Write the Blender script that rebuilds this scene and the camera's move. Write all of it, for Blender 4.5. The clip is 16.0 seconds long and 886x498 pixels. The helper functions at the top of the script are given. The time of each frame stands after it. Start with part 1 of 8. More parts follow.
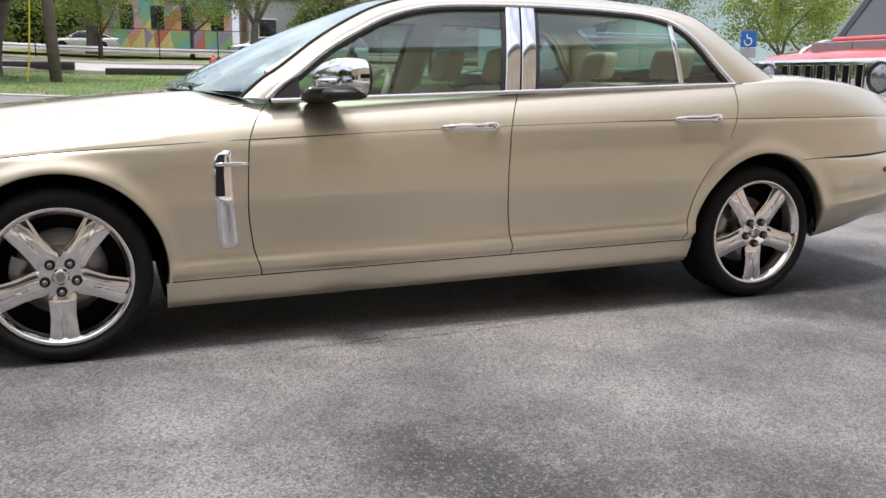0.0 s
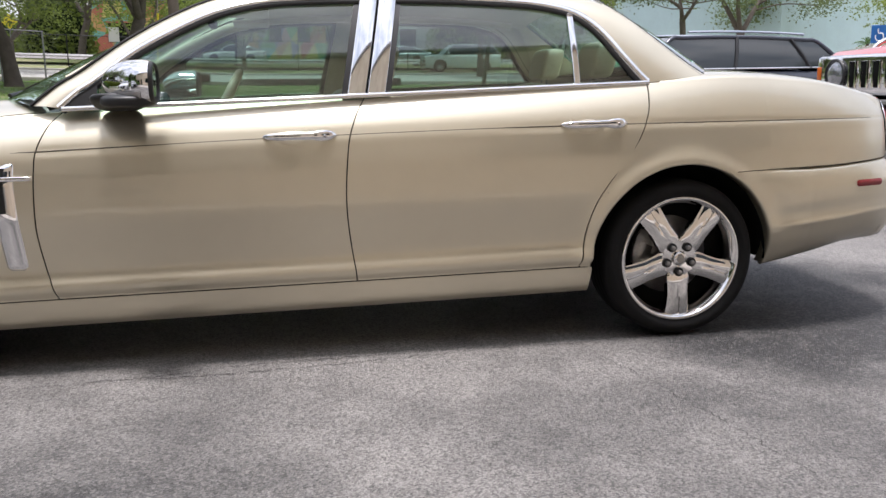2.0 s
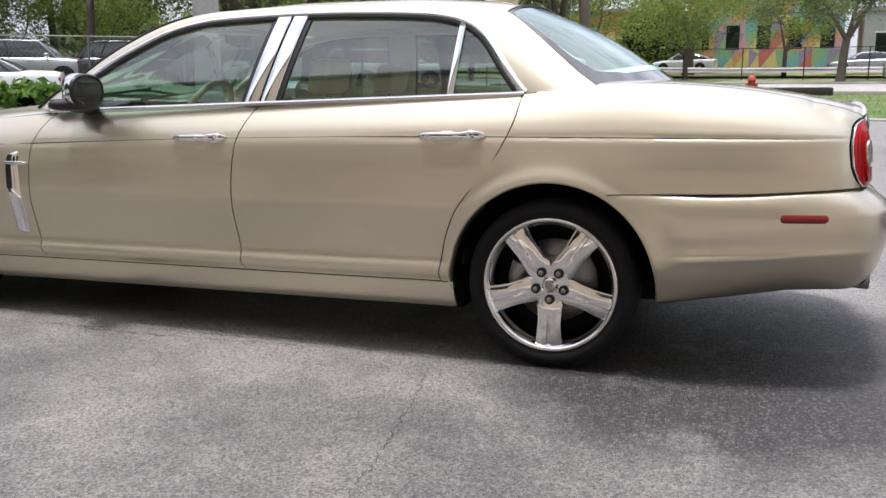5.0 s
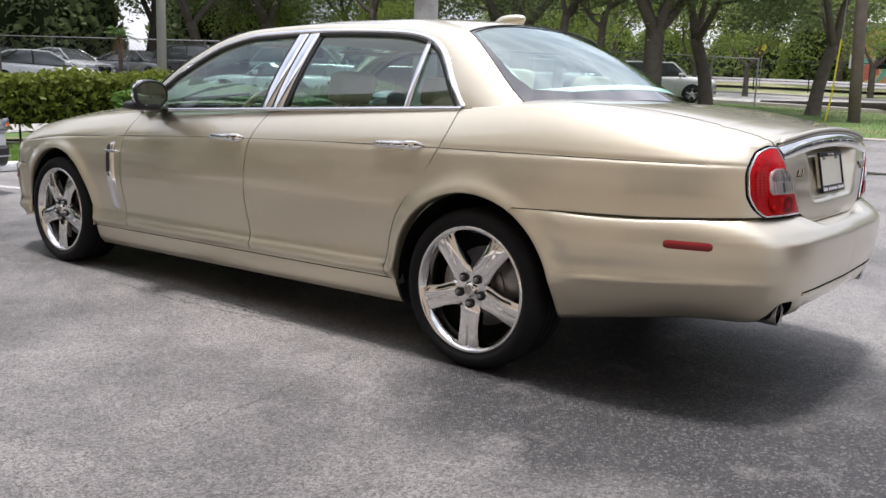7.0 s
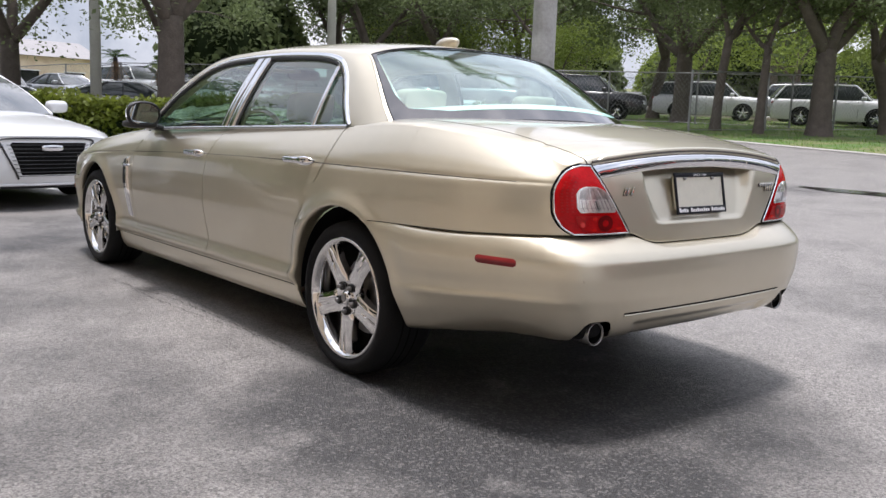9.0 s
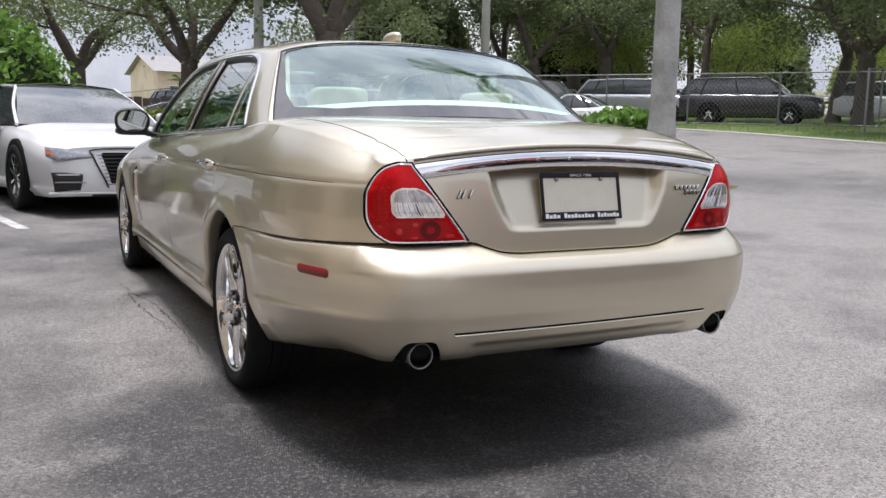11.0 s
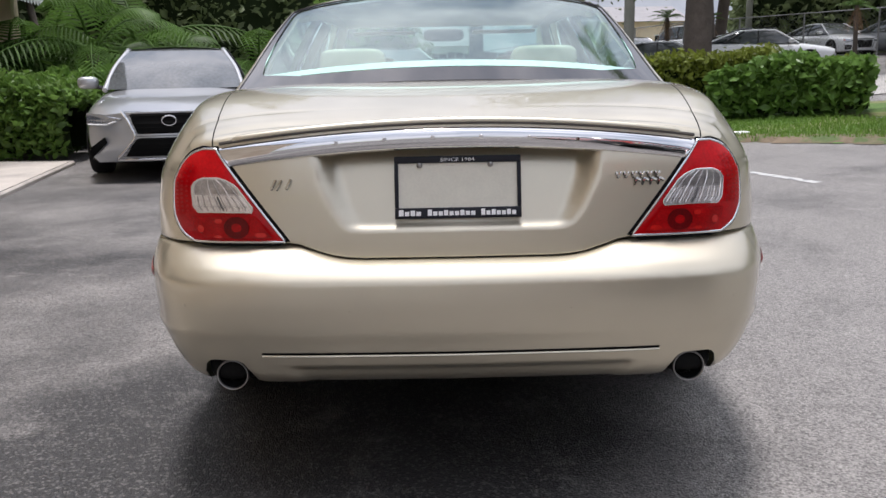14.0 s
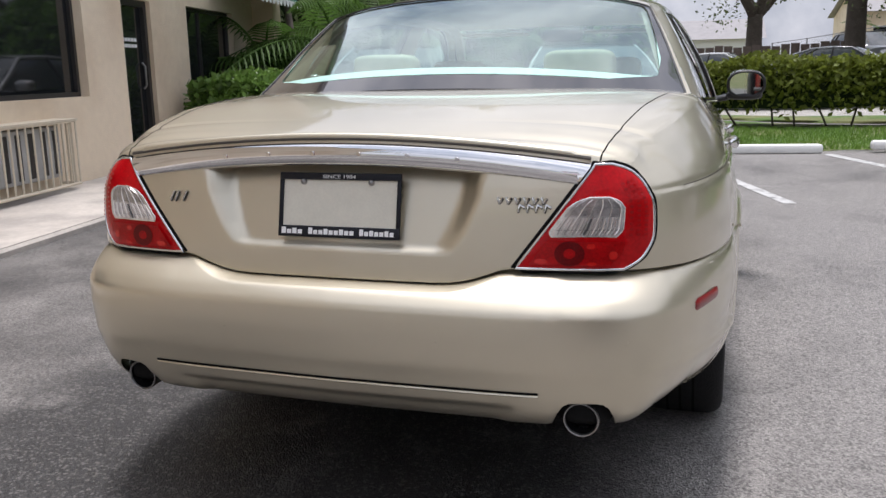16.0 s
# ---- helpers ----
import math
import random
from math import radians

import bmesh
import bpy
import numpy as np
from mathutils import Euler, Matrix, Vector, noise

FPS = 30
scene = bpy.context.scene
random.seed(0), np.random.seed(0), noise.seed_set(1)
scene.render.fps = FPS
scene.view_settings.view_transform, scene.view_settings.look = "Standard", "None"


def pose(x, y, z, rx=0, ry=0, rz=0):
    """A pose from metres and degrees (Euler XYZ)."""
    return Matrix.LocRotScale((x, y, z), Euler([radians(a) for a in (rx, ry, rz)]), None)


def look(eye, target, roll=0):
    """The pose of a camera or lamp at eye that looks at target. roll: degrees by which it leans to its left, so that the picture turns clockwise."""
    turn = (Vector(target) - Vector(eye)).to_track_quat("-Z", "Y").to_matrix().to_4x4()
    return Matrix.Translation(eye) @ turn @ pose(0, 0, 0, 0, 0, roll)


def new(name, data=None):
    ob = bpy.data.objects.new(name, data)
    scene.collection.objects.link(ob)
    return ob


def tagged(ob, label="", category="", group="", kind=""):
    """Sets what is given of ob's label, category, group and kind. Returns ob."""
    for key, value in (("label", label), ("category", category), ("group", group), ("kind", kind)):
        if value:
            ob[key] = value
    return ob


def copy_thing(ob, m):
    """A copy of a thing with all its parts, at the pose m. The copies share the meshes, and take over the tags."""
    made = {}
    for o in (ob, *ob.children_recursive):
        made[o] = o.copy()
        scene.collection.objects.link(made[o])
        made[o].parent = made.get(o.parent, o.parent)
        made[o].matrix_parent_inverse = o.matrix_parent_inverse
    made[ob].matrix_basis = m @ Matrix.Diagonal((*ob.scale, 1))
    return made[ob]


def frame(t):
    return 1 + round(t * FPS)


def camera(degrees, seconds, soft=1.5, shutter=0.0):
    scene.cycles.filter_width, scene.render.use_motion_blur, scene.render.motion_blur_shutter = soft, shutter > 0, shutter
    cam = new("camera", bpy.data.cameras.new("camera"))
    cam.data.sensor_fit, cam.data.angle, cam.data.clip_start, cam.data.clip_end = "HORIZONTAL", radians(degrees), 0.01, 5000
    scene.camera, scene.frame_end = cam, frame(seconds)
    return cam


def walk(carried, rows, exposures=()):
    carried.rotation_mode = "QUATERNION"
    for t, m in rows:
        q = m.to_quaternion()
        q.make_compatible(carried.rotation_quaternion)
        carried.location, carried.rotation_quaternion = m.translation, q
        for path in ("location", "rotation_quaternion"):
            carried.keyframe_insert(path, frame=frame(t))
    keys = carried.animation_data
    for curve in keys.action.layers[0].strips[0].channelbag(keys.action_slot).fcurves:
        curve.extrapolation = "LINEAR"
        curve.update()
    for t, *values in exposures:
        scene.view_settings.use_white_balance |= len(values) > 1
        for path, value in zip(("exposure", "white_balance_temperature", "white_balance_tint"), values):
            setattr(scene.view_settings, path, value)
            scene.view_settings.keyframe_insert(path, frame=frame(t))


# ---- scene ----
# ---------------------------------------------------------------- camera
cam = camera(54.1, 16.0)
PATH = [
    (0, (-1.392, -4.287, 1.053), (-0.687, -2.456, 0.670), 0.6),
    (0.5, (-1.090, -4.238, 1.051), (-0.426, -2.394, 0.652), 0.3),
    (1, (-0.754, -4.176, 1.055), (-0.162, -2.314, 0.632), 0.7),
    (1.5, (-0.412, -4.170, 1.045), (0.108, -2.278, 0.662), 0.1),
    (2, (-0.055, -4.163, 1.037), (0.319, -2.234, 0.668), -0.4),
    (2.5, (0.292, -4.137, 1.039), (0.567, -2.191, 0.674), -0.7),
    (3, (0.666, -4.172, 1.034), (0.815, -2.212, 0.678), -0.8),
    (5.5, (2.610, -3.990, 1.038), (1.775, -2.208, 0.684), 0.6),
    (6, (2.916, -3.898, 1.058), (1.932, -2.196, 0.691), 1),
    (6.5, (3.273, -3.824, 1.073), (2.162, -2.201, 0.706), 1),
    (7, (3.594, -3.657, 1.072), (2.385, -2.098, 0.736), 2),
    (7.5, (3.897, -3.491, 1.075), (2.584, -2.011, 0.766), 2),
    (8, (4.178, -3.305, 1.069), (2.775, -1.907, 0.768), 2.7),
    (8.5, (4.386, -3.094, 1.085), (2.934, -1.745, 0.795), 2),
    (9, (4.624, -2.874, 1.093), (3.098, -1.609, 0.796), 2.2),
    (9.5, (4.823, -2.608, 1.074), (3.242, -1.412, 0.783), 1.9),
    (12, (5.028, -1.146, 1.090), (3.181, -0.460, 0.745), 1.2),
    (12.5, (4.924, -0.885, 1.116), (3.043, -0.329, 0.727), 1),
    (13, (4.889, -0.610, 1.114), (2.958, -0.267, 0.718), 0.2),
    (13.5, (4.872, -0.333, 1.127), (2.923, -0.140, 0.725), -0.6),
    (14, (4.847, -0.049, 1.138), (2.888, -0.041, 0.734), -1.1),
    (14.5, (4.873, 0.228, 1.154), (2.929, 0.006, 0.742), -1),
    (15, (4.783, 0.462, 1.152), (2.859, 0.090, 0.752), -1.5),
    (15.5, (4.666, 0.679, 1.160), (2.772, 0.170, 0.768), -1.9),
    (16, (4.572, 0.874, 1.165), (2.709, 0.267, 0.760), -1.2),
]
walk(cam, [(t, look(e, a, r)) for t, e, a, r in PATH], exposures=[(0, .30), (9.0, .28), (12.0, .10), (16.0, -.03)])

# ---------------------------------------------------------------- light
SUN_EL, SUN_AZ = radians(86), radians(240)
world = bpy.data.worlds.new("sky")
scene.world = world
world.use_nodes = True
wn, wl = world.node_tree.nodes, world.node_tree.links
wn.clear()
sky = wn.new("ShaderNodeTexSky")
sky.sky_type = "NISHITA"
sky.sun_disc = False
sky.sun_elevation, sky.sun_rotation = SUN_EL, SUN_AZ
sky.air_density, sky.dust_density = 1.0, 3.0
tc = wn.new("ShaderNodeTexCoord")
cloud = wn.new("ShaderNodeTexNoise")
cloud.inputs["Scale"].default_value = 3.2
cloud.inputs["Detail"].default_value = 7
cloud.inputs["Roughness"].default_value = 0.6
ramp = wn.new("ShaderNodeValToRGB")
ramp.color_ramp.elements[0].position, ramp.color_ramp.elements[0].color = 0.36, (4.5, 5.2, 6.2, 1)
ramp.color_ramp.elements[1].position, ramp.color_ramp.elements[1].color = 0.62, (12.5, 12.6, 12.8, 1)
mixs = wn.new("ShaderNodeMix")
mixs.data_type = "RGBA"
mixs.inputs[0].default_value = 0.86
bg = wn.new("ShaderNodeBackground")
bg.inputs[1].default_value = 0.092
wo = wn.new("ShaderNodeOutputWorld")
wl.new(tc.outputs["Generated"], cloud.inputs["Vector"])
wl.new(cloud.outputs["Fac"], ramp.inputs[0])
wl.new(sky.outputs[0], mixs.inputs[6])
sep = wn.new("ShaderNodeSeparateXYZ")
wl.new(tc.outputs["Generated"], sep.inputs[0])
grad = wn.new("ShaderNodeMapRange")
for k, v in zip((1, 2, 3, 4), (0.0, 1.0, 0.78, 1.50)):
    grad.inputs[k].default_value = v
wl.new(sep.outputs[2], grad.inputs[0])
over = wn.new("ShaderNodeMix")
over.data_type, over.blend_type = "RGBA", "MULTIPLY"
over.inputs[0].default_value = 1.0
wl.new(ramp.outputs[0], over.inputs[6])
wl.new(grad.outputs[0], over.inputs[7])
wl.new(over.outputs[2], mixs.inputs[7])
wl.new(mixs.outputs[2], bg.inputs[0])
wl.new(bg.outputs[0], wo.inputs[0])
sun = new("sun", bpy.data.lights.new("sun", "SUN"))
sun.data.energy, sun.data.angle, sun.data.color = 3.6, radians(11), (1.0, 0.965, 0.91)
sun.matrix_world = look((30 * math.sin(SUN_AZ) * math.cos(SUN_EL), 30 * math.cos(SUN_AZ) * math.cos(SUN_EL), 30 * math.sin(SUN_EL)), (0, 0, 0))
scene.view_settings.use_white_balance = True
scene.view_settings.white_balance_temperature = 6220
scene.view_settings.white_balance_tint = 16.5

# ---------------------------------------------------------------- materials


def node_mat(name, base, rough=0.5, metal=0.0, vary=0.12, scale=6.0, bump=0.0, bump_scale=60.0, coat=0.0, per_piece=0.0, spec=0.5, second=None, second_scale=1.5, mask=(0.45, 0.6)):
    """A principled material whose colour varies at two scales, with fine relief."""
    m = bpy.data.materials.new(name)
    m.use_nodes = True
    nt = m.node_tree
    b = nt.nodes["Principled BSDF"]
    geo = nt.nodes.new("ShaderNodeTexCoord")
    n1 = nt.nodes.new("ShaderNodeTexNoise")
    n1.inputs["Scale"].default_value = scale
    n1.inputs["Detail"].default_value = 6
    n2 = nt.nodes.new("ShaderNodeTexNoise")
    n2.inputs["Scale"].default_value = scale * 9
    n2.inputs["Detail"].default_value = 4
    nt.links.new(geo.outputs["Object"], n1.inputs["Vector"])
    nt.links.new(geo.outputs["Object"], n2.inputs["Vector"])
    add = nt.nodes.new("ShaderNodeMath")
    add.operation = "ADD"
    nt.links.new(n1.outputs["Fac"], add.inputs[0])
    nt.links.new(n2.outputs["Fac"], add.inputs[1])
    rng = nt.nodes.new("ShaderNodeMapRange")
    rng.inputs[1].default_value, rng.inputs[2].default_value = 0.6, 1.4
    rng.inputs[3].default_value, rng.inputs[4].default_value = 1 - vary, 1 + vary
    nt.links.new(add.outputs[0], rng.inputs[0])
    val = rng.outputs[0]
    if per_piece:
        info = nt.nodes.new("ShaderNodeObjectInfo")
        isl = nt.nodes.new("ShaderNodeNewGeometry")
        s = nt.nodes.new("ShaderNodeMath")
        s.operation = "ADD"
        nt.links.new(info.outputs["Random"], s.inputs[0])
        nt.links.new(isl.outputs["Random Per Island"], s.inputs[1])
        r2 = nt.nodes.new("ShaderNodeMapRange")
        r2.inputs[2].default_value = 2.0
        r2.inputs[3].default_value, r2.inputs[4].default_value = 1 - per_piece, 1 + per_piece
        nt.links.new(s.outputs[0], r2.inputs[0])
        mu = nt.nodes.new("ShaderNodeMath")
        mu.operation = "MULTIPLY"
        nt.links.new(val, mu.inputs[0])
        nt.links.new(r2.outputs[0], mu.inputs[1])
        val = mu.outputs[0]
    mul = nt.nodes.new("ShaderNodeMix")
    mul.data_type, mul.blend_type = "RGBA", "MULTIPLY"
    mul.inputs[0].default_value = 1.0
    mul.inputs[6].default_value = (*base, 1)
    if second:
        n3 = nt.nodes.new("ShaderNodeTexNoise")
        n3.inputs["Scale"].default_value = second_scale
        n3.inputs["Detail"].default_value = 5
        nt.links.new(geo.outputs["Object"], n3.inputs["Vector"])
        r3 = nt.nodes.new("ShaderNodeMapRange")
        r3.inputs[1].default_value, r3.inputs[2].default_value = mask
        nt.links.new(n3.outputs["Fac"], r3.inputs[0])
        mx = nt.nodes.new("ShaderNodeMix")
        mx.data_type = "RGBA"
        mx.inputs[6].default_value, mx.inputs[7].default_value = (*base, 1), (*second, 1)
        nt.links.new(r3.outputs[0], mx.inputs[0])
        nt.links.new(mx.outputs[2], mul.inputs[6])
    nt.links.new(val, mul.inputs[7])
    nt.links.new(mul.outputs[2], b.inputs["Base Color"])
    b.inputs["Roughness"].default_value = rough
    b.inputs["Metallic"].default_value = metal
    b.inputs["Specular IOR Level"].default_value = spec
    if coat:
        b.inputs["Coat Weight"].default_value = coat
        b.inputs["Coat Roughness"].default_value = 0.04
    if bump:
        n4 = nt.nodes.new("ShaderNodeTexNoise")
        n4.inputs["Scale"].default_value = bump_scale
        n4.inputs["Detail"].default_value = 5
        nt.links.new(geo.outputs["Object"], n4.inputs["Vector"])
        bp = nt.nodes.new("ShaderNodeBump")
        bp.inputs["Strength"].default_value = bump
        bp.inputs["Distance"].default_value = 0.02
        nt.links.new(n4.outputs["Fac"], bp.inputs["Height"])
        nt.links.new(bp.outputs[0], b.inputs["Normal"])
    return m


def glass_mat(name, tint, gloss_tint=(1, 1, 1), extra=0.0):
    """Thin tinted pane: clear transmission with a Fresnel gloss."""
    m = bpy.data.materials.new(name)
    m.use_nodes = True
    nt = m.node_tree
    nt.nodes.clear()
    tr = nt.nodes.new("ShaderNodeBsdfTransparent")
    tr.inputs[0].default_value = (*tint, 1)
    gl = nt.nodes.new("ShaderNodeBsdfGlossy")
    gl.inputs["Color"].default_value = (*gloss_tint, 1)
    gl.inputs["Roughness"].default_value = 0.01
    lw = nt.nodes.new("ShaderNodeLayerWeight")
    lw.inputs[0].default_value = 0.5
    fr = nt.nodes.new("ShaderNodeMath")
    fr.operation = "POWER"
    fr.inputs[1].default_value = 4.5
    nt.links.new(lw.outputs["Facing"], fr.inputs[0])
    ad = nt.nodes.new("ShaderNodeMath")
    ad.operation, ad.use_clamp = "ADD", True
    ad.inputs[1].default_value = 0.045 + extra
    mx = nt.nodes.new("ShaderNodeMixShader")
    out = nt.nodes.new("ShaderNodeOutputMaterial")
    nt.links.new(fr.outputs[0], ad.inputs[0])
    nt.links.new(ad.outputs[0], mx.inputs[0])
    nt.links.new(tr.outputs[0], mx.inputs[1])
    nt.links.new(gl.outputs[0], mx.inputs[2])
    nt.links.new(mx.outputs[0], out.inputs[0])
    return m


def leaf_mat(name, base, through_light=0.45, per_piece=0.45, rough=0.5):
    """Leaf: light falls on it and shines through it; every leaf a little different."""
    m = node_mat(name, base, rough, 0, 0.2, 3, per_piece=per_piece, spec=0.3)
    nt = m.node_tree
    b, out = nt.nodes["Principled BSDF"], nt.nodes["Material Output"]
    tr = nt.nodes.new("ShaderNodeBsdfTranslucent")
    mx = nt.nodes.new("ShaderNodeMixShader")
    mx.inputs[0].default_value = through_light
    nt.links.new(b.inputs["Base Color"].links[0].from_socket, tr.inputs[0])
    nt.links.new(b.outputs[0], mx.inputs[1])
    nt.links.new(tr.outputs[0], mx.inputs[2])
    nt.links.new(mx.outputs[0], out.inputs[0])
    return m


def asphalt_mat(name, base, pale):
    """Worn asphalt: stone chips, pale traffic wear, dark damp stains, faint cracks and shade painted in at the saloon's
    tail.
    """
    m = bpy.data.materials.new(name)
    m.use_nodes = True
    nt = m.node_tree
    b = nt.nodes["Principled BSDF"]
    co = nt.nodes.new("ShaderNodeTexCoord")

    def noise_node(scale, detail=5, rough=0.55):
        n = nt.nodes.new("ShaderNodeTexNoise")
        n.inputs["Scale"].default_value = scale
        n.inputs["Detail"].default_value = detail
        n.inputs["Roughness"].default_value = rough
        nt.links.new(co.outputs["Object"], n.inputs["Vector"])
        return n.outputs["Fac"]

    def rng(src, a, c, lo, hi):
        r = nt.nodes.new("ShaderNodeMapRange")
        for i, v in zip((1, 2, 3, 4), (a, c, lo, hi)):
            r.inputs[i].default_value = v
        nt.links.new(src, r.inputs[0])
        return r.outputs[0]

    def mix(fac, a, c, mode="MIX"):
        n = nt.nodes.new("ShaderNodeMix")
        n.data_type, n.blend_type = "RGBA", mode
        for i, v in ((0, fac), (6, a), (7, c)):
            if isinstance(v, (tuple, float, int)):
                n.inputs[i].default_value = v if i == 0 else (*v, 1)
            else:
                nt.links.new(v, n.inputs[i])
        return n.outputs[2]

    def cell(scale):
        n = nt.nodes.new("ShaderNodeTexVoronoi")
        n.inputs["Scale"].default_value = scale
        nt.links.new(co.outputs["Object"], n.inputs["Vector"])
        return n

    chips = cell(170.0)
    bw = nt.nodes.new("ShaderNodeRGBToBW")
    nt.links.new(chips.outputs["Color"], bw.inputs[0])
    # wear fades in a ragged patch at the tail: stain plus painted-in shade
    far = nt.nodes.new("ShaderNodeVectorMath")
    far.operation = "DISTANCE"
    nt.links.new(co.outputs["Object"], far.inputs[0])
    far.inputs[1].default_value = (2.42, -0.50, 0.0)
    wear_shade = nt.nodes.new("ShaderNodeMath")
    nt.links.new(noise_node(0.5, 7, 0.62), wear_shade.inputs[0])
    nt.links.new(rng(far.outputs["Value"], 0.72, 1.32, -0.27, 0.03), wear_shade.inputs[1])
    # the asphalt turns paler north of the bay, a little darker south of it
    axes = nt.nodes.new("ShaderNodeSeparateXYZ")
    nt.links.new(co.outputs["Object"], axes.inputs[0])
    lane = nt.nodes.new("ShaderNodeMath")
    nt.links.new(wear_shade.outputs[0], lane.inputs[0])
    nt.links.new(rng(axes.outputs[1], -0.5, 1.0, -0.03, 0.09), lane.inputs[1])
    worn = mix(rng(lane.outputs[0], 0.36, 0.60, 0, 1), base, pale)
    worn = mix(rng(noise_node(1.7, 6, 0.6), 0.52, 0.72, 0, 0.38), worn, tuple(v * 0.6 for v in base))
    worn = mix(rng(noise_node(2.6, 8, 0.72), 0.55, 0.70, 0, 0.55), worn, tuple(min(v * 1.25, 1) for v in pale))
    col = mix(1.0, worn, rng(bw.outputs[0], 0.1, 0.9, 0.42, 1.58), "MULTIPLY")
    col = mix(1.0, col, rng(noise_node(260, 3), 0.3, 0.7, 0.72, 1.28), "MULTIPLY")
    stones = cell(125.0)
    bw2 = nt.nodes.new("ShaderNodeRGBToBW")
    nt.links.new(stones.outputs["Color"], bw2.inputs[0])
    col = mix(rng(bw2.outputs[0], 0.70, 0.80, 0, 0.34), col, tuple(min(v * 1.3, 1) for v in pale))
    col = mix(rng(bw2.outputs[0], 0.36, 0.22, 0, 0.48), col, tuple(v * 0.4 for v in base))
    nt.links.new(col, b.inputs["Base Color"])
    b.inputs["Roughness"].default_value = 0.52
    b.inputs["Specular IOR Level"].default_value = 0.60
    bp = nt.nodes.new("ShaderNodeBump")
    bp.inputs["Strength"].default_value, bp.inputs["Distance"].default_value = 0.75, 0.007
    nt.links.new(chips.outputs["Distance"], bp.inputs["Height"])
    nt.links.new(bp.outputs[0], b.inputs["Normal"])
    return m


M = {}
M["paint"] = node_mat("champagne_paint", (0.672, 0.615, 0.482), 0.40, 0.90, 0.02, 1.5, 0.02, 1400, coat=1.0)
M["chrome"] = node_mat("chrome", (0.82, 0.82, 0.83), 0.05, 1.0, 0.02, 5)
M["rim"] = node_mat("chrome_rim", (0.80, 0.79, 0.78), 0.045, 1.0, 0.05, 8)
M["steel"] = node_mat("dull_steel", (0.35, 0.34, 0.33), 0.4, 1.0, 0.2, 12)
M["rubber"] = node_mat("tyre_rubber", (0.010, 0.010, 0.0105), 0.8, 0, 0.25, 14, 0.2, 140, spec=0.25)
M["black"] = node_mat("black_trim", (0.012, 0.012, 0.013), 0.45, 0, 0.15, 10)
M["gap"] = node_mat("shut_line", (0.006, 0.006, 0.006), 0.9, 0, 0.1, 10, spec=0.1)
M["under"] = node_mat("underbody", (0.012, 0.012, 0.012), 0.9, 0, 0.3, 8, spec=0.1)
M["aqua"] = node_mat("aqua_shelf_band", (0.50, 0.78, 0.70), 0.12, 0, 0.12, 6, spec=0.5)
M["frit"] = node_mat("black_glass_border", (0.030, 0.028, 0.030), 0.03, 0, 0.05, 10, coat=1.0, spec=1.0)
M["glass"] = glass_mat("tinted_glass", (0.52, 0.66, 0.60), extra=0.075)
M["rglass"] = glass_mat("rear_glass", (0.78, 0.98, 0.92), (0.88, 1.0, 0.985), extra=0.26)
M["cream"] = node_mat("cream_leather", (0.70, 0.62, 0.48), 0.5, 0, 0.08, 7, 0.15, 220)
M["carpet"] = node_mat("dark_carpet", (0.05, 0.045, 0.04), 0.95, 0, 0.2, 30)
M["walnut"] = node_mat("walnut_trim", (0.16, 0.07, 0.03), 0.15, 0, 0.4, 9, coat=1)
M["dash"] = node_mat("dark_dashboard", (0.05, 0.045, 0.045), 0.6, 0, 0.1, 20, 0.2, 200)
M["red"] = node_mat("red_lens", (0.46, 0.003, 0.005), 0.25, 0, 0.30, 16, 0.05, 120, coat=0.28, spec=0.1)
M["darkred"] = node_mat("shaded_red_lens", (0.13, 0.002, 0.003), 0.3, 0, 0.4, 22, coat=0.2, spec=0.15)
M["clear_d"] = node_mat("grey_lens_reflector", (0.42, 0.40, 0.39), 0.18, 0.6, 0.5, 60, coat=0.5)
M["badge_metal"] = node_mat("badge_chrome", (0.62, 0.61, 0.58), 0.10, 1.0, 0.05, 20)
M["deepred"] = node_mat("deep_red_lens", (0.37, 0.003, 0.004), 0.3, 0, 0.45, 22, coat=0.2, spec=0.15)
# lighter red that paints glints on the tail lamp
M["lens_glint"] = node_mat("red_glint", (0.60, 0.014, 0.010), 0.22, 0, 0.2, 30, coat=0.3)
M["marker"] = node_mat("side_marker_red", (0.22, 0.008, 0.01), 0.35, 0, 0.1, 25, coat=0.25)
M["clear"] = node_mat("clear_lens_reflector", (0.80, 0.77, 0.75), 0.15, 0.65, 0.35, 34, coat=0.5)
M["amber"] = node_mat("amber_lens", (0.55, 0.12, 0.02), 0.12, 0, 0.1, 25, coat=1)
M["lampglass"] = node_mat("headlamp_lens", (0.30, 0.31, 0.33), 0.14, 0.7, 0.5, 30, coat=1)
M["plate"] = node_mat("pale_plate", (0.74, 0.71, 0.60), 0.4, 0, 0.06, 20)
M["frame_blue"] = node_mat("dark_plate_frame", (0.008, 0.009, 0.014), 0.5, 0, 0.1, 30, spec=0.3)
M["letter"] = node_mat("pale_lettering", (0.80, 0.80, 0.80), 0.4, 0, 0.03, 20)
M["asphalt"] = asphalt_mat("worn_shaded_asphalt", (0.033, 0.032, 0.032), (0.245, 0.231, 0.217))
M["asphalt2"] = asphalt_mat("road_asphalt", (0.32, 0.305, 0.28), (0.45, 0.43, 0.40))
M["concrete"] = node_mat("concrete", (0.50, 0.46, 0.41), 0.9, 0, 0.14, 3, 0.3, 80, second=(0.36, 0.33, 0.30), second_scale=1.2)
M["kerb"] = node_mat("kerb_concrete", (0.42, 0.40, 0.37), 0.9, 0, 0.2, 4, 0.3, 60)
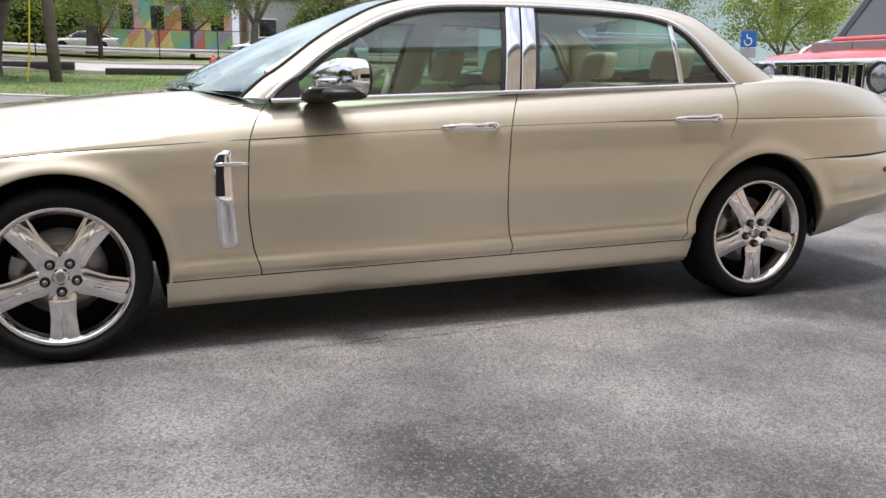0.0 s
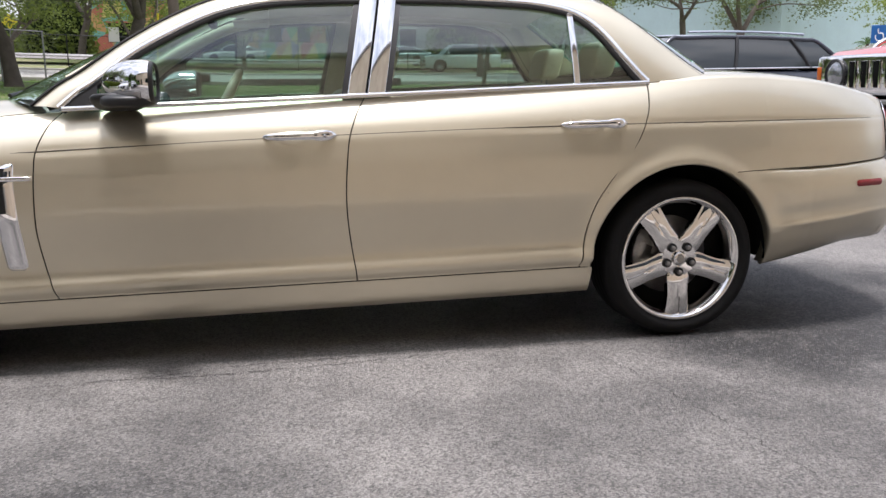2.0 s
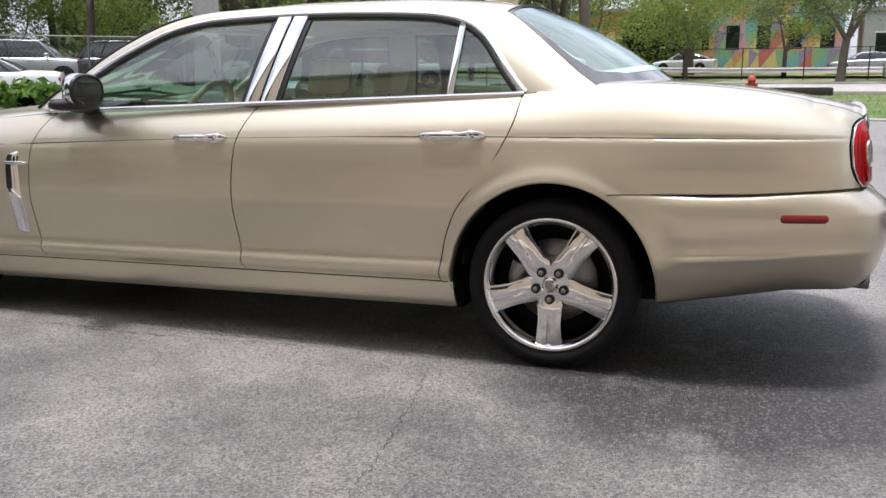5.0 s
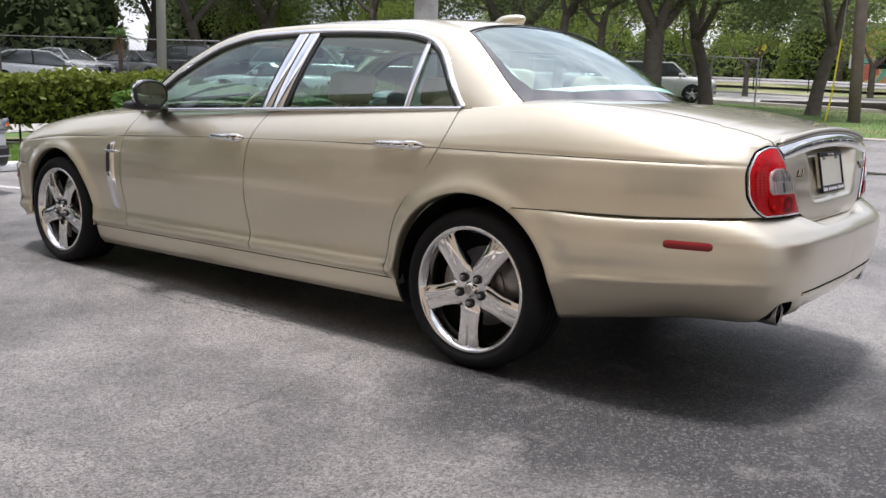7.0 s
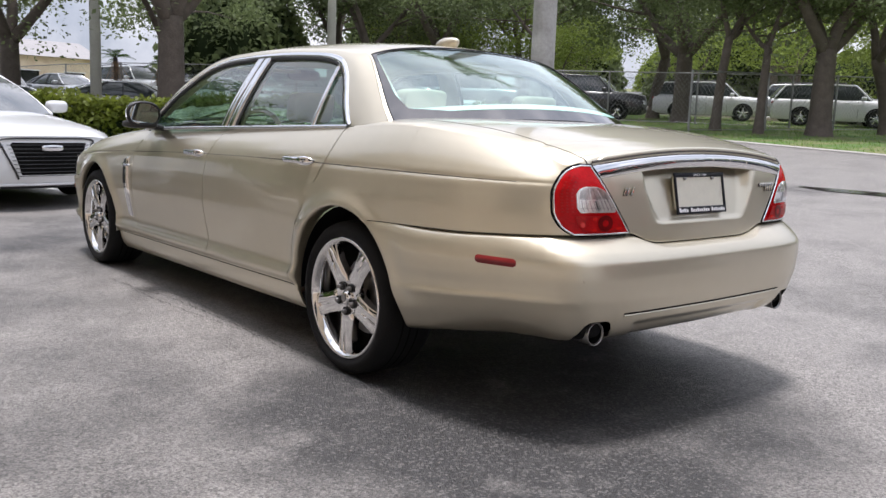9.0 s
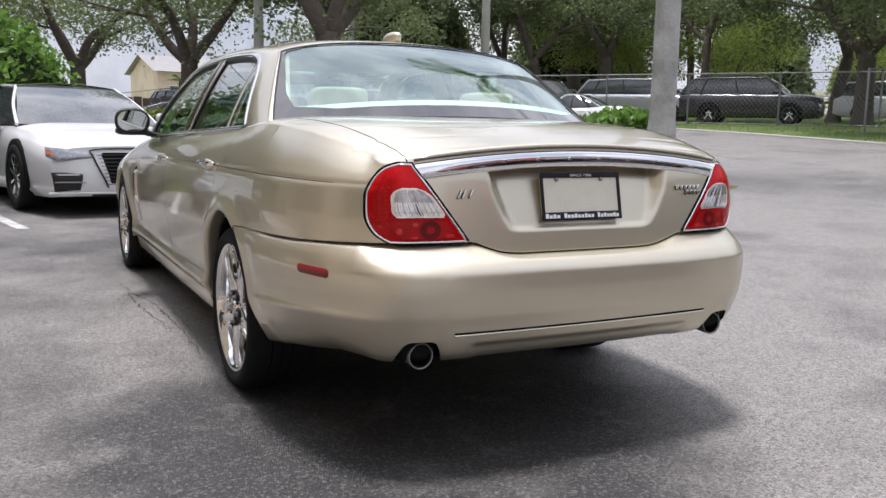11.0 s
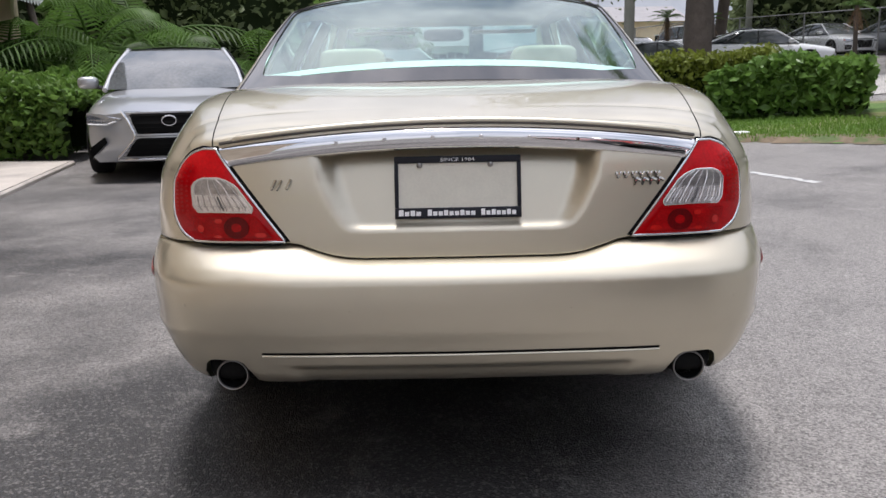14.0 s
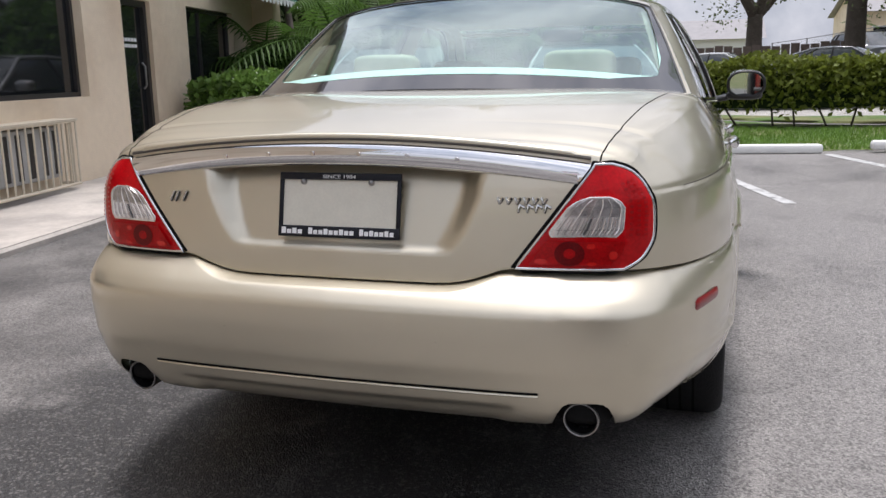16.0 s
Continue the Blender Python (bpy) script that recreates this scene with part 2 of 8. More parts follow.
M["white_line"] = node_mat("worn_white_paint", (0.50, 0.50, 0.485), 0.7, 0, 0.15, 9, 0.2, 120, second=(0.22, 0.22, 0.22), second_scale=12, mask=(0.50, 0.66))
M["stop"] = node_mat("white_painted_concrete", (0.78, 0.78, 0.76), 0.75, 0, 0.07, 6, 0.2, 60)
M["lawn"] = node_mat("lawn_soil", (0.085, 0.15, 0.035), 0.95, 0, 0.35, 3, 0.4, 90, second=(0.16, 0.17, 0.07), second_scale=1.1)
M["dirt"] = node_mat("dry_verge", (0.26, 0.25, 0.13), 0.95, 0, 0.3, 2, 0.4, 50, second=(0.15, 0.19, 0.06), second_scale=0.5)
M["ballast"] = node_mat("track_ballast", (0.30, 0.28, 0.27), 0.95, 0, 0.35, 8, 0.5, 30)
M["grass"] = leaf_mat("grass_blade", (0.16, 0.27, 0.05))
M["hedge"] = leaf_mat("hedge_leaf", (0.15, 0.265, 0.055), rough=0.35)
M["hedge_y"] = leaf_mat("clipped_hedge_leaf", (0.19, 0.23, 0.035))
M["leaf"] = leaf_mat("oak_leaf", (0.15, 0.19, 0.082))
# dark colour for the shade on the boot lip's rear face
M["lip_shade"] = node_mat("painted_lip_shade", (0.075, 0.066, 0.055), 0.5, 0, 0.1, 12)
M["leaf_l"] = leaf_mat("bright_leaf", (0.20, 0.26, 0.055))
M["frond"] = leaf_mat("palm_frond", (0.09, 0.17, 0.035))
M["deadfrond"] = leaf_mat("dead_frond", (0.3, 0.19, 0.11))
M["bark"] = node_mat("bark", (0.11, 0.09, 0.075), 0.95, 0, 0.4, 5, 0.8, 22)
M["palm_bark"] = node_mat("smooth_palm_trunk", (0.42, 0.41, 0.39), 0.85, 0, 0.18, 2.5, 0.3, 30, second=(0.30, 0.29, 0.27), second_scale=2.0)
M["palm_foot"] = node_mat("scuffed_palm_foot", (0.25, 0.185, 0.145), 0.9, 0, 0.25, 5, 0.4, 30, second=(0.40, 0.38, 0.35), second_scale=3.5, mask=(0.48, 0.56))
M["wood_pole"] = node_mat("weathered_pole", (0.17, 0.13, 0.11), 0.9, 0, 0.35, 4, 0.6, 40)
M["dark_timber"] = node_mat("dark_timber", (0.045, 0.038, 0.034), 0.95, 0, 0.4, 5, 0.6, 30)
M["pale_pole"] = node_mat("pale_pole", (0.36, 0.36, 0.31), 0.8, 0, 0.15, 3, 0.2, 40)
M["stucco"] = node_mat("beige_stucco", (0.78, 0.66, 0.50), 0.92, 0, 0.06, 1.2, 0.5, 70, second=(0.68, 0.55, 0.40), second_scale=0.7)
M["dark_frame"] = node_mat("dark_window_frame", (0.03, 0.028, 0.027), 0.4, 0, 0.1, 10)
M["cage"] = node_mat("cream_painted_steel", (0.62, 0.55, 0.43), 0.6, 0, 0.08, 10)
M["yellow"] = node_mat("yellow_sign", (0.75, 0.62, 0.03), 0.5, 0, 0.06, 10)
M["blue"] = node_mat("blue_sign", (0.02, 0.14, 0.42), 0.45, 0, 0.06, 10)
M["white"] = node_mat("white_paint", (0.78, 0.78, 0.77), 0.5, 0, 0.05, 6)
M["hydrant"] = node_mat("red_hydrant", (0.42, 0.05, 0.035), 0.5, 0, 0.12, 12)
M["mesh_wire"] = node_mat("galvanised_wire", (0.28, 0.28, 0.28), 0.5, 0.8, 0.2, 12)
M["awning"] = node_mat("green_awning", (0.02, 0.10, 0.07), 0.8, 0, 0.15, 6)
M["winglass"] = node_mat("dark_window_glass", (0.012, 0.014, 0.016), 0.04, 0, 0.05, 3, spec=0.8)
M["shed"] = node_mat("pale_blue_cladding", (0.50, 0.64, 0.66), 0.8, 0, 0.06, 1.5)
M["greywall"] = node_mat("grey_concrete_wall", (0.42, 0.42, 0.41), 0.9, 0, 0.12, 1.0)
M["roofing"] = node_mat("grey_roof", (0.30, 0.29, 0.29), 0.85, 0, 0.15, 2)
for key, col in (("m_red", (0.50, 0.16, 0.12)), ("m_orange", (0.58, 0.32, 0.15)), ("m_teal", (0.18, 0.42, 0.38)), ("m_purple", (0.30, 0.26, 0.36)), ("m_yellow", (0.62, 0.52, 0.20)), ("m_pink", (0.56, 0.32, 0.33)), ("m_green", (0.25, 0.42, 0.22))):
    M[key] = node_mat("mural_" + key[2:], col, 0.8, 0, 0.08, 1.5)
for key, col, met in (("c_white", (0.74, 0.75, 0.76), 0.0), ("c_silver", (0.48, 0.49, 0.51), 0.6), ("c_black", (0.02, 0.02, 0.024), 0.1), ("c_navy", (0.022, 0.027, 0.045), 0.2), ("c_red", (0.60, 0.055, 0.045), 0.1), ("c_grey", (0.16, 0.17, 0.18), 0.4)):
    M[key] = node_mat(key[2:] + "_car_paint", col, 0.3, met, 0.03, 1.5, coat=1.0)
# near-black filler colour, in place of shade deep in the foliage
M["inner_shade"] = node_mat("hedge_inner_shade", (0.020, 0.030, 0.012), 0.95, 0, 0.3, 6, spec=0.1)
M["crack"] = node_mat("crack_filler", (0.035, 0.034, 0.034), 0.9, 0, 0.3, 20, 0.3, 80)
M["soil"] = node_mat("bare_soil", (0.17, 0.13, 0.085), 0.95, 0, 0.35, 9, 0.5, 60, second=(0.085, 0.12, 0.04), second_scale=4.0)
# pale base colour carries the sky's reflection in the parked cars' windscreens
M["cscreen"] = node_mat("sky_sheen_windscreen", (0.10, 0.108, 0.112), 0.05, 0, 0.35, 3, coat=1.0, spec=0.9)
M["puddle"] = node_mat("wet_asphalt", (0.03, 0.03, 0.03), 0.12, 0, 0.2, 3)
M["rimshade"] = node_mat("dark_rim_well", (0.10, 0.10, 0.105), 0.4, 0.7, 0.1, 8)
M["rim_dark"] = node_mat("black_rim_well", (0.03, 0.03, 0.032), 0.35, 0.6, 0.1, 8)
M["crease_mark"] = node_mat("coach_line", (0.045, 0.034, 0.02), 0.4, 0.0, 0.05, 10)
M["mirrorglass"] = node_mat("mirror_glass", (0.45, 0.48, 0.47), 0.02, 1.0, 0.02, 5)
M["cglass"] = node_mat("dark_car_glass", (0.03, 0.036, 0.038), 0.04, 0, 0.05, 3, spec=0.9)

# ---------------------------------------------------------------- builders


def mesh_ob(name, verts, faces, mat, parent=None, label="", smooth=True, sharp=None):
    me = bpy.data.meshes.new(name)
    me.from_pydata([tuple(map(float, v)) for v in verts], [], [tuple(map(int, f)) for f in faces])
    me.validate()
    bm = bmesh.new()
    bm.from_mesh(me)
    bmesh.ops.recalc_face_normals(bm, faces=bm.faces)
    bm.to_mesh(me)
    bm.free()
    me.materials.append(M[mat])
    if smooth:
        me.polygons.foreach_set("use_smooth", [True] * len(me.polygons))
        if sharp:
            me.set_sharp_from_angle(angle=radians(sharp))
    ob = new(name, me)
    if parent:
        ob.parent = parent
    if label:
        ob["label"] = label
    return ob


def part(name, bm, mat, parent, label="", smooth=False, sharp=35):
    me = bpy.data.meshes.new(name)
    bmesh.ops.recalc_face_normals(bm, faces=bm.faces)
    bm.to_mesh(me)
    bm.free()
    me.materials.append(M[mat])
    if smooth:
        me.polygons.foreach_set("use_smooth", [True] * len(me.polygons))
        me.set_sharp_from_angle(angle=radians(sharp))
    ob = new(name, me)
    if parent:
        ob.parent = parent
    if label:
        ob["label"] = label
    return ob


def thing(name, m, label, category, group="", kind=""):
    ob = new(name)
    ob.empty_display_size = 0.2
    ob.matrix_world = m
    return tagged(ob, label, category, group, kind)


def grid_faces(n, m, close_u=False, close_v=False, base=0):
    f = []
    for i in range(n if close_u else n - 1):
        for j in range(m if close_v else m - 1):
            a, b_ = i * m + j, ((i + 1) % n) * m + j
            c, d = ((i + 1) % n) * m + (j + 1) % m, i * m + (j + 1) % m
            f.append((base + a, base + b_, base + c, base + d))
    return f


def grid_ob(name, P, mat, parent=None, label="", close_u=False, close_v=False, smooth=True, sharp=None):
    P = np.asarray(P, float)
    n, m = P.shape[:2]
    return mesh_ob(name, P.reshape(-1, 3), grid_faces(n, m, close_u, close_v), mat, parent, label, smooth, sharp)


def pch(xs, ys):
    """A smooth curve through the points that does not overshoot."""
    x, y = np.asarray(xs, float), np.asarray(ys, float)
    h = np.diff(x)
    d = np.diff(y) / h
    m = np.zeros(len(x))
    for i in range(1, len(x) - 1):
        if d[i - 1] * d[i] > 0:
            w1, w2 = 2 * h[i] + h[i - 1], h[i] + 2 * h[i - 1]
            m[i] = (w1 + w2) / (w1 / d[i - 1] + w2 / d[i])
    m[0], m[-1] = d[0], d[-1]

    def f(q):
        q = np.asarray(q, float)
        i = np.clip(np.searchsorted(x, q) - 1, 0, len(h) - 1)
        t = np.clip((q - x[i]) / h[i], -0.2, 1.2)
        return (2 * t**3 - 3 * t**2 + 1) * y[i] + (t**3 - 2 * t**2 + t) * h[i] * m[i] + (3 * t**2 - 2 * t**3) * y[i + 1] + (t**3 - t**2) * h[i] * m[i + 1]
    return f


def crom(pts, n):
    """n points of a smooth curve through the given points (2D or 3D), evenly by length."""
    P = np.asarray(pts, float)
    E = np.vstack([2 * P[0] - P[1], P, 2 * P[-1] - P[-2]])
    out = []
    for i in range(len(P) - 1):
        a, b_, c, d = E[i:i + 4]
        t = np.linspace(0, 1, 24, endpoint=False)[:, None]
        out.append(0.5 * (2 * b_ + (c - a) * t + (2 * a - 5 * b_ + 4 * c - d) * t**2 + (3 * b_ - a - 3 * c + d) * t**3))
    out = np.vstack(out + [P[-1:]])
    s = np.concatenate([[0], np.cumsum(np.linalg.norm(np.diff(out, axis=0), axis=1))])
    q = np.linspace(0, s[-1], n)
    return np.stack([np.interp(q, s, out[:, k]) for k in range(P.shape[1])], 1)


def tube_geo(path, r, sides=8, closed=False):
    P = np.asarray(path, float)
    n = len(P)
    R = np.full(n, r) if np.isscalar(r) else np.asarray(r, float)
    T = np.gradient(P, axis=0)
    if closed:
        T = np.roll(P, -1, 0) - np.roll(P, 1, 0)
    T /= np.linalg.norm(T, axis=1)[:, None] + 1e-12
    up = np.array([0, 0, 1.0]) if abs(T[0][2]) < 0.9 else np.array([1.0, 0, 0])
    verts = []
    nrm = np.cross(T[0], up)
    nrm /= np.linalg.norm(nrm)
    for i in range(n):
        nrm = nrm - T[i] * np.dot(nrm, T[i])
        nrm /= np.linalg.norm(nrm) + 1e-12
        bi = np.cross(T[i], nrm)
        for k in range(sides):
            a = 2 * math.pi * k / sides
            verts.append(P[i] + R[i] * (math.cos(a) * nrm + math.sin(a) * bi))
    faces = grid_faces(n, sides, closed, True)
    if not closed:
        faces += [tuple(range(sides)), tuple(range((n - 1) * sides, n * sides))]
    return verts, faces


def tube(name, path, r, mat, parent=None, label="", sides=8, closed=False):
    v, f = tube_geo(path, r, sides, closed)
    return mesh_ob(name, v, f, mat, parent, label, True, 50)


def join_geo(*geos):
    V, F = [], []
    for v, f in geos:
        b_ = len(V)
        V += [tuple(p) for p in v]
        F += [tuple(i + b_ for i in q) for q in f]
    return V, F


def box_geo(lo, hi):
    (x0, y0, z0), (x1, y1, z1) = lo, hi
    v = [(x0, y0, z0), (x1, y0, z0), (x1, y1, z0), (x0, y1, z0), (x0, y0, z1), (x1, y0, z1), (x1, y1, z1), (x0, y1, z1)]
    return v, [(0, 3, 2, 1), (4, 5, 6, 7), (0, 1, 5, 4), (1, 2, 6, 5), (2, 3, 7, 6), (3, 0, 4, 7)]


def box_bm(lo, hi, bevel=0.0, segs=2):
    bm = bmesh.new()
    v, f = box_geo(lo, hi)
    vs = [bm.verts.new(p) for p in v]
    for q in f:
        bm.faces.new([vs[i] for i in q])
    if bevel:
        bmesh.ops.bevel(bm, geom=bm.edges[:], offset=bevel, segments=segs, affect="EDGES", profile=0.5)
    return bm


def box(name, lo, hi, mat, parent=None, label="", bevel=0.0, segs=2):
    return part(name, box_bm(lo, hi, bevel, segs), mat, parent, label, bevel > 0, 40)


def revolve_geo(prof, n, axis="y"):
    """Turns (radius, offset) pairs round the axis."""
    v = []
    for k in range(n):
        a = 2 * math.pi * k / n
        for r, o in prof:
            c, s = r * math.cos(a), r * math.sin(a)
            v.append({"y": (c, o, s), "z": (c, s, o), "x": (o, c, s)}[axis])
    return v, grid_faces(n, len(prof), True, False)


def text_mesh(name, body, size, mat, parent, m, extrude=0.002, shear=0.0, align="CENTER", spacing=1.0, label="", width=None):
    cu = bpy.data.curves.new(name, "FONT")
    cu.body, cu.size, cu.extrude, cu.shear, cu.align_x, cu.space_character = body, size, extrude, shear, align, spacing
    cu.resolution_u = 3
    tmp = bpy.data.objects.new(name, cu)
    scene.collection.objects.link(tmp)
    bpy.context.view_layer.update()
    me = bpy.data.meshes.new_from_object(tmp)
    bpy.data.objects.remove(tmp)
    me.materials.clear()
    me.materials.append(M[mat])
    if width:
        xs = [v.co.x for v in me.vertices]
        k = width / (max(xs) - min(xs))
        for v in me.vertices:
            v.co.x *= k
    ob = new(name, me)
    ob.parent = parent
    ob.matrix_local = m
    if label:
        ob["label"] = label
    return ob

# ---------------------------------------------------------------- ground
def lift(x, y):
    """Height of the land: level round the saloon, rising gently to the north and west."""
    x, y = np.asarray(x, float), np.asarray(y, float)
    z = .037 * np.clip(y - 2.0, 0, 31) + .045 * np.clip(y - 33, 0, 11) + .060 * np.clip(y - 44, 0, 56)
    z = z + (.03 * np.clip(-x - 1.6, 0, 12.4) + .022 * np.clip(-x - 14, 0, 60)) * np.clip((y - 1) / 10, .3, 1)
    return z


def sheet(name, corners, n, m, off, mat, label, category="", kind="structure", edge=0.0):
    """A piece of surface between four corners (two along one side, two along the other) that follows the land."""
    (a, b_, c, d) = [np.array(q, float) for q in corners]
    U, V = np.linspace(0, 1, n)[:, None, None], np.linspace(0, 1, m)[None, :, None]
    P = (a * (1 - U) + b_ * U) * (1 - V) + (d * (1 - U) + c * U) * V
    Z = lift(P[..., 0], P[..., 1]) + off
    if edge:
        rnd = np.random.RandomState(len(name) + n)
        P = P + rnd.uniform(-edge, edge, P.shape) * ((U == 0) | (U == 1) | (V == 0) | (V == 1))
        Z = Z - (off - .004) * ((U == 0) | (U == 1) | (V == 0) | (V == 1))[..., 0]
    ob = grid_ob(name, np.concatenate([P, Z[..., None]], -1), mat)
    return tagged(ob, label, category, kind=kind)


gx = np.unique(np.concatenate([np.linspace(-900, -60, 22), np.linspace(-60, 40, 60), np.linspace(40, 900, 22)]))
gy = np.unique(np.concatenate([np.linspace(-900, -30, 18), np.linspace(-30, 110, 100), np.linspace(110, 1200, 20)]))
GX, GY = np.meshgrid(gx, gy, indexing="ij")
tagged(grid_ob("ground", np.stack([GX, GY, lift(GX, GY) - .03], -1), "dirt"), "dry grassy ground that reaches to the horizon", "ground", kind="structure")
sheet("car_park", ((-61.6, -30), (38.4, -30), (38.4, 20.5), (-61.6, 20.5)), 101, 102, 0.0, "asphalt", "worn grey asphalt of the car park, with shade painted in behind the saloon", "car park")
# ---------------------------------------------------------------- the champagne saloon: shape
HUB_F, HUB_R, HUB_Z = -1.586, 1.583, 0.326
ARCH_F, ARCH_R = 0.388, 0.400
WHEEL_Y = 0.888
prof = pch([.16, .19, .22, .26, .29, .305, .330, .352, .372, .402, .50, .62, .74, .82, .860, .866, .874, .90, .94, .97, 1.0],
           [0.804, 0.836, 0.859, 0.874, 0.88, 0.882, 0.906, 0.9105, 0.8975, 0.8905, 0.902, 0.917, 0.915, 0.904, 0.8945, 0.8885, 0.8875, 0.876, 0.851, 0.828, 0.801])
taper = pch([-2.5, -2.2, -1.9, -1.5, -1.0, -.4, .2, .8, 1.4, 1.8, 2.1, 2.36, 2.6], [.90, .945, .968, .976, .974, .982, .992, 1.0, 1.002, .998, .984, .945, .88])
z_crease = pch([-2.4, -2.0, -1.6, -.43, .04, 1.2, 2.2, 2.7], [.690, .738, .780, .838, .856, .884, .892, .893])
z_shoul = pch([-2.45, -2.2, -1.9, -1.6, -1.2, -.85, -.4, .3, 1.0, 1.45, 1.82, 2.2, 2.45, 2.66], [.70, .770, .835, .878, .922, .955, .974, .999, 1.024, 1.043, 1.064, 1.042, 1.005, .958])


def zeta(x, z):
    t = .017 * (x - .4)
    zc, zs = z_crease(x), z_shoul(x)
    low = z - t
    mid = .62 + (z - t - .62) * (.868 - .62) / (zc - t - .62)
    top = .868 + (z - zc) * .132 / (zs - zc)
    return np.where(low < .62, low, np.where(z < zc, mid, top))


def side(x, z):
    """Half width of the body at x, z."""
    y = prof(zeta(x, z)) * taper(x)
    for hx, r0, amp in ((HUB_F, ARCH_F, .020), (HUB_R, ARCH_R, .020)):
        r = np.hypot(x - hx, z - HUB_Z)
        y = y + amp * np.exp(-(np.maximum(r - r0, 0) / .045) ** 2) * (r > r0 - .03) * np.clip((z - .25) / .15, 0, 1)
    return y


def flare(x, z):
    """Swelling of the body round the rear arch."""
    r = np.hypot(x - HUB_R, z - HUB_Z)
    return .020 * np.exp(-(np.maximum(r - ARCH_R, 0) / .045) ** 2) * (r > ARCH_R - .03) * np.clip((z - .25) / .15, 0, 1)


def green(x, z):
    """Half width of the glasshouse."""
    return .812 - .354 * (z - 1.0) - .37 * (z - 1.0) ** 2 - .02 * np.clip(-x - .2, 0, 1) ** 2 - .03 * np.clip(x - 1.2, 0, 1) ** 2 + .03 * np.clip((z - 1.0) * (1.38 - z), 0, 1)


def belt(x):
    return .988 + .036 * np.asarray(x, float)


def sill_gap(x):
    return .296 + .017 * (np.asarray(x, float) - .24)


gap_f = pch([.20, .288, .40, .56, .79, .90, .965], [-.835, -.850, -.880, -.897, -.886, -.845, -.785])
gap_b = pch([.20, .30, .62, .82, .92, 1.02], [.255, .243, .208, .222, .252, .310])
gap_r = pch([.25, .32, .448, .565, .66, .727, .86, .95, 1.05], [1.138, 1.143, 1.160, 1.196, 1.255, 1.315, 1.395, 1.430, 1.446])

car = thing("sedan_car", Matrix.Identity(4), "champagne gold saloon car with chrome trim, parked on asphalt", "car")


def edge_par(n, e=.012):
    return np.concatenate([[0, e * .25], np.linspace(e, 1 - e, n), [1 - e * .25, 1]])


def panel(name, xl, xr, zb, zt, nu, nv, s, parent, label="", gap=.0025, fold=.014, surf=side, mat="paint", conc=None):
    """A pressed body panel between two shut lines, with folded edges."""
    U, V = edge_par(nu), edge_par(nv)
    if conc is not None:
        U = conc
    u, v = np.meshgrid(U, V, indexing="ij")
    x = np.full_like(u, .0)
    z = np.full_like(u, .6)
    for _ in range(12):
        x = (xl(z) + gap) * (1 - u) + (xr(z) - gap) * u
        z = (zb(x) + gap) * (1 - v) + (zt(x) - gap) * v
    y = surf(x, z)
    P = np.stack([x, s * y, z], -1)
    F = P.copy()
    F[..., 1] -= s * fold
    Q = np.concatenate([F[:1], P, F[-1:]], 0)
    a, b_ = np.concatenate([F[:1, :1], F[:, :1], F[-1:, :1]], 0), np.concatenate([F[:1, -1:], F[:, -1:], F[-1:, -1:]], 0)
    return grid_ob(name, np.concatenate([a, Q, b_], 1), mat, parent, label, sharp=60)


BP_Q = [0, .015, .05, .10, .16, .24, .36, .48, .54, .575, .64, .76, .86, .93, .98, 1.0]
BP_S = [-.004, .000, .006, .012, .016, .019, .018, .0115, .0115, .018, .011, -.002, -.018, -.032, -.046, -.062]
bump_off = pch(BP_Q, BP_S)
bump_end = pch(BP_Q, [-.02, -.004, .006, .013, .017, .020, .019, .0125, .0125, .020, .011, -.006, -.028, -.048, -.070, -.10])


def bump_side(x, z):
    """Half width of the rear bumper's side, behind the wheel arch."""
    zt = np.interp(x, [1.79, 2.3], [.684, .698])
    q = np.clip((zt - z) / (zt - np.interp(x, [1.95, 2.2], [.270, .305])), 0, 1)
    d = np.clip((np.hypot(x - HUB_R, z - HUB_Z) - ARCH_R) / .13, 0, 1)
    d = d * d * (3 - 2 * d)
    w = np.clip((x - 1.93) / .23, 0, 1)
    w = w * w * (3 - 2 * w)
    val = bump_off(q) * (1 - w) + bump_end(q) * w
    tuck = np.where(q > .6, np.minimum(val - .011, 0), 0)
    return .916 * taper(x) + (val - tuck) * (.15 + .85 * d) + tuck + .014 * (1 - np.clip((q - .55) / .3, 0, 1)) * np.exp(-(np.clip(np.hypot(x - HUB_R, z - HUB_Z) - ARCH_R, 0, None) / .05) ** 2)


def arch_bottom(hx, r):
    def f(x):
        d = np.clip(1 - ((np.asarray(x, float) - hx) / r) ** 2, 0, None)
        return np.where(np.abs(x - hx) < r, np.maximum(HUB_Z + r * np.sqrt(d), .25), .25)
    return f


# rear plan, from the quarter panel round to the tail's middle
rear_plan = crom([(1.95, .916 * float(taper(1.95))), (2.12, .913 * float(taper(2.12))), (2.30, .869), (2.45, .829), (2.555, .782), (2.626, .726), (2.667, .65), (2.689, .545), (2.701, .42), (2.708, .21), (2.712, 0)], 121)
front_plan = crom([(-1.972, .916 * float(taper(-1.972))), (-2.07, .878), (-2.17, .844), (-2.27, .783), (-2.345, .69), (-2.39, .55), (-2.415, .37), (-2.426, .18), (-2.43, 0)], 61)


def plan_normal(P):
    t = np.gradient(P, axis=0)
    t /= np.linalg.norm(t, axis=1)[:, None]
    n = np.stack([-t[:, 1], t[:, 0]], 1)
    return n * np.sign((n * (P - np.array([0, 0])))[:, 1:2].sum(1, keepdims=True) + (n * P)[:, 0:1] + 1e-9)


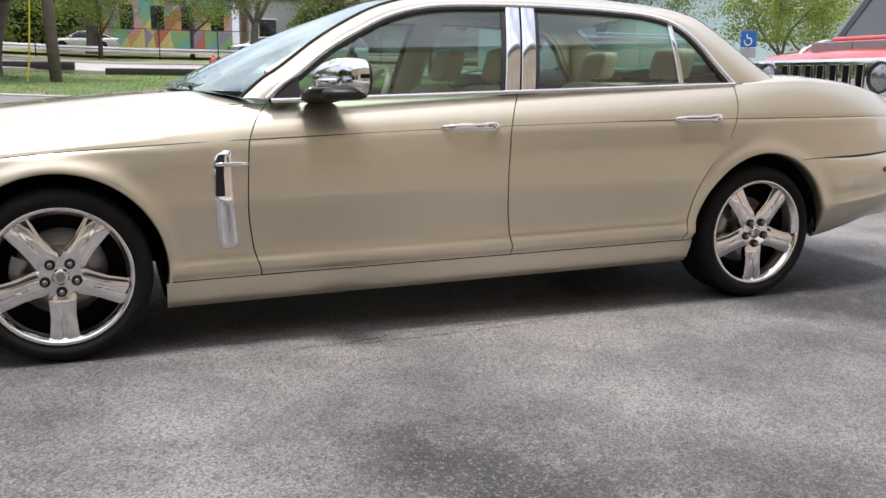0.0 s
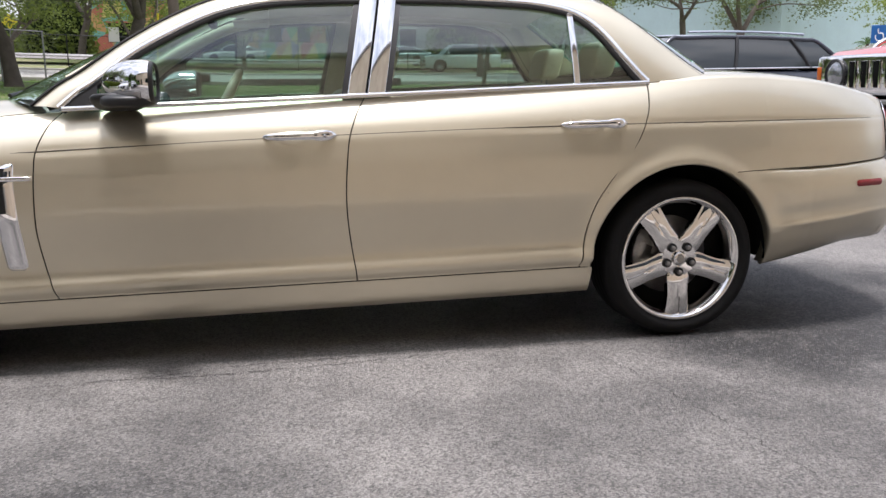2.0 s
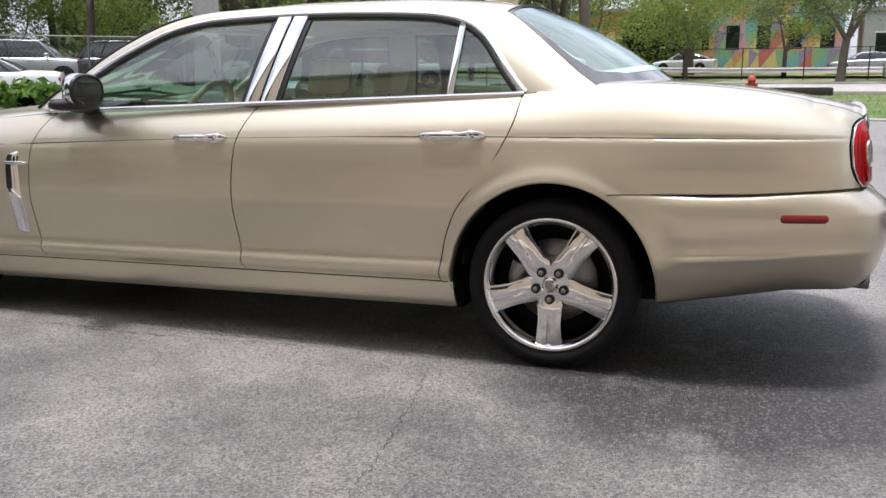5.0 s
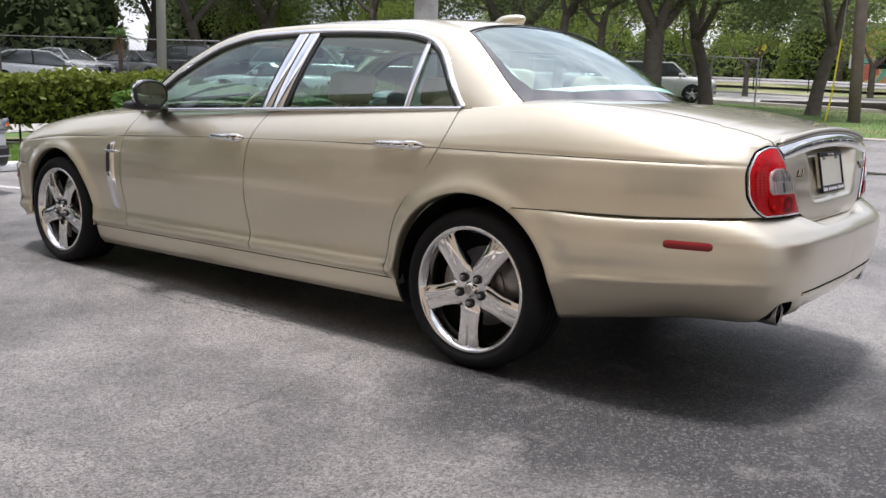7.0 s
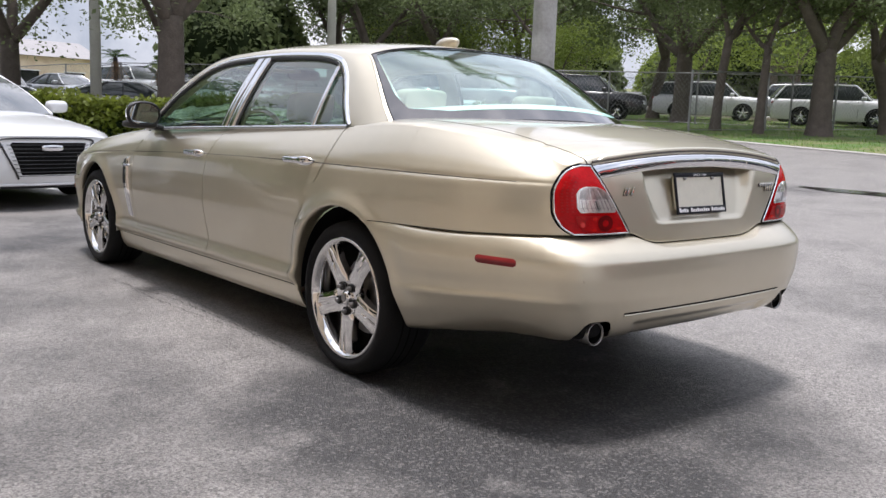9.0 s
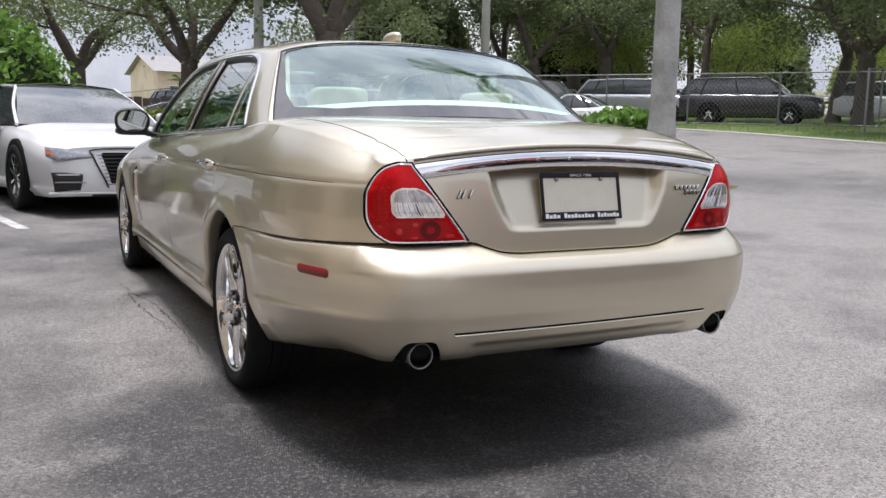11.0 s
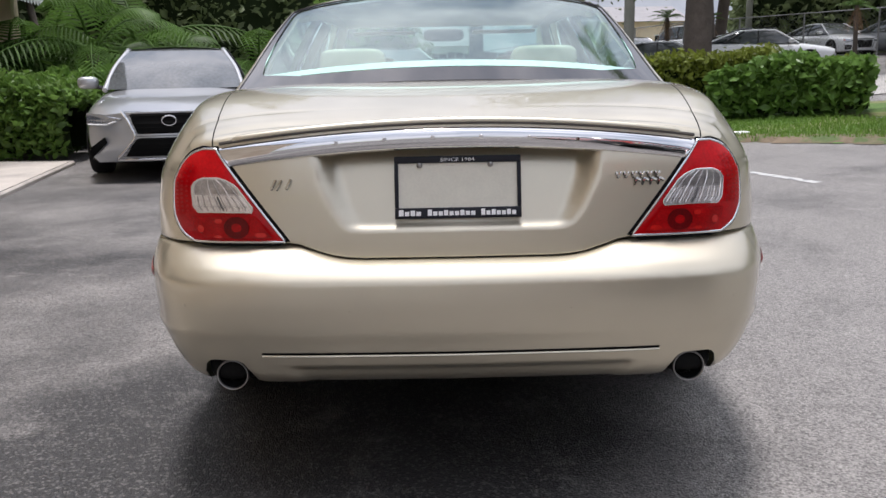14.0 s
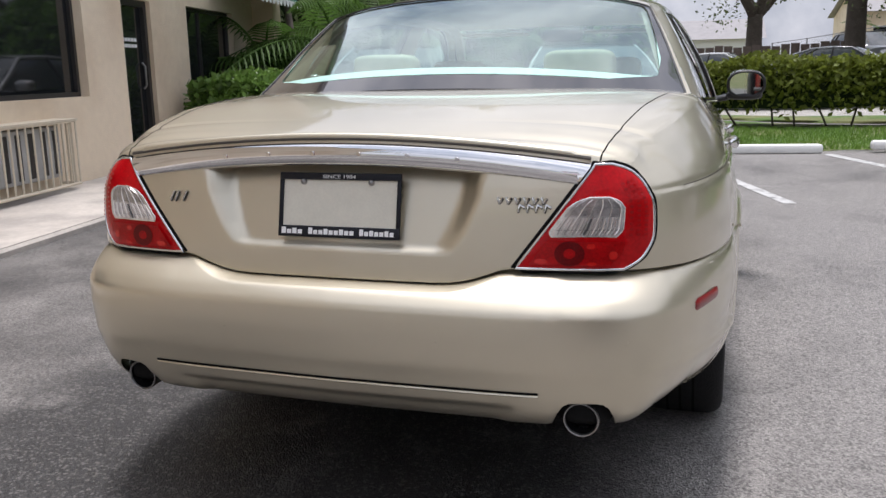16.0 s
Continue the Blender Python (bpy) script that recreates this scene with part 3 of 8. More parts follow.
def rear_top(y):
    """Height of the tail's upper edge."""
    y = np.abs(y)
    return np.where(y < .62, .958 + .046 * (1 - (y / .62) ** 2), 0)


def seam_z(P):
    """Height of the bumper's upper edge along the plan."""
    x, y = P[:, 0], np.abs(P[:, 1])
    side_z = np.interp(x, [1.79, 2.3, 2.6, 2.72], [.684, .698, .716, .720])
    dip = np.interp(y, [.24, .28, .32, .36, .40, .44], [0, .05, .2, .5, .85, 1.0])
    return np.where(x > 2.60, .676 + (side_z - .676) * dip, side_z)


RN = plan_normal(rear_plan)
RN[-1] = (1, 0)
rear_inset = pch([.62, .70, .80, .90, .95, 1.01], [.0, .0, .004, .012, .022, .030])


def tail_point(i, z, s, out=0.0):
    """Point of the tail (above the bumper) at plan sample i and height z, out metres proud."""
    i = np.clip(np.asarray(i, float), 0, 120)
    k = np.arange(121)
    px, py = np.interp(i, k, rear_plan[:, 0]), np.interp(i, k, rear_plan[:, 1])
    nx, ny = np.interp(i, k, RN[:, 0]), np.interp(i, k, RN[:, 1])
    zz = np.asarray(z, float)
    ins_side = .916 - prof(zeta(np.minimum(px, 2.60), zz))
    ins = ny ** 2 * ins_side + nx ** 2 * rear_inset(zz)
    w = np.clip((zz - .0), 0, 9) * 0 + 1
    return np.stack([px + (out - ins) * nx * w, s * (py + (out - ins) * ny * w), zz + 0 * px], -1)


def idx_of_y(y):
    """Plan sample at which the rear plan has this half width."""
    return np.interp(-np.asarray(y, float), -rear_plan[:, 1], np.arange(121))


def recess(P):
    """Pushes the number plate's hollow into the tail."""
    y, z = np.abs(P[..., 1]), P[..., 2]
    half = np.interp(z, [.745, .80, .87, .94], [.285, .320, .348, .362])
    a = np.clip((half - y) / .052, 0, 1)
    b_ = np.clip((z - .745) / .016, 0, 1) * np.clip((.978 - z) / .012, 0, 1)
    a = np.where(a < .2, a * a / .4, np.where(a > .8, .8 - (1 - a) ** 2 / .4, a - .1)) / .8
    depth = a * b_ * (.011 + .056 * np.clip((z - .745) / .22, 0, 1))
    P[..., 0] -= depth
    return P


# ---------------------------------------------------------------- the saloon: side panels
HALF = {}


def both(name, P, mat, s, axis, label=""):
    """Joins the two halves of a panel along the car's middle into one mesh."""
    P = np.asarray(P, float)
    if s < 0:
        HALF[name] = P
        return None
    L = HALF[name]
    if axis == 0:
        Q = np.concatenate([L, P[::-1][1:]], 0)
    else:
        Q = np.concatenate([L, P[:, ::-1][:, 1:]], 1)
    return grid_ob(name, Q, mat, car, label)


one = lambda v: (lambda q: np.full_like(np.asarray(q, float), v))
for s in (-1, 1):
    # door skins
    panel("front_door", gap_f, gap_b, sill_gap, lambda x: belt(x) + .004, 40, 46, s, car)
    panel("rear_door", gap_b, gap_r, sill_gap, lambda x: belt(x) + .004, 40, 46, s, car)
    # sill
    panel("sill", one(HUB_F + .37), one(HUB_R - .385), lambda x: .182 + .017 * (x - .24), sill_gap, 40, 10, s, car)
    # front wing, arch to door
    cx = np.linspace(0, 1, 40)
    cols = np.concatenate([HUB_F - ARCH_F * np.cos(np.linspace(0, math.pi, 60)), np.linspace(HUB_F + ARCH_F + .001, -.86, 22)])
    af = arch_bottom(HUB_F, ARCH_F)
    V = edge_par(36)
    rows = []
    for c in cols:
        zb = float(af(c)) if c < HUB_F + ARCH_F else float(sill_gap(c)) + .002
        if c <= HUB_F - ARCH_F:
            zb = .56
        zt = float(z_shoul(c))
        z = zb + (zt - zb) * V
        f = np.interp(c, [-1.19, -.86], [0, 1])
        x = c + f * (gap_f(z) - .0025 + .86)
        y = side(x, z)
        rows.append(np.stack([np.r_[x[0], x, x[-1]], s * np.r_[y[0] - .03, y, y[-1] - .02], np.r_[z[0], z, z[-1]]], -1))
    rows.append(rows[-1] - np.array([0, s * .014, 0]))
    grid_ob("front_wing", np.array(rows), "paint", car, sharp=60)
    # rear quarter, door to the bumper's start
    ar = arch_bottom(HUB_R, ARCH_R)
    cols = np.concatenate([np.linspace(1.145, HUB_R - ARCH_R - .001, 6), HUB_R - ARCH_R * np.cos(np.linspace(0, math.pi, 70)[:int(70 * .86)])])
    cols = np.append(cols[cols < 1.945], 1.95)
    V = edge_par(36)
    rows = []
    for c in cols:
        zb = float(ar(c)) if c > HUB_R - ARCH_R else float(sill_gap(c)) + .002
        if c > 1.79:
            zb = max(zb, float(np.interp(c, [1.79, 2.3], [.684, .698])) + .002)
        f = np.interp(c, [1.145, 1.60], [1, 0])
        if f > 0:
            zz = np.full_like(V, .6)
            x = np.full_like(V, c)
            for _ in range(8):
                x = c + f * (gap_r(zz) + .0025 - 1.145) * (1 - np.clip((c - 1.165) / .03, 0, 1) * (1 - V) ** 2)
                zt = z_shoul(x)
                lo = np.where(x > HUB_R - ARCH_R, ar(x), sill_gap(x) + .002)
                zz = np.maximum(zb, 0) + (zt - zb) * V
            z = zz
        else:
            z = zb + (float(z_shoul(c)) - zb) * V
            x = np.full_like(z, c)
        y = side(x, z)
        r = np.hypot(x - HUB_R, z - HUB_Z)
        rows.append(np.stack([np.r_[x[0], x, x[-1]], s * np.r_[y[0] - .03, y, y[-1] - .01], np.r_[z[0], z, z[-1]]], -1))
    grid_ob("rear_quarter_panel", np.array([rows[0] - np.array([0, s * .014, 0])] + rows), "paint", car, sharp=60)
    # arch lips, rolled under
    for nm, hx, r0, a0, a1 in (("arch_lip", HUB_F, ARCH_F, -8, 188), ("arch_lip", HUB_R, ARCH_R, -6, 186)):
        a = np.radians(np.linspace(a0, a1, 60))
        P = []
        for rr, dy in ((r0 + .006, .004), (r0 + .001, .006), (r0 - .006, .002), (r0 - .008, -.02), (r0 - .006, -.06)):
            x, z = hx + rr * np.cos(a), HUB_Z + rr * np.sin(a)
            zc_ = np.clip(z, .27, None)
            xe, ze = hx + (r0 + .004) * np.cos(a), np.maximum(HUB_Z + (r0 + .004) * np.sin(a), .28)
            ye = side(xe, np.maximum(ze, .30))
            if hx > 0:
                k_ = np.clip((.74 - ze) / .07, 0, 1) * (xe > HUB_R)
                ye = ye * (1 - k_) + (bump_side(xe, ze) - .001) * k_
            P.append(np.stack([x, s * (ye + dy - .004), z], -1))
        grid_ob(nm, np.array(P), "paint", car)
        # dark wheelhouse: liner and inner wall
        P = []
        a = np.radians(np.linspace(-3, 183, 60))
        for rr, dy in ((r0 - .009, -.03), (r0 - .004, -.08), (r0 - .004, -.29), (.02, -.30)):
            P.append(np.stack([hx + rr * np.cos(a), np.full_like(a, s * (.899 + dy)), HUB_Z + rr * np.sin(a)], -1))
        grid_ob("arch_liner", np.array(P), "gap", car)
    # dark backing behind the shut lines
    for g, z0, z1 in ((gap_f, .30, .955), (gap_b, .31, 1.0), (gap_r, .33, 1.035)):
        z = np.linspace(z0, z1, 40)
        x = g(z)
        tube("door_seal", np.stack([x, s * (side(x, z) - .010), z], 1), .0062, "gap", car, sides=6)
    x = np.linspace(-1.19, 1.15, 60)
    z = sill_gap(x)
    tube("sill_seal", np.stack([x, s * (side(x, z) - .009), z], 1), .0062, "gap", car, sides=6)

    # ------------------------------------------------------------ tail above the bumper
    rows = []
    lo = seam_z(rear_plan)
    for i in range(0, 121):
        px, py = rear_plan[i]
        top = float(z_shoul(min(px, 2.66))) if py > .62 else float(rear_top(py))
        if py > .62 and px > 2.5:
            top = np.interp(py, [.62, .70, .775], [.958, .953, float(z_shoul(2.55))])
        z = lo[i] + .0015 + (top - lo[i] - .0015) * np.linspace(0, 1, 64)
        P = recess(tail_point(np.full(64, float(i)), z, s))
        rows.append(np.concatenate([P[:1] - np.array([.02 * RN[i, 0], s * .02 * RN[i, 1], 0]), P], 0))
    rows = np.array(rows)
    both("tail_panel", rows, "paint", s, 0)
    tail_top = rows[:, -1]

    # ------------------------------------------------------------ rear deck, shoulder to the middle
    js = np.linspace(0, 1, 30)
    sec = []
    shoulder = [np.array([x, s * float(side(x, z_shoul(x))), float(z_shoul(x))]) for x in np.linspace(1.50, 1.94, 12)] + [tail_top[i] for i in range(0, 121) if rear_plan[i, 1] >= .62]
    n_s = len(shoulder)
    zc_mid = pch([1.5, 1.82, 2.0, 2.2, 2.45, 2.60, 2.69], [1.10, 1.105, 1.102, 1.088, 1.052, 1.024, 1.004])
    for k, S in enumerate(shoulder):
        f = k / (n_s - 1)
        xc = S[0] + (.03 + .0 * f) * min(1, f * 3) + (.08 * (1 - f) ** 2)
        zc_ = float(zc_mid(xc))
        w = abs(S[1])
        P0, P3 = np.array([w, S[2]]), np.array([0, zc_])
        rise = zc_ - S[2]
        P1 = P0 + min(.07, rise / .80) * np.array([-.62, .78])
        P2 = np.array([w * .5, zc_ - .001])
        t = js[:, None]
        C = (1 - t) ** 3 * P0 + 3 * (1 - t) ** 2 * t * P1 + 3 * (1 - t) * t ** 2 * P2 + t ** 3 * P3
        xs = S[0] + (xc - S[0]) * (1 - (C[:, 0] / w) ** 2)
        sec.append(np.stack([xs, s * C[:, 0], C[:, 1]], 1))
    rim = tail_top[rear_plan[:, 1] <= .6201]
    yl = np.abs(sec[-1][:, 1])
    sec.append(np.stack([np.interp(-yl, -np.abs(rim[:, 1]), rim[:, k]) if k != 1 else s * yl for k in range(3)], 1))
    both("rear_deck", np.array(sec), "paint", s, 1)
    deck = np.array(sec)

    # ------------------------------------------------------------ rear bumper
    bp_q = np.array([0, .015, .05, .10, .16, .24, .36, .48, .54, .575, .64, .76, .86, .93, .98, 1.0])
    bp_s = np.array([-.010, .000, .007, .013, .017, .020, .019, .0155, .0150, .0175, .010, -.012, -.042, -.072, -.105, -.14])
    bp_r = np.array([-.03, -.010, .014, .042, .068, .0865, .0880, .0848, .0822, .0800, .0735, .062, .047, .027, -.01, -.09])
    Q = np.linspace(0, 1, 60)
    f_side, f_rear = pch(bp_q, bp_s), pch(bp_q, bp_r)
    f_plain = bump_end
    rows = []
    for i in range(0, 121):
        px, py = rear_plan[i]
        nx, ny = RN[i]
        zb = np.interp(px, [1.95, 2.2, 2.46, 2.62], [.270, .303, .333, .338])
        zb0 = zb
        zb += .088 * math.exp(-((py - .59) / .066) ** 6)
        z = lo[i] - .0015 + (zb - lo[i] + .0015) * Q
        ref = max(lo[i], .7185) if px > 2.60 else lo[i]
        q_ = np.clip((ref - .0015 - z) / (ref - .0015 - zb0), 0, 1)
        tk = float(np.clip((px - 2.14) / .34, 0, 1))
        tk = tk * tk * (3 - 2 * tk)
        off = ny ** 2 * (f_side(q_) * tk + f_plain(q_) * (1 - tk)) + nx ** 2 * f_rear(q_)
        # shelf under the lid, and the shallow hollow of the valance between the tailpipes
        off[0] = min(off[0], -.03 * nx ** 2 - .010 * ny ** 2)
        off = off - .012 * nx ** 2 * np.clip((.412 - z) / .016, 0, 1) * np.clip((.445 - py - .5 * np.clip(.41 - z, 0, 1)) / .03, 0, 1)
        base = np.interp(z, [.2, .62], [.004, 0])
        yy = off - base + flare(px, z)
        rows.append(np.stack([px + yy * nx, s * (py + yy * ny), z], -1))
    # the bumper's start, cut to the curve of the arch
    i0 = int(np.argmax(rear_plan[:, 0] > 2.16))
    pre = []
    for u in np.linspace(0, 1, 26)[:-1]:
        x = np.full(60, 1.9)
        for _ in range(14):
            zt_ = np.interp(x, [1.79, 2.3], [.684, .698]) - .0015
            z = zt_ + (np.interp(x, [1.95, 2.2], [.270, .305]) - zt_) * Q
            xl = HUB_R + np.sqrt(np.clip(ARCH_R ** 2 - (z - HUB_Z) ** 2, 0, None))
            x = xl * (1 - u) + rows[i0][:, 0] * u
        y = bump_side(x, z)
        b_ = np.clip((u - .6) / .4, 0, 1) ** 2
        y = y * (1 - b_) + b_ * (np.abs(rows[i0][:, 1]) + (2.16 - x) * .10)
        pre.append(np.stack([x, s * y, z], -1))
    edge = pre[0] - np.array([0, s * .03, 0])
    both("rear_bumper", np.array([edge] + pre + rows[i0:]), "paint", s, 0)
    bumper = np.array(rows)
    # seam between bumper and body
    x = np.linspace(1.770, 1.94, 12)
    zt_ = np.interp(x, [1.79, 2.3], [.684, .698])
    seam = np.concatenate([np.stack([x, s * (side(x, zt_) - .006), zt_], 1), tail_point(np.arange(0, 121.0), lo, s, -.007)], 0)
    tube("bumper_seam", seam, .0022, "gap", car, sides=6)

    # ------------------------------------------------------------ front end
    FN = plan_normal(front_plan)
    FN[0] = (0, 1)

    def nose(k, z, out=0.0):
        """Point of the front corner at plan sample k: the wing's section flows into the upright nose."""
        px, py = front_plan[k]
        nx, ny = FN[k]
        z = np.asarray(z, float)
        lip = .014 * np.clip((.585 - z) / .02, 0, 1) * np.clip((-px - 1.985) / .06, 0, 1)
        off = ny ** 2 * (prof(zeta(np.full_like(z, px), z)) - .916) + nx ** 2 * np.interp(z, [.22, .28, .40, .52, .60, .70, .80], [-.07, -.01, .02, .02, .0, -.012, -.05]) + lip + out
        return np.stack([px + off * nx, s * (py + off * ny), z + 0 * off], -1)

    rows = []
    for i in range(61):
        px, py = front_plan[i]
        zs6 = float(z_shoul(front_plan[int(np.argmin(abs(front_plan[:, 1] - .6)))][0]))
        top = float(z_shoul(px)) if py > .60 else np.interp(py, [0, .6], [.80, zs6])
        zlow = np.interp(px, [-2.2, -1.972], [.215, .255])
        rows.append(nose(i, zlow + (top - zlow) * np.linspace(0, 1, 48)))
    front = np.array(rows)
    both("front_end", front, "paint", s, 0)
    tube("bumper_seam", np.array([nose(i, np.array([.588]), -.003)[0] for i in range(1, 40)]), .0045, "gap", car, sides=6)
    # headlamp and turn marker on the corner
    for nm, i1, i2, z1, z2, mt in (("headlamp", 16, 36, .625, .715, "lampglass"), ("side_marker", 7, 14, .480, .512, "amber")):
        P = []
        for i in np.linspace(i1, i2, 12):
            w = math.sin(math.pi * (i - i1 + .6) / (i2 - i1 + 1.2)) ** .5
            zm = (z1 + z2) / 2
            P.append(nose(int(round(i)), zm + (np.linspace(z1, z2, 6) - zm) * w, .005))
        grid_ob(nm, np.array(P), mt, car)
    # bonnet
    sec = []
    xs_ = np.linspace(-.84, -1.96, 26)
    sh = [np.array([x, s * float(side(x, z_shoul(x))), float(z_shoul(x))]) for x in xs_] + [front[i, -1] for i in range(1, 61) if front_plan[i, 1] > .5]
    zh = pch([-2.43, -2.3, -2.0, -1.6, -1.2, -.84], [.80, .845, .905, .955, .990, 1.005])
    for S in sh:
        w = abs(S[1])
        xc = max(S[0] - .16, -2.412)
        zc_ = float(zh(xc))
        rise = zc_ - S[2]
        P0, P3 = np.array([w, S[2]]), np.array([0, zc_])
        P1 = P0 + np.array([-.09, rise * .75])
        P2 = np.array([w * .5, zc_])
        t = js[:, None]
        C = (1 - t) ** 3 * P0 + 3 * (1 - t) ** 2 * t * P1 + 3 * (1 - t) * t ** 2 * P2 + t ** 3 * P3
        C[:, 1] += .012 * np.exp(-((C[:, 0] - w * .62) / .10) ** 2)
        xs2 = S[0] + (xc - S[0]) * (1 - (C[:, 0] / w) ** 2)
        sec.append(np.stack([xs2, s * C[:, 0], C[:, 1]], 1))
    both("bonnet", np.array(sec), "paint", s, 1)

    # ------------------------------------------------------------ glasshouse
    DLO = [(-.80, .968), (-.735, 1.025), (-.677, 1.063), (-.538, 1.168), (-.39, 1.252), (-.247, 1.318), (-.09, 1.358), (.07, 1.374), (.375, 1.384), (.664, 1.383), (.94, 1.372), (1.07, 1.357), (1.17, 1.330), (1.245, 1.282), (1.30, 1.222), (1.345, 1.16), (1.385, 1.11), (1.42, 1.068), (1.446, 1.043)]
    D = crom(DLO, 120)
    Dy = green(D[:, 0], D[:, 1])
    D3 = np.stack([D[:, 0], s * Dy, D[:, 1]], 1)
    CANT = [(-.90, .790, .975), (-.815, .762, 1.045), (-.735, .738, 1.095), (-.580, .692, 1.205), (-.430, .650, 1.292), (-.285, .610, 1.358), (-.12, .578, 1.400), (.07, .562, 1.416), (.375, .555, 1.426), (.664, .555, 1.424), (.94, .562, 1.414), (1.09, .572, 1.404), (1.20, .585, 1.392), (1.285, .600, 1.376), (1.355, .622, 1.345), (1.45, .665, 1.275), (1.545, .707, 1.195), (1.635, .745, 1.120), (1.72, .775, 1.062)]
    C3 = crom(CANT, 600)
    # matching by key order
    key_d = [float(np.argmin(np.hypot(D[:, 0] - q[0], D[:, 1] - q[1]))) for q in DLO]
    key_c = [float(np.argmin(np.linalg.norm(C3 - np.array(q), axis=1))) for q in CANT]
    ic = np.interp(np.arange(120), key_d, key_c)
    Cm = np.stack([np.interp(ic, np.arange(600), C3[:, k]) for k in range(3)], 1)
    Cm[:, 1] *= s
    P = []
    for t in np.linspace(0, 1, 9):
        B_ = D3 * (1 - t) + Cm * t
        bul = .022 * math.sin(math.pi * min(t * .9 + .05, 1)) * np.interp(np.arange(120), [0, 20, 60, 90, 119], [.4, .8, 1, .8, .6])
        B_[:, 1] += s * bul * .75
        B_[:, 2] += bul * .45
        P.append(B_)
    grid_ob("cant_rail", np.array(P), "paint", car)
    fore = [k for k in range(120) if Cm[k, 0] < -.16]
    tube("windscreen_seal", np.array([Cm[k] + np.array([-.002, s * .004, .004]) for k in fore]), .0055, "black", car, sides=6)
    # foot of the rear pillar, to the deck's shoulder
    foot = np.stack([D3[-1] * (1 - t) + Cm[-1] * t for t in np.linspace(0, 1, 14)])
    xs_ = np.linspace(D3[-1, 0], 1.84, 14)
    bot = np.stack([xs_, s * side(xs_, z_shoul(xs_) - .012), z_shoul(xs_) - .012], 1)
    mid = .5 * foot + .5 * bot + np.array([0, s * .004, -.004])
    grid_ob("pillar_foot", np.array([foot, mid, bot]), "paint", car)
    # roof
    sel = [i for i in range(120) if -.13 < Cm[i, 0] < 1.33]
    sec = []
    zr = pch([-.2, -.05, .15, .4, .8, 1.1, 1.25, 1.40], [1.412, 1.437, 1.460, 1.475, 1.474, 1.460, 1.446, 1.416])
    for i in sel:
        S = Cm[i]
        f = (S[0] + .13) / 1.46
        xc = S[0] - .10 * (1 - f) ** 3 - .0 * f + .03 * f ** 3
        w, zc_ = abs(S[1]), float(zr(xc))
        t = js[:, None]
        P0, P3 = np.array([w, S[2]]), np.array([0, zc_])
        P1, P2 = P0 + np.array([-.12, (zc_ - S[2]) * .72]), np.array([w * .45, zc_])
        C = (1 - t) ** 3 * P0 + 3 * (1 - t) ** 2 * t * P1 + 3 * (1 - t) * t ** 2 * P2 + t ** 3 * P3
        xs2 = S[0] + (xc - S[0]) * (1 - (C[:, 0] / w) ** 2)
        sec.append(np.stack([xs2, s * C[:, 0], C[:, 1]], 1))
    roof_front, roof_back = np.array(sec[0]), np.array(sec[-1])
    both("roof", np.array(sec), "paint", s, 1)
    # headliner just below
    H = np.array(sec)
    H[..., 2] -= .03
    both("headliner", H, "cream", s, 1)
    # windscreen half
    lower = np.stack([np.interp(js, [0, .35, .7, 1], [-.90, -1.05, -1.12, -1.145]), s * .790 * (1 - js), np.interp(js, [0, .3, .7, 1], [.985, 1.000, 1.008, 1.010])], 1)
    side_i = [i for i in range(120) if Cm[i, 0] <= -.13]
    P = []
    for i in side_i:
        f = (Cm[i, 2] - Cm[0, 2]) / (roof_front[0, 2] - Cm[0, 2])
        L = lower * (1 - f) + roof_front * f
        L = L + (Cm[i] - L[0]) * (1 - js[:, None]) ** 4
        L[:, 2] += .02 * math.sin(math.pi * f) * np.sin(js * math.pi / 2)
        P.append(L)
    P.append(roof_front + np.array([0, 0, .0]))
    both("windscreen", np.array(P), "rglass", s, 1, "pale tinted windscreen")
    # rear window half
    low_r = np.stack([1.72 + .227 * (1 - (1 - js) ** 2.6), s * .775 * (1 - js), 1.062 + .038 * (1 - (1 - js) ** 2)], 1)
    side_i = [i for i in range(120) if Cm[i, 0] >= 1.33]
    P = [roof_back]
    for i in side_i:
        f = (roof_back[0, 2] - Cm[i, 2]) / (roof_back[0, 2] - Cm[-1, 2])
        L = roof_back * (1 - f) + low_r * f
        L = L + (Cm[i] - L[0]) * (1 - js[:, None]) ** 4
        L[:, 2] += .03 * math.sin(math.pi * f) * (1 - (1 - js) ** 2)
        P.append(L)
    RW = np.array(P)
    nf = len(P)
    both("rear_window", RW, "rglass", s, 1, "large curved rear window with a black border")
    # black border of the rear window
    up = np.array([.35, 0, .94]) * .0035

    def rw_at(f, j):
        a = np.clip(f, 0, 1) * (nf - 1)
        c = np.clip(j, 0, 1) * 29
        a0, c0 = int(min(a, nf - 2)), int(min(c, 28))
        fa, fc = a - a0, c - c0
        return (RW[a0, c0] * (1 - fa) * (1 - fc) + RW[a0 + 1, c0] * fa * (1 - fc) + RW[a0, c0 + 1] * (1 - fa) * fc + RW[a0 + 1, c0 + 1] * fa * fc)

    band, rim_ = [], []
    N = 90
    for q in np.linspace(0, 1, N):
        # outer rim runs from the top middle, round the side, to the bottom middle
        if q < .3:
            e, o, inn = (0, 1 - q / .3), (.018, 1 - q / .3 * .978), (.056, 1 - q / .3 * .940)
        elif q < .7:
            g = (q - .3) / .4
            e, o, inn = (g, 0), (.018 + .982 * g, .022), (.056 + .854 * g, .060 + .027 * g)
        else:
            g = (q - .7) / .3
            e, o, inn = (1, g), (1, .022 + .978 * g), (.91, .087 + .913 * g)
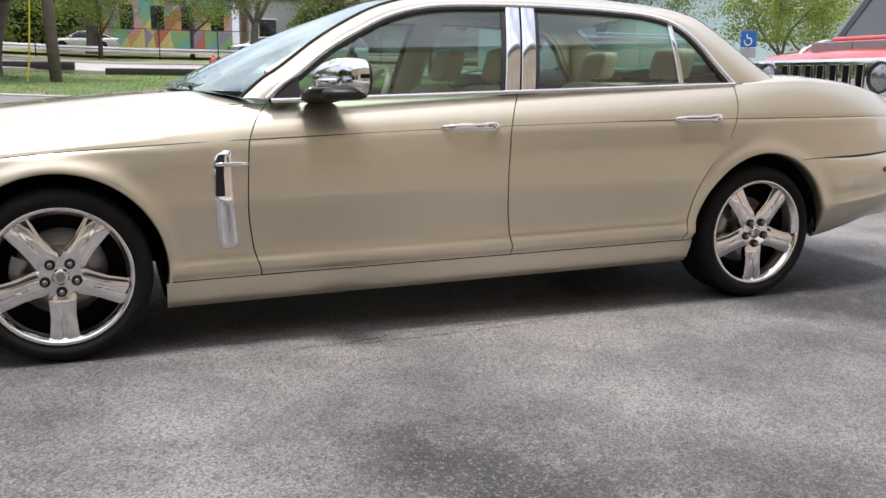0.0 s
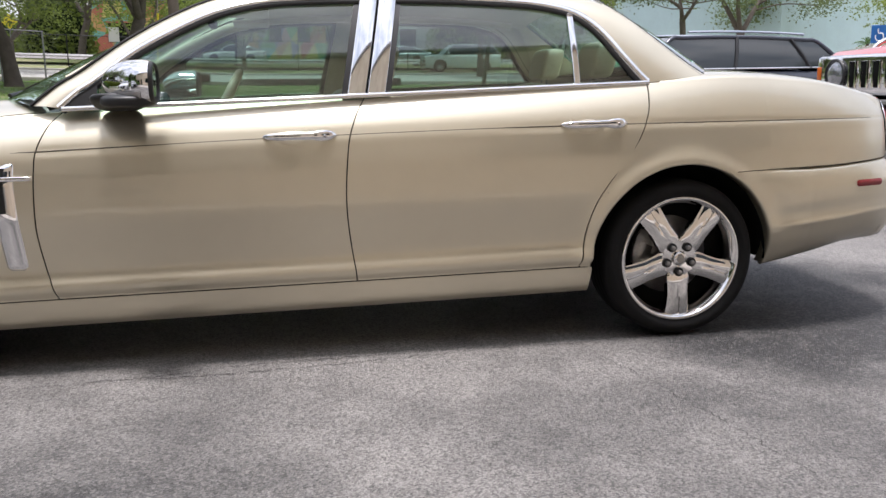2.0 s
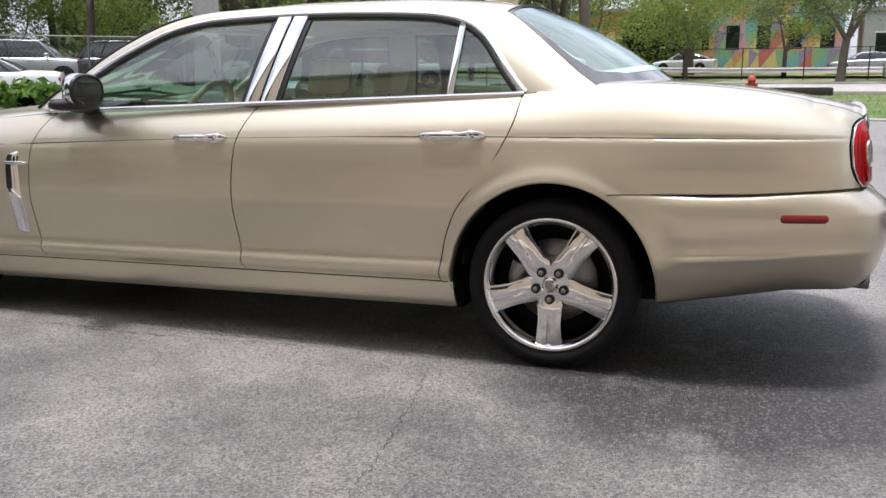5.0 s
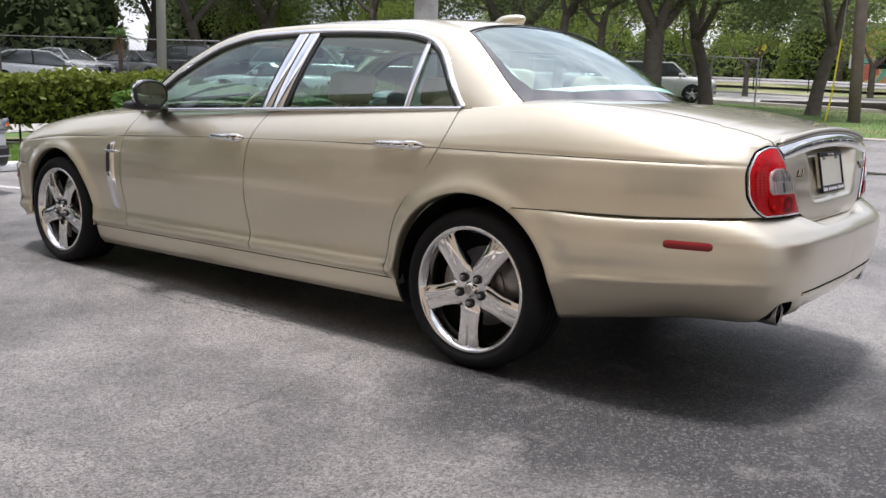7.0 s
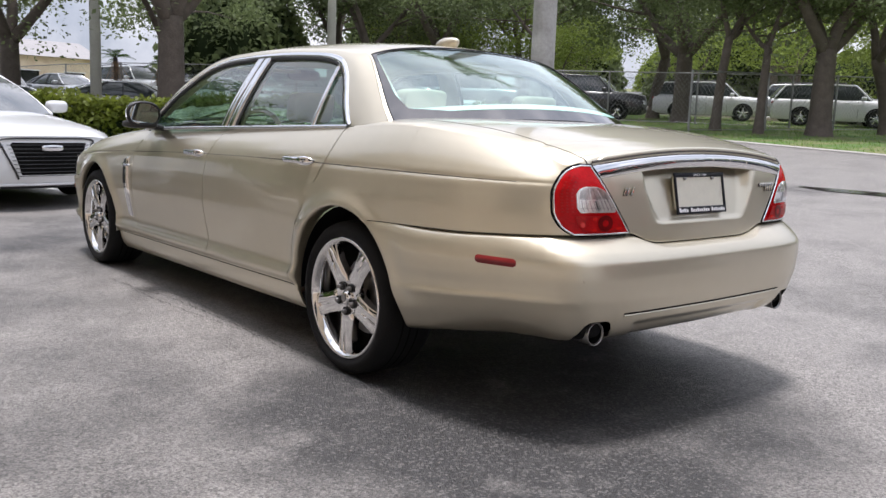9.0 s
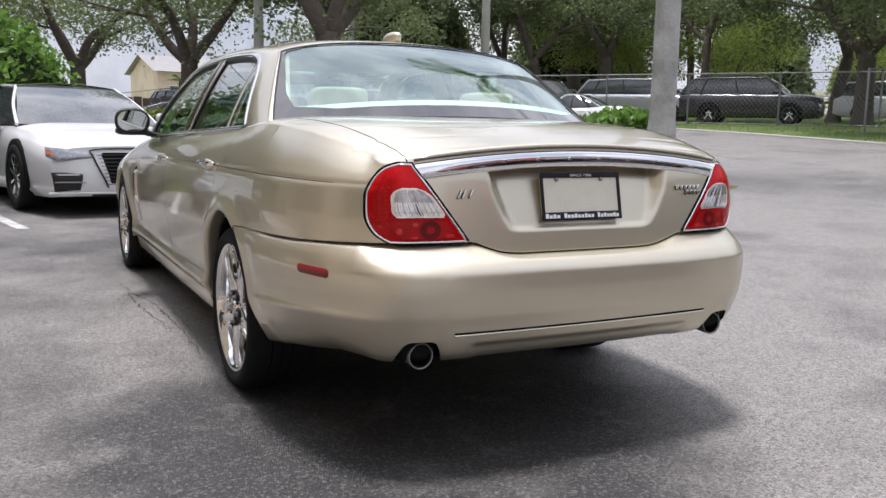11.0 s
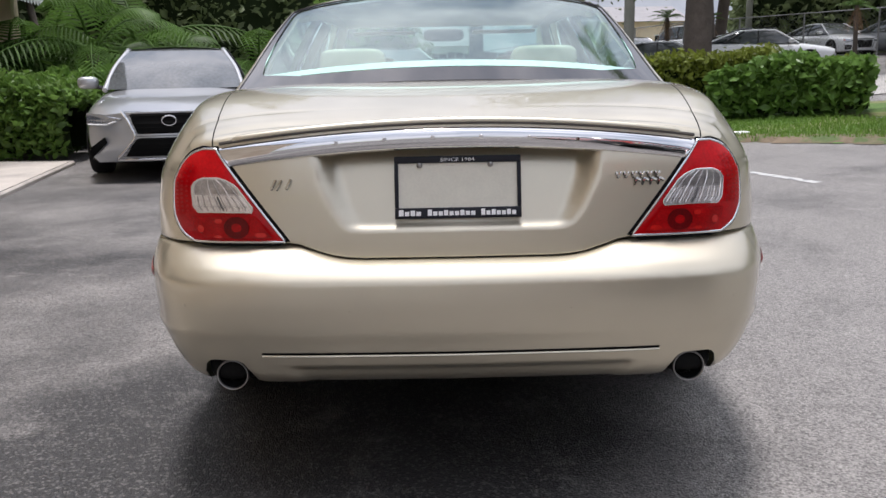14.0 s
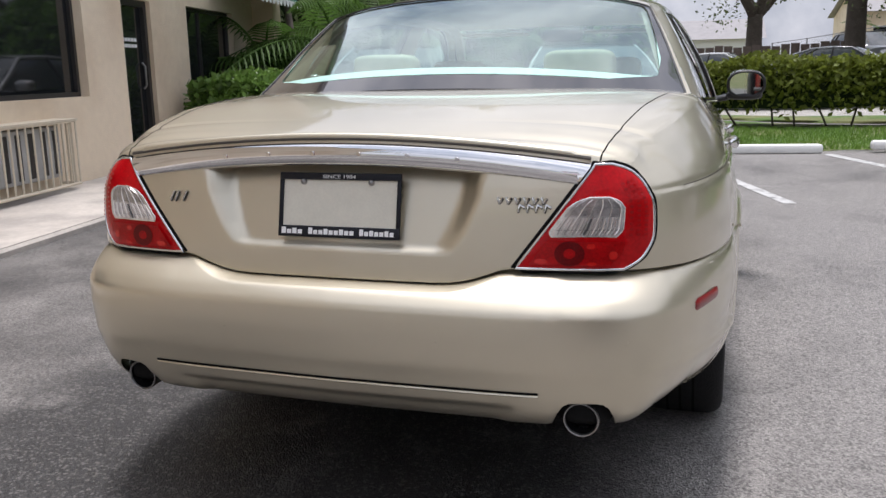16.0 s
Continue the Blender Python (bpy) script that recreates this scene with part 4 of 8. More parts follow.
        if .24 < q < .36:
            w = 1 - abs(q - .3) / .06
            inn = (inn[0] + .03 * w, inn[1] + .02 * w)
        if .62 < q < .78:
            w = 1 - abs(q - .7) / .08
            inn = (inn[0] - .05 * w, inn[1] + .03 * w)
        A, B_ = rw_at(*o), rw_at(*inn)
        m1 = rw_at(o[0] * .5 + inn[0] * .5, o[1] * .5 + inn[1] * .5)
        band.append([A + up, m1 + up, B_ + up])
        rim_.append([rw_at(*e) + up * .6, rw_at((e[0] + o[0]) / 2, (e[1] + o[1]) / 2) + up * 1.5, A + up * 1.2])
    grid_ob("window_surround", np.array(rim_)[:64], "paint", car, "painted pillar edge beside the rear window")
    tube("window_seal", np.array(rim_)[:64, 2], .0035, "black", car, sides=6)
    grid_ob("window_border", np.array(band), "frit", car, "black glazed border of the rear window")
    # inside the border: opaque aqua band painted for the lit shelf behind tinted glass
    band = []
    for g in np.linspace(0, 1, 60):
        if g < .35:
            h = g / .35
            o, inn = (.55 + .31 * h, .068 + .014 * h), (.55 + .27 * h, .072 + .030 * h)
        else:
            h = (g - .35) / .65
            o, inn = (.905, .098 + .902 * h), (.866, .108 + .892 * h)
            if h < .08:
                w = 1 - h / .08
                o, inn = (.905 - .045 * w, .098 - .016 * w), (.866 - .046 * w, .108 - .006 * w)
        band.append([rw_at(*o) + up * .8, rw_at(*inn) + up * .8])
    grid_ob("window_tint_edge", np.array(band), "aqua", car, "pale aqua band painted for the lit shelf behind the rear window")
    tube("window_seal", RW[-1] + np.array([.002, 0, .001]), .007, "black", car, sides=6)

    # side glass, three panes
    def glass_patch(name, x_lo, x_hi, label):
        """x_lo, x_hi: fore and aft edges as functions of height."""
        V = np.linspace(0, 1, 24)
        P = []
        for u in np.linspace(0, 1, 30):
            col = []
            for v in V:
                x = x_lo(1.2) * (1 - u) + x_hi(1.2) * u
                z = 1.1
                for _ in range(8):
                    zt = float(np.interp(x, D[:, 0], D[:, 1])) - .004
                    zb = float(belt(x)) - .01
                    z = zb + (max(zt, zb + .002) - zb) * v
                    x = x_lo(z) * (1 - u) + x_hi(z) * u
                col.append((x, s * (float(green(x, z)) - .012), z))
            P.append(col)
        return grid_ob(name, np.array(P), "glass", car, label)

    bpx = lambda z: .300 + (z - 1.0) * .20
    qdx = lambda z: 1.150 + (z - 1.03) * .03
    glass_patch("front_side_window", lambda z: -.72 + max(z - 1.03, 0) * 0, bpx, "tinted side window")
    glass_patch("rear_side_window", bpx, qdx, "tinted side window")
    glass_patch("quarter_window", qdx, lambda z: 1.44, "small fixed quarter window")

    def on_green(x, z, out):
        return np.array([x, s * (float(green(x, z)) + out), z])

    # chrome hoop and waist strip
    P = []
    for k in range(120):
        x, z = D[k]
        t = np.array([D[min(k + 1, 119), 0] - D[max(k - 1, 0), 0], D[min(k + 1, 119), 1] - D[max(k - 1, 0), 1]])
        t /= np.linalg.norm(t)
        n = np.array([-t[1], t[0]])
        ring = []
        wide = 1.8 + .9 * np.clip((k - 88) / 22, 0, 1)
        for w, o in ((-.007, -.004), (-.006, .006), (.002 * wide, .009), (.008 * wide, .006), (.009 * wide, -.004)):
            ring.append(on_green(x + n[0] * w, z + n[1] * w, o))
        P.append(ring)
    grid_ob("chrome_hoop", np.array(P), "chrome", car, "bright chrome window surround")
    P = []
    for k in range(120):
        x, z = D[k]
        t = np.array([D[min(k + 1, 119), 0] - D[max(k - 1, 0), 0], D[min(k + 1, 119), 1] - D[max(k - 1, 0), 1]])
        t /= np.linalg.norm(t)
        n = np.array([-t[1], t[0]])
        P.append([on_green(x + n[0] * w, z + n[1] * w, o) for w, o in ((-.006, .002), (-.012, .003), (-.024, -.002), (-.026, -.014))])
    grid_ob("window_seal", np.array(P), "black", car)
    x = np.linspace(-.79, 1.452, 70)
    P = []
    for dz, o in ((-.004, -.006), (-.003, .012), (.006, .015), (.014, .008), (.015, -.010)):
        z = belt(x) + dz
        P.append(np.stack([x, s * (.812 - .354 * (belt(x) - 1.0) + o), z], 1))
    grid_ob("waist_strip", np.array(P), "chrome", car, "bright chrome waist strip")
    # bridge between door skin and glass
    P = []
    for dz, o in ((.004, 0), (.006, -.03)):
        P.append(np.stack([x, s * (side(x, belt(x)) + o), belt(x) + dz], 1))
    grid_ob("waist_seal", np.array(P), "black", car)
    # chrome door pillars
    for nm, xa, xb in (("chrome_pillar", lambda z: bpx(z) - .073, lambda z: bpx(z) - .003), ("chrome_pillar", lambda z: bpx(z) + .003, lambda z: bpx(z) + .073), ("quarter_divider", lambda z: qdx(z) - .014, lambda z: qdx(z) + .014)):
        P = []
        for z in np.linspace(1.002, 1.388, 16):
            xm = .5 * (xa(z) + xb(z))
            z = min(z, float(np.interp(xm, D[:, 0], D[:, 1])) - .006)
            z = max(z, float(belt(xm)) + .010)
            ring = [(xa(z) + .001, -.004), (xa(z) + .0015, .002), (xa(z) + .004, .0030), (.5 * (xa(z) + xb(z)), .0032), (xb(z) - .004, .0030), (xb(z) - .0015, .002), (xb(z) - .001, -.004)]
            P.append([on_green(xx, z, o) for xx, o in ring])
        grid_ob(nm, np.array(P), "chrome", car, "mirror-bright chrome strip")
    z = np.linspace(1.0, 1.386, 16)
    tube("pillar_gap", np.array([on_green(bpx(q), q, -.002) for q in z]), .005, "gap", car, sides=6)
    for dx in (-.082, .082):
        P = [[on_green(bpx(q) + dx - .012, q, -.006), on_green(bpx(q) + dx + .012, q, -.006)] for q in np.linspace(1.0, 1.375, 12)]
        grid_ob("pillar_seal", np.array(P), "black", car)
    # front quarter sail behind the mirror
    P = []
    for u in np.linspace(0, 1, 8):
        xx = -.80 + .13 * u
        zt_ = float(np.interp(xx, D[:, 0], D[:, 1])) - .01
        P.append([on_green(xx, q, .002) for q in np.linspace(float(belt(xx)), max(zt_, float(belt(xx)) + .001), 6)])
    grid_ob("mirror_sail", np.array(P), "black", car)

# ---------------------------------------------------------------- the saloon: wheels
def superell(c, h, e1=.55, e2=.55, n=28, m=20):
    """A rounded box: superellipsoid grid round c with half sizes h."""
    pw = lambda v, e: np.sign(v) * np.abs(v) ** e
    u, v = np.meshgrid(np.linspace(-math.pi, math.pi, n, endpoint=False), np.linspace(-math.pi / 2, math.pi / 2, m), indexing="ij")
    x = h[0] * pw(np.cos(v), e1) * pw(np.cos(u), e2)
    y = h[1] * pw(np.cos(v), e1) * pw(np.sin(u), e2)
    z = h[2] * pw(np.sin(v), e1)
    return np.stack([x + c[0], y + c[1], z + c[2]], -1)


def make_wheel(parent, hx, s, face=WHEEL_Y, r=.328, w=.245, rim_r=.259):
    """An alloy wheel with five broad chrome spokes; s: which side it faces."""
    def put(geo):
        v, f = geo
        return [(hx + p[0], s * (face + p[1]), HUB_Z + p[2]) for p in v], f
    tyre_p = [(rim_r - .004, -.010), (rim_r + .004, .004), (rim_r + .018, .012), (r - .045, .016), (r - .022, .010), (r - .008, -.006), (r - .001, -.028), (r, -.06), (r, -w + .03), (r - .02, -w), (rim_r + .02, -w - .004), (rim_r - .004, -w + .02)]
    wheel = mesh_ob("wheel", *put(revolve_geo([(.05, -.13), (.10, -.13), (.10, -.10), (.05, -.10)], 24)), "steel", parent)
    mesh_ob("tyre", *put(revolve_geo(tyre_p, 72)), "rubber", wheel)
    for k in (-.075, -.115, -.155):
        mesh_ob("tread_groove", *put(revolve_geo([(r + .0006, k - .004), (r + .0006, k + .004)], 72)), "gap", wheel)
    rim_p = [(rim_r + .002, -.012), (rim_r + .003, .002), (rim_r - .004, .007), (rim_r - .012, .004), (rim_r - .017, -.006), (rim_r - .024, -.014), (rim_r - .030, -.030), (rim_r - .034, -.10), (rim_r - .040, -w + .02)]
    rim = mesh_ob("rim", *put(revolve_geo(rim_p, 72)), "rim", wheel, "bright chrome rim")
    mesh_ob("brake_disc", *put(revolve_geo([(.03, -.115), (.165, -.115), (.165, -.135), (.03, -.135)], 48)), "steel", wheel)
    mesh_ob("wheel_back", *put(revolve_geo([(.0, -.165), (.235, -.165)], 32)), "under", wheel)
    a = np.radians(np.linspace(155, 205, 8))
    cal = []
    for rr, dy in ((.10, -.10), (.10, -.075), (.178, -.072), (.182, -.10)):
        cal.append([(rr * math.cos(q), dy, rr * math.sin(q)) for q in a])
    P = np.array(cal)
    mesh_ob("brake_caliper", *put((P.reshape(-1, 3), grid_faces(4, 8, True, False))), "steel", wheel)
    for k in range(5):
        th = math.radians(-90 + 72 * k)
        rad = np.array([.030, .050, .078, .104, .136, .157, .173, .200, .227, .250])
        half = np.array([.034, .042, .051, .0475, .046, .046, .0475, .050, .0525, .056])
        dep = np.array([-.020, -.017, -.012, -.010, -.008, -.006, -.006, -.006, -.007, -.010])
        us = np.array([-1, -.97, -.80, -.30, -.16, -.11, 0, .11, .16, .30, .80, .97, 1])
        P = []
        for q, hw, d in zip(rad, half, dep):
            g = np.clip((q - .135) / .03, 0, 1)
            row = []
            for u in us:
                yy = d - .030 * (abs(u) > .99) - .004 * (abs(u) > .9) - g * .007 * (abs(u) < .12) - .003 * u * u
                lx, lz = q, u * hw
                row.append((lx * math.cos(th) - lz * math.sin(th), yy, lx * math.sin(th) + lz * math.cos(th)))
            P.append(row)
        P = np.array(P)
        mesh_ob("spoke", *put((P.reshape(-1, 3), grid_faces(len(rad), len(us)))), "rim", rim, "", True, 50)
        # web between neighbouring spokes
        t2 = th + math.radians(36)
        P = []
        for da, rr in ((-30, .092), (-18, .080), (0, .073), (18, .080), (30, .092)):
            q = t2 + math.radians(da)
            P.append([(.02 * math.cos(q), -.018, .02 * math.sin(q)), (rr * math.cos(q), -.014, rr * math.sin(q)), (rr * math.cos(q), -.045, rr * math.sin(q))])
        mesh_ob("spoke_web", *put((np.array(P).reshape(-1, 3), grid_faces(5, 3))), "rim", rim, "", True, 50)
        q = th
        c = (.057 * math.cos(q), .057 * math.sin(q))
        v, f = revolve_geo([(.0, .004), (.008, .004), (.010, .0), (.0105, -.014)], 8)
        v2, f2 = revolve_geo([(.0105, -.0125), (.0172, -.0095), (.0185, -.010), (.0190, -.018)], 16)
        off = lambda vv: [(p[0] + c[0], p[1] + .004, p[2] + c[1]) for p in vv]
        mesh_ob("wheel_nut", *put((off(v), f)), "steel", rim)
        # raised black ring, painted as the shade in the nut's recess
        mesh_ob("nut_recess", *put((off(v2), f2)), "black", rim)
    mesh_ob("hub_cap", *put(revolve_geo([(0, .002), (.015, .0015), (.024, -.001), (.030, -.008), (.031, -.020)], 28)), "rim", rim)
    mesh_ob("hub_badge", *put(revolve_geo([(0, .0035), (.017, .003)], 20)), "steel", rim)
    return wheel


for s in (-1, 1):
    for hx in (HUB_F, HUB_R):
        make_wheel(car, hx, s)

# ---------------------------------------------------------------- the saloon: tail
lamp_out = pch([.722, .735, .75, .80, .86, .91, .935, .948, .954], [.672, .695, .712, .733, .736, .720, .698, .672, .650])
lamp_in = lambda z: np.interp(z, [.722, .952], [.436, .610])


def tail_patch(name, zs, y_out, y_in, out, mat, s, parent, label="", n=26, dome=.0):
    P = []
    for k, z in enumerate(zs):
        i0, i1 = float(idx_of_y(y_out(z))), float(idx_of_y(y_in(z)))
        i = np.linspace(i0, i1, n)
        fall = out + dome * np.sin(np.linspace(0, math.pi, n)) ** .6 * math.sin(math.pi * min(max((k + .3) / (len(zs) - .4), 0), 1)) ** .6
        P.append(tail_point(i, np.full(n, z), s) + np.stack([np.interp(i, np.arange(121), RN[:, 0]) * fall, s * np.interp(i, np.arange(121), RN[:, 1]) * fall, 0 * i], -1))
    return grid_ob(name, np.array(P), mat, parent, label)


for s in (-1, 1):
    zs = np.linspace(.722, .954, 30)
    lamp = tail_patch("tail_lamp", zs, lamp_out, lamp_in, .003, "red", s, car, "glossy red tail lamp with a clear reversing section", dome=.009)
    tail_patch("reversing_lens", np.linspace(.797, .884, 14), lambda z: np.interp(z, [.797, .812, .86, .876, .884], [.655, .668, .672, .662, .640]), lambda z: np.interp(z, [.797, .806, .86, .876, .884], [.516, .511, .551, .573, .600]), .0135, "clear", s, lamp, "clear ribbed lens")
    rz_, ro_, ri_ = [.797, .812, .86, .876, .884], [.655, .668, .672, .662, .640], [.516, .511, .551, .573, .600]
    tail_patch("lens_upper", np.linspace(.844, .881, 6), lambda z: np.interp(z, rz_, ro_) - .006, lambda z: np.interp(z, [.797, .806, .86, .876, .884], ri_) + .006, .0138, "clear_d", s, lamp, "grey upper half of the lens")
    for k, q in enumerate(np.linspace(.06, .94, 17)):
        zz = np.linspace(.802, .880 if k % 3 == 0 else .838, 8)
        yo, yi = np.interp(zz, rz_, ro_), np.interp(zz, [.797, .806, .86, .876, .884], ri_)
        tube("lens_rib", tail_point(idx_of_y(yo * (1 - q) + yi * q), zz, s, .0137), .0026 if k == 8 else .0017, "rimshade" if k == 8 else "clear_d" if k % 2 else "clear", lamp, sides=5)
    for zk in (.812, .842, .862):
        yo, yi = float(np.interp(zk, rz_, ro_)), float(np.interp(zk, [.797, .806, .86, .876, .884], ri_))
        yq = np.linspace(yo - .006, yi + .006, 10)
        tube("lens_rib", tail_point(idx_of_y(yq), np.full(10, zk), s, .0132), .0009, "rimshade", lamp, sides=5)
    zz = np.concatenate([np.linspace(.797, .884, 16), np.linspace(.884, .797, 16)])
    yq = np.concatenate([np.interp(zz[:16], rz_, ro_), np.interp(zz[16:], [.797, .806, .86, .876, .884], ri_)])
    tube("lens_edge", tail_point(idx_of_y(yq), zz, s, .0125), .0016, "clear", lamp, closed=True, sides=5)
    def lamp_disc(name, yc, zc_, r0, r1, mt, out, label="", n=20):
        """A flat ring or disc that lies on the lamp's lens."""
        a_ = np.linspace(0, 2 * math.pi, n, endpoint=False)
        P = [tail_point(idx_of_y(yc + q * np.cos(a_)), zc_ + q * .85 * np.sin(a_), s, out) for q in np.linspace(r0, r1, 3)]
        return grid_ob(name, np.array(P), mt, lamp, label, close_v=True)

    # deep red lower chamber with its round reflector; glints are painted as bright facets
    tail_patch("lower_chamber", np.linspace(.733, .786, 8), lambda z: np.interp(z, [.733, .76, .786], [.640, .668, .672]), lambda z: np.interp(z, [.733, .786], [.466, .506]), .0121, "deepred", s, lamp, "deep red lower chamber")
    for r0, r1, mt, o in ((0, .013, "deepred", .0137), (.013, .033, "darkred", .0136)):
        lamp_disc("reflector", .556, .7595, r0, r1, mt, o, "red round reflector")
    for yc, zc_, w_, h_ in ((.648, .756, .010, .009), (.604, .737, .012, .004), (.494, .741, .017, .006), (.602, .776, .011, .006)):
        tail_patch("facet", np.linspace(zc_ - h_, zc_ + h_, 4), lambda z: yc + w_ * (1 - .5 * abs(z - zc_) / h_), lambda z: yc - w_ * (1 - .5 * abs(z - zc_) / h_), .0142, "lens_glint", s, lamp, "painted red glint", n=5)
    # curved rows of small round cells along the outer edge
    for inset, n_ in ((.020, 13), (.035, 12), (.050, 10)):
        for zc_ in np.linspace(.800, .925 - inset * .25, n_):
            lamp_disc("cell", float(lamp_out(zc_)) - inset, zc_, 0, .0042, "deepred", .0125 - .10 * max(0, .030 - inset), "", 8)
    ring_y = np.concatenate([lamp_out(zs), lamp_in(zs)[::-1], np.linspace(lamp_in(.722), lamp_out(.722), 12)[1:-1]])
    ring_z = np.concatenate([zs, zs[::-1], np.full(10, .722)])
    ring = tail_point(idx_of_y(ring_y), ring_z, s, .003)
    tube("chrome_rim", ring, .0036, "chrome", car, closed=True, sides=8, label="chrome bead round the tail lamp")
    ring2 = tail_point(idx_of_y(ring_y + np.where(np.arange(len(ring_y)) < 30, .006, -.004)), ring_z + np.where(np.arange(len(ring_y)) >= 60, -.006, np.where(np.arange(len(ring_y)) > 25, .003, 0)), s, -.002)
    tube("lamp_seal", ring2, .005, "gap", car, closed=True, sides=6)
    # lid shut line beside the lamp and forward over the deck
    z = np.linspace(.956, .722, 20)
    tube("lid_gap", tail_point(idx_of_y(lamp_in(z) - .010), z, s, -.003), .0040, "gap", car, sides=6)
    n_sec = deck.shape[0]
    pts = []
    D_ = [q for q in (deck if s > 0 else deck * np.array([1, -1, 1]))]
    for k in range(10, n_sec):
        row = D_[k]
        yt = np.interp(row[0, 0], [1.9, 2.66], [.715, .614])
        yt = min(yt, abs(row[0, 1]) - .004)
        pts.append([np.interp(-yt, -np.abs(row[:, 1]), row[:, c]) for c in range(3)])
    tube("lid_gap", np.array(pts) + np.array([0, 0, -.0012]), .0023, "gap", car, sides=6)
    # side marker
    k = np.array([i for i in range(121) if 2.372 <= rear_plan[i, 0] <= 2.53])
    P = []
    for z in np.linspace(-.0145, .0145, 8):
        rowp = []
        for i in np.linspace(k[0], k[-1], 16):
            nx, ny = np.interp(i, np.arange(121), RN[:, 0]), np.interp(i, np.arange(121), RN[:, 1])
            e_ = min(i - k[0], k[-1] - i) / (k[-1] - k[0]) * 16
            zr_ = z * (.55 + .45 * min(1, e_) ** .5)
            off = ny ** 2 * .020 + nx ** 2 * .080 + .001 + .005 * math.cos(z / .0145 * 1.5) * min(1, .3 + e_)
            rowp.append((np.interp(i, np.arange(121), rear_plan[:, 0]) + off * nx, s * (np.interp(i, np.arange(121), rear_plan[:, 1]) + off * ny), .617 + zr_))
        P.append(rowp)
    grid_ob("side_marker", np.array(P), "marker", car, "dark red side marker reflector")
    # tailpipes
    pv, pf = revolve_geo([(.041, -.24), (.041, -.004), (.0395, .0), (.0365, -.003), (.035, -.20)], 36, "x")
    tip = mesh_ob("tailpipe", [(p[0] + 2.715, p[1] + s * .590, p[2] + .376 - .04 * p[0]) for p in pv], pf, "steel", car, "round steel tailpipe")
    pv, pf = revolve_geo([(0, -.06), (.0345, -.06), (.0345, -.006)], 24, "x")
    mesh_ob("pipe_bore", [(p[0] + 2.715, p[1] + s * .590, p[2] + .376) for p in pv], pf, "gap", tip)
    # dark solid behind the cutout, painted as the shade round the pipe
    P = superell((2.61, s * .59, .392), (.10, .072, .045), .7, .7)
    grid_ob("pipe_recess", P, "under", car, close_u=True)
    # parking sensors
    for yy in (.27, .66):
        i = float(idx_of_y(yy))
        nx, ny = np.interp(i, np.arange(121), RN[:, 0]), np.interp(i, np.arange(121), RN[:, 1])
        off = ny ** 2 * .020 + nx ** 2 * .0865
        c = Vector((np.interp(i, np.arange(121), rear_plan[:, 0]) + off * nx, s * (yy + off * ny), .568 if yy < .5 else .575))
        n = Vector((nx, s * ny, 0))
        q = n.to_track_quat("Z", "Y").to_matrix()
        pv, pf = revolve_geo([(0, .0003), (.0075, .0002), (.0082, -.0006), (.0085, -.004)], 16, "z")
        mesh_ob("parking_sensor", [tuple(c + q @ Vector(p)) for p in pv], pf, "paint", car)

# boot lip, chrome bar, valance line
yy = np.linspace(-.602, .602, 81)


def rim_pt(y, z):
    p = tail_point(idx_of_y(np.abs(y)), z, 1)
    p[:, 1] = p[:, 1] * np.sign(np.where(y == 0, 1, y))
    return p


zt = rear_top(yy)
base = rim_pt(yy, zt - .004)
fade = np.clip((.605 - np.abs(yy)) / .05, .25, 1)[:, None]
P = []
for dx, dz in ((-.075, .002), (-.050, .006), (-.022, .017), (-.006, .021), (.004, .018), (.006, .010), (.000, .002), (-.008, -.010)):
    P.append(base + np.array([dx, 0, dz + .004]) * np.where(np.array([dx, 0, dz]) > -9, 1, 1) * fade)
grid_ob("boot_lip", np.array(P), "paint", car, "raised lip along the boot lid")
# dark strip painting the shade on the lip's rear face
tube("lip_groove", rim_pt(yy, zt + .0065) + np.array([.003, 0, 0]), .0046, "lip_shade", car, sides=6)
P = []
for dz, o in ((-.003, -.002), (-.0045, .004), (-.012, .0085), (-.022, .0112), (-.032, .0100), (-.041, .0080), (-.049, .0045), (-.056, -.0010), (-.056, -.008)):
    ylim = np.interp(zt + dz, [.722, .952], [.436, .610]) - .006
    yq = np.clip(yy, -ylim, ylim)
    q = rim_pt(yq, zt + dz)
    q[:, 0] += o
    P.append(q)
bar = grid_ob("chrome_bar", np.array(P), "chrome", car, "broad polished chrome bar across the boot lid")
for k in range(6):
    yk = -.30 + .12 * k
    z0 = float(rear_top(np.array([yk]))[0])
    c = rim_pt(np.array([yk]), np.array([z0 - .028]))[0]
    box("embossed_mark", (c[0] + .0095, c[1] - .005, c[2] - .005), (c[0] + .0126, c[1] + .005, c[2] + .005), "rim", bar, bevel=.001, segs=1)
y2 = np.linspace(-.50, .50, 60)
P = []
for k in np.abs(y2):
    i = int(round(float(idx_of_y(k))))
    nx, ny = RN[i]
    row = bumper[i]
    j = int(np.argmin(np.abs(row[:, 2] - .447)))
    P.append((row[j, 0] + .0005, 0, .447))
P = np.array(P)
P[:, 1] = y2
tube("valance_groove", P, .0028, "gap", car, sides=6)
tube("valance_edge", P + np.array([-.001, 0, -.007]), .0035, "paint", car, sides=6)
# dark grille under the bumper
grid_ob("diffuser", np.array([[(2.715, y, .375), (2.690, y, .350), (2.62, y, .330), (2.3, y, .320)] for y in np.linspace(-.47, .47, 24)]), "under", car)

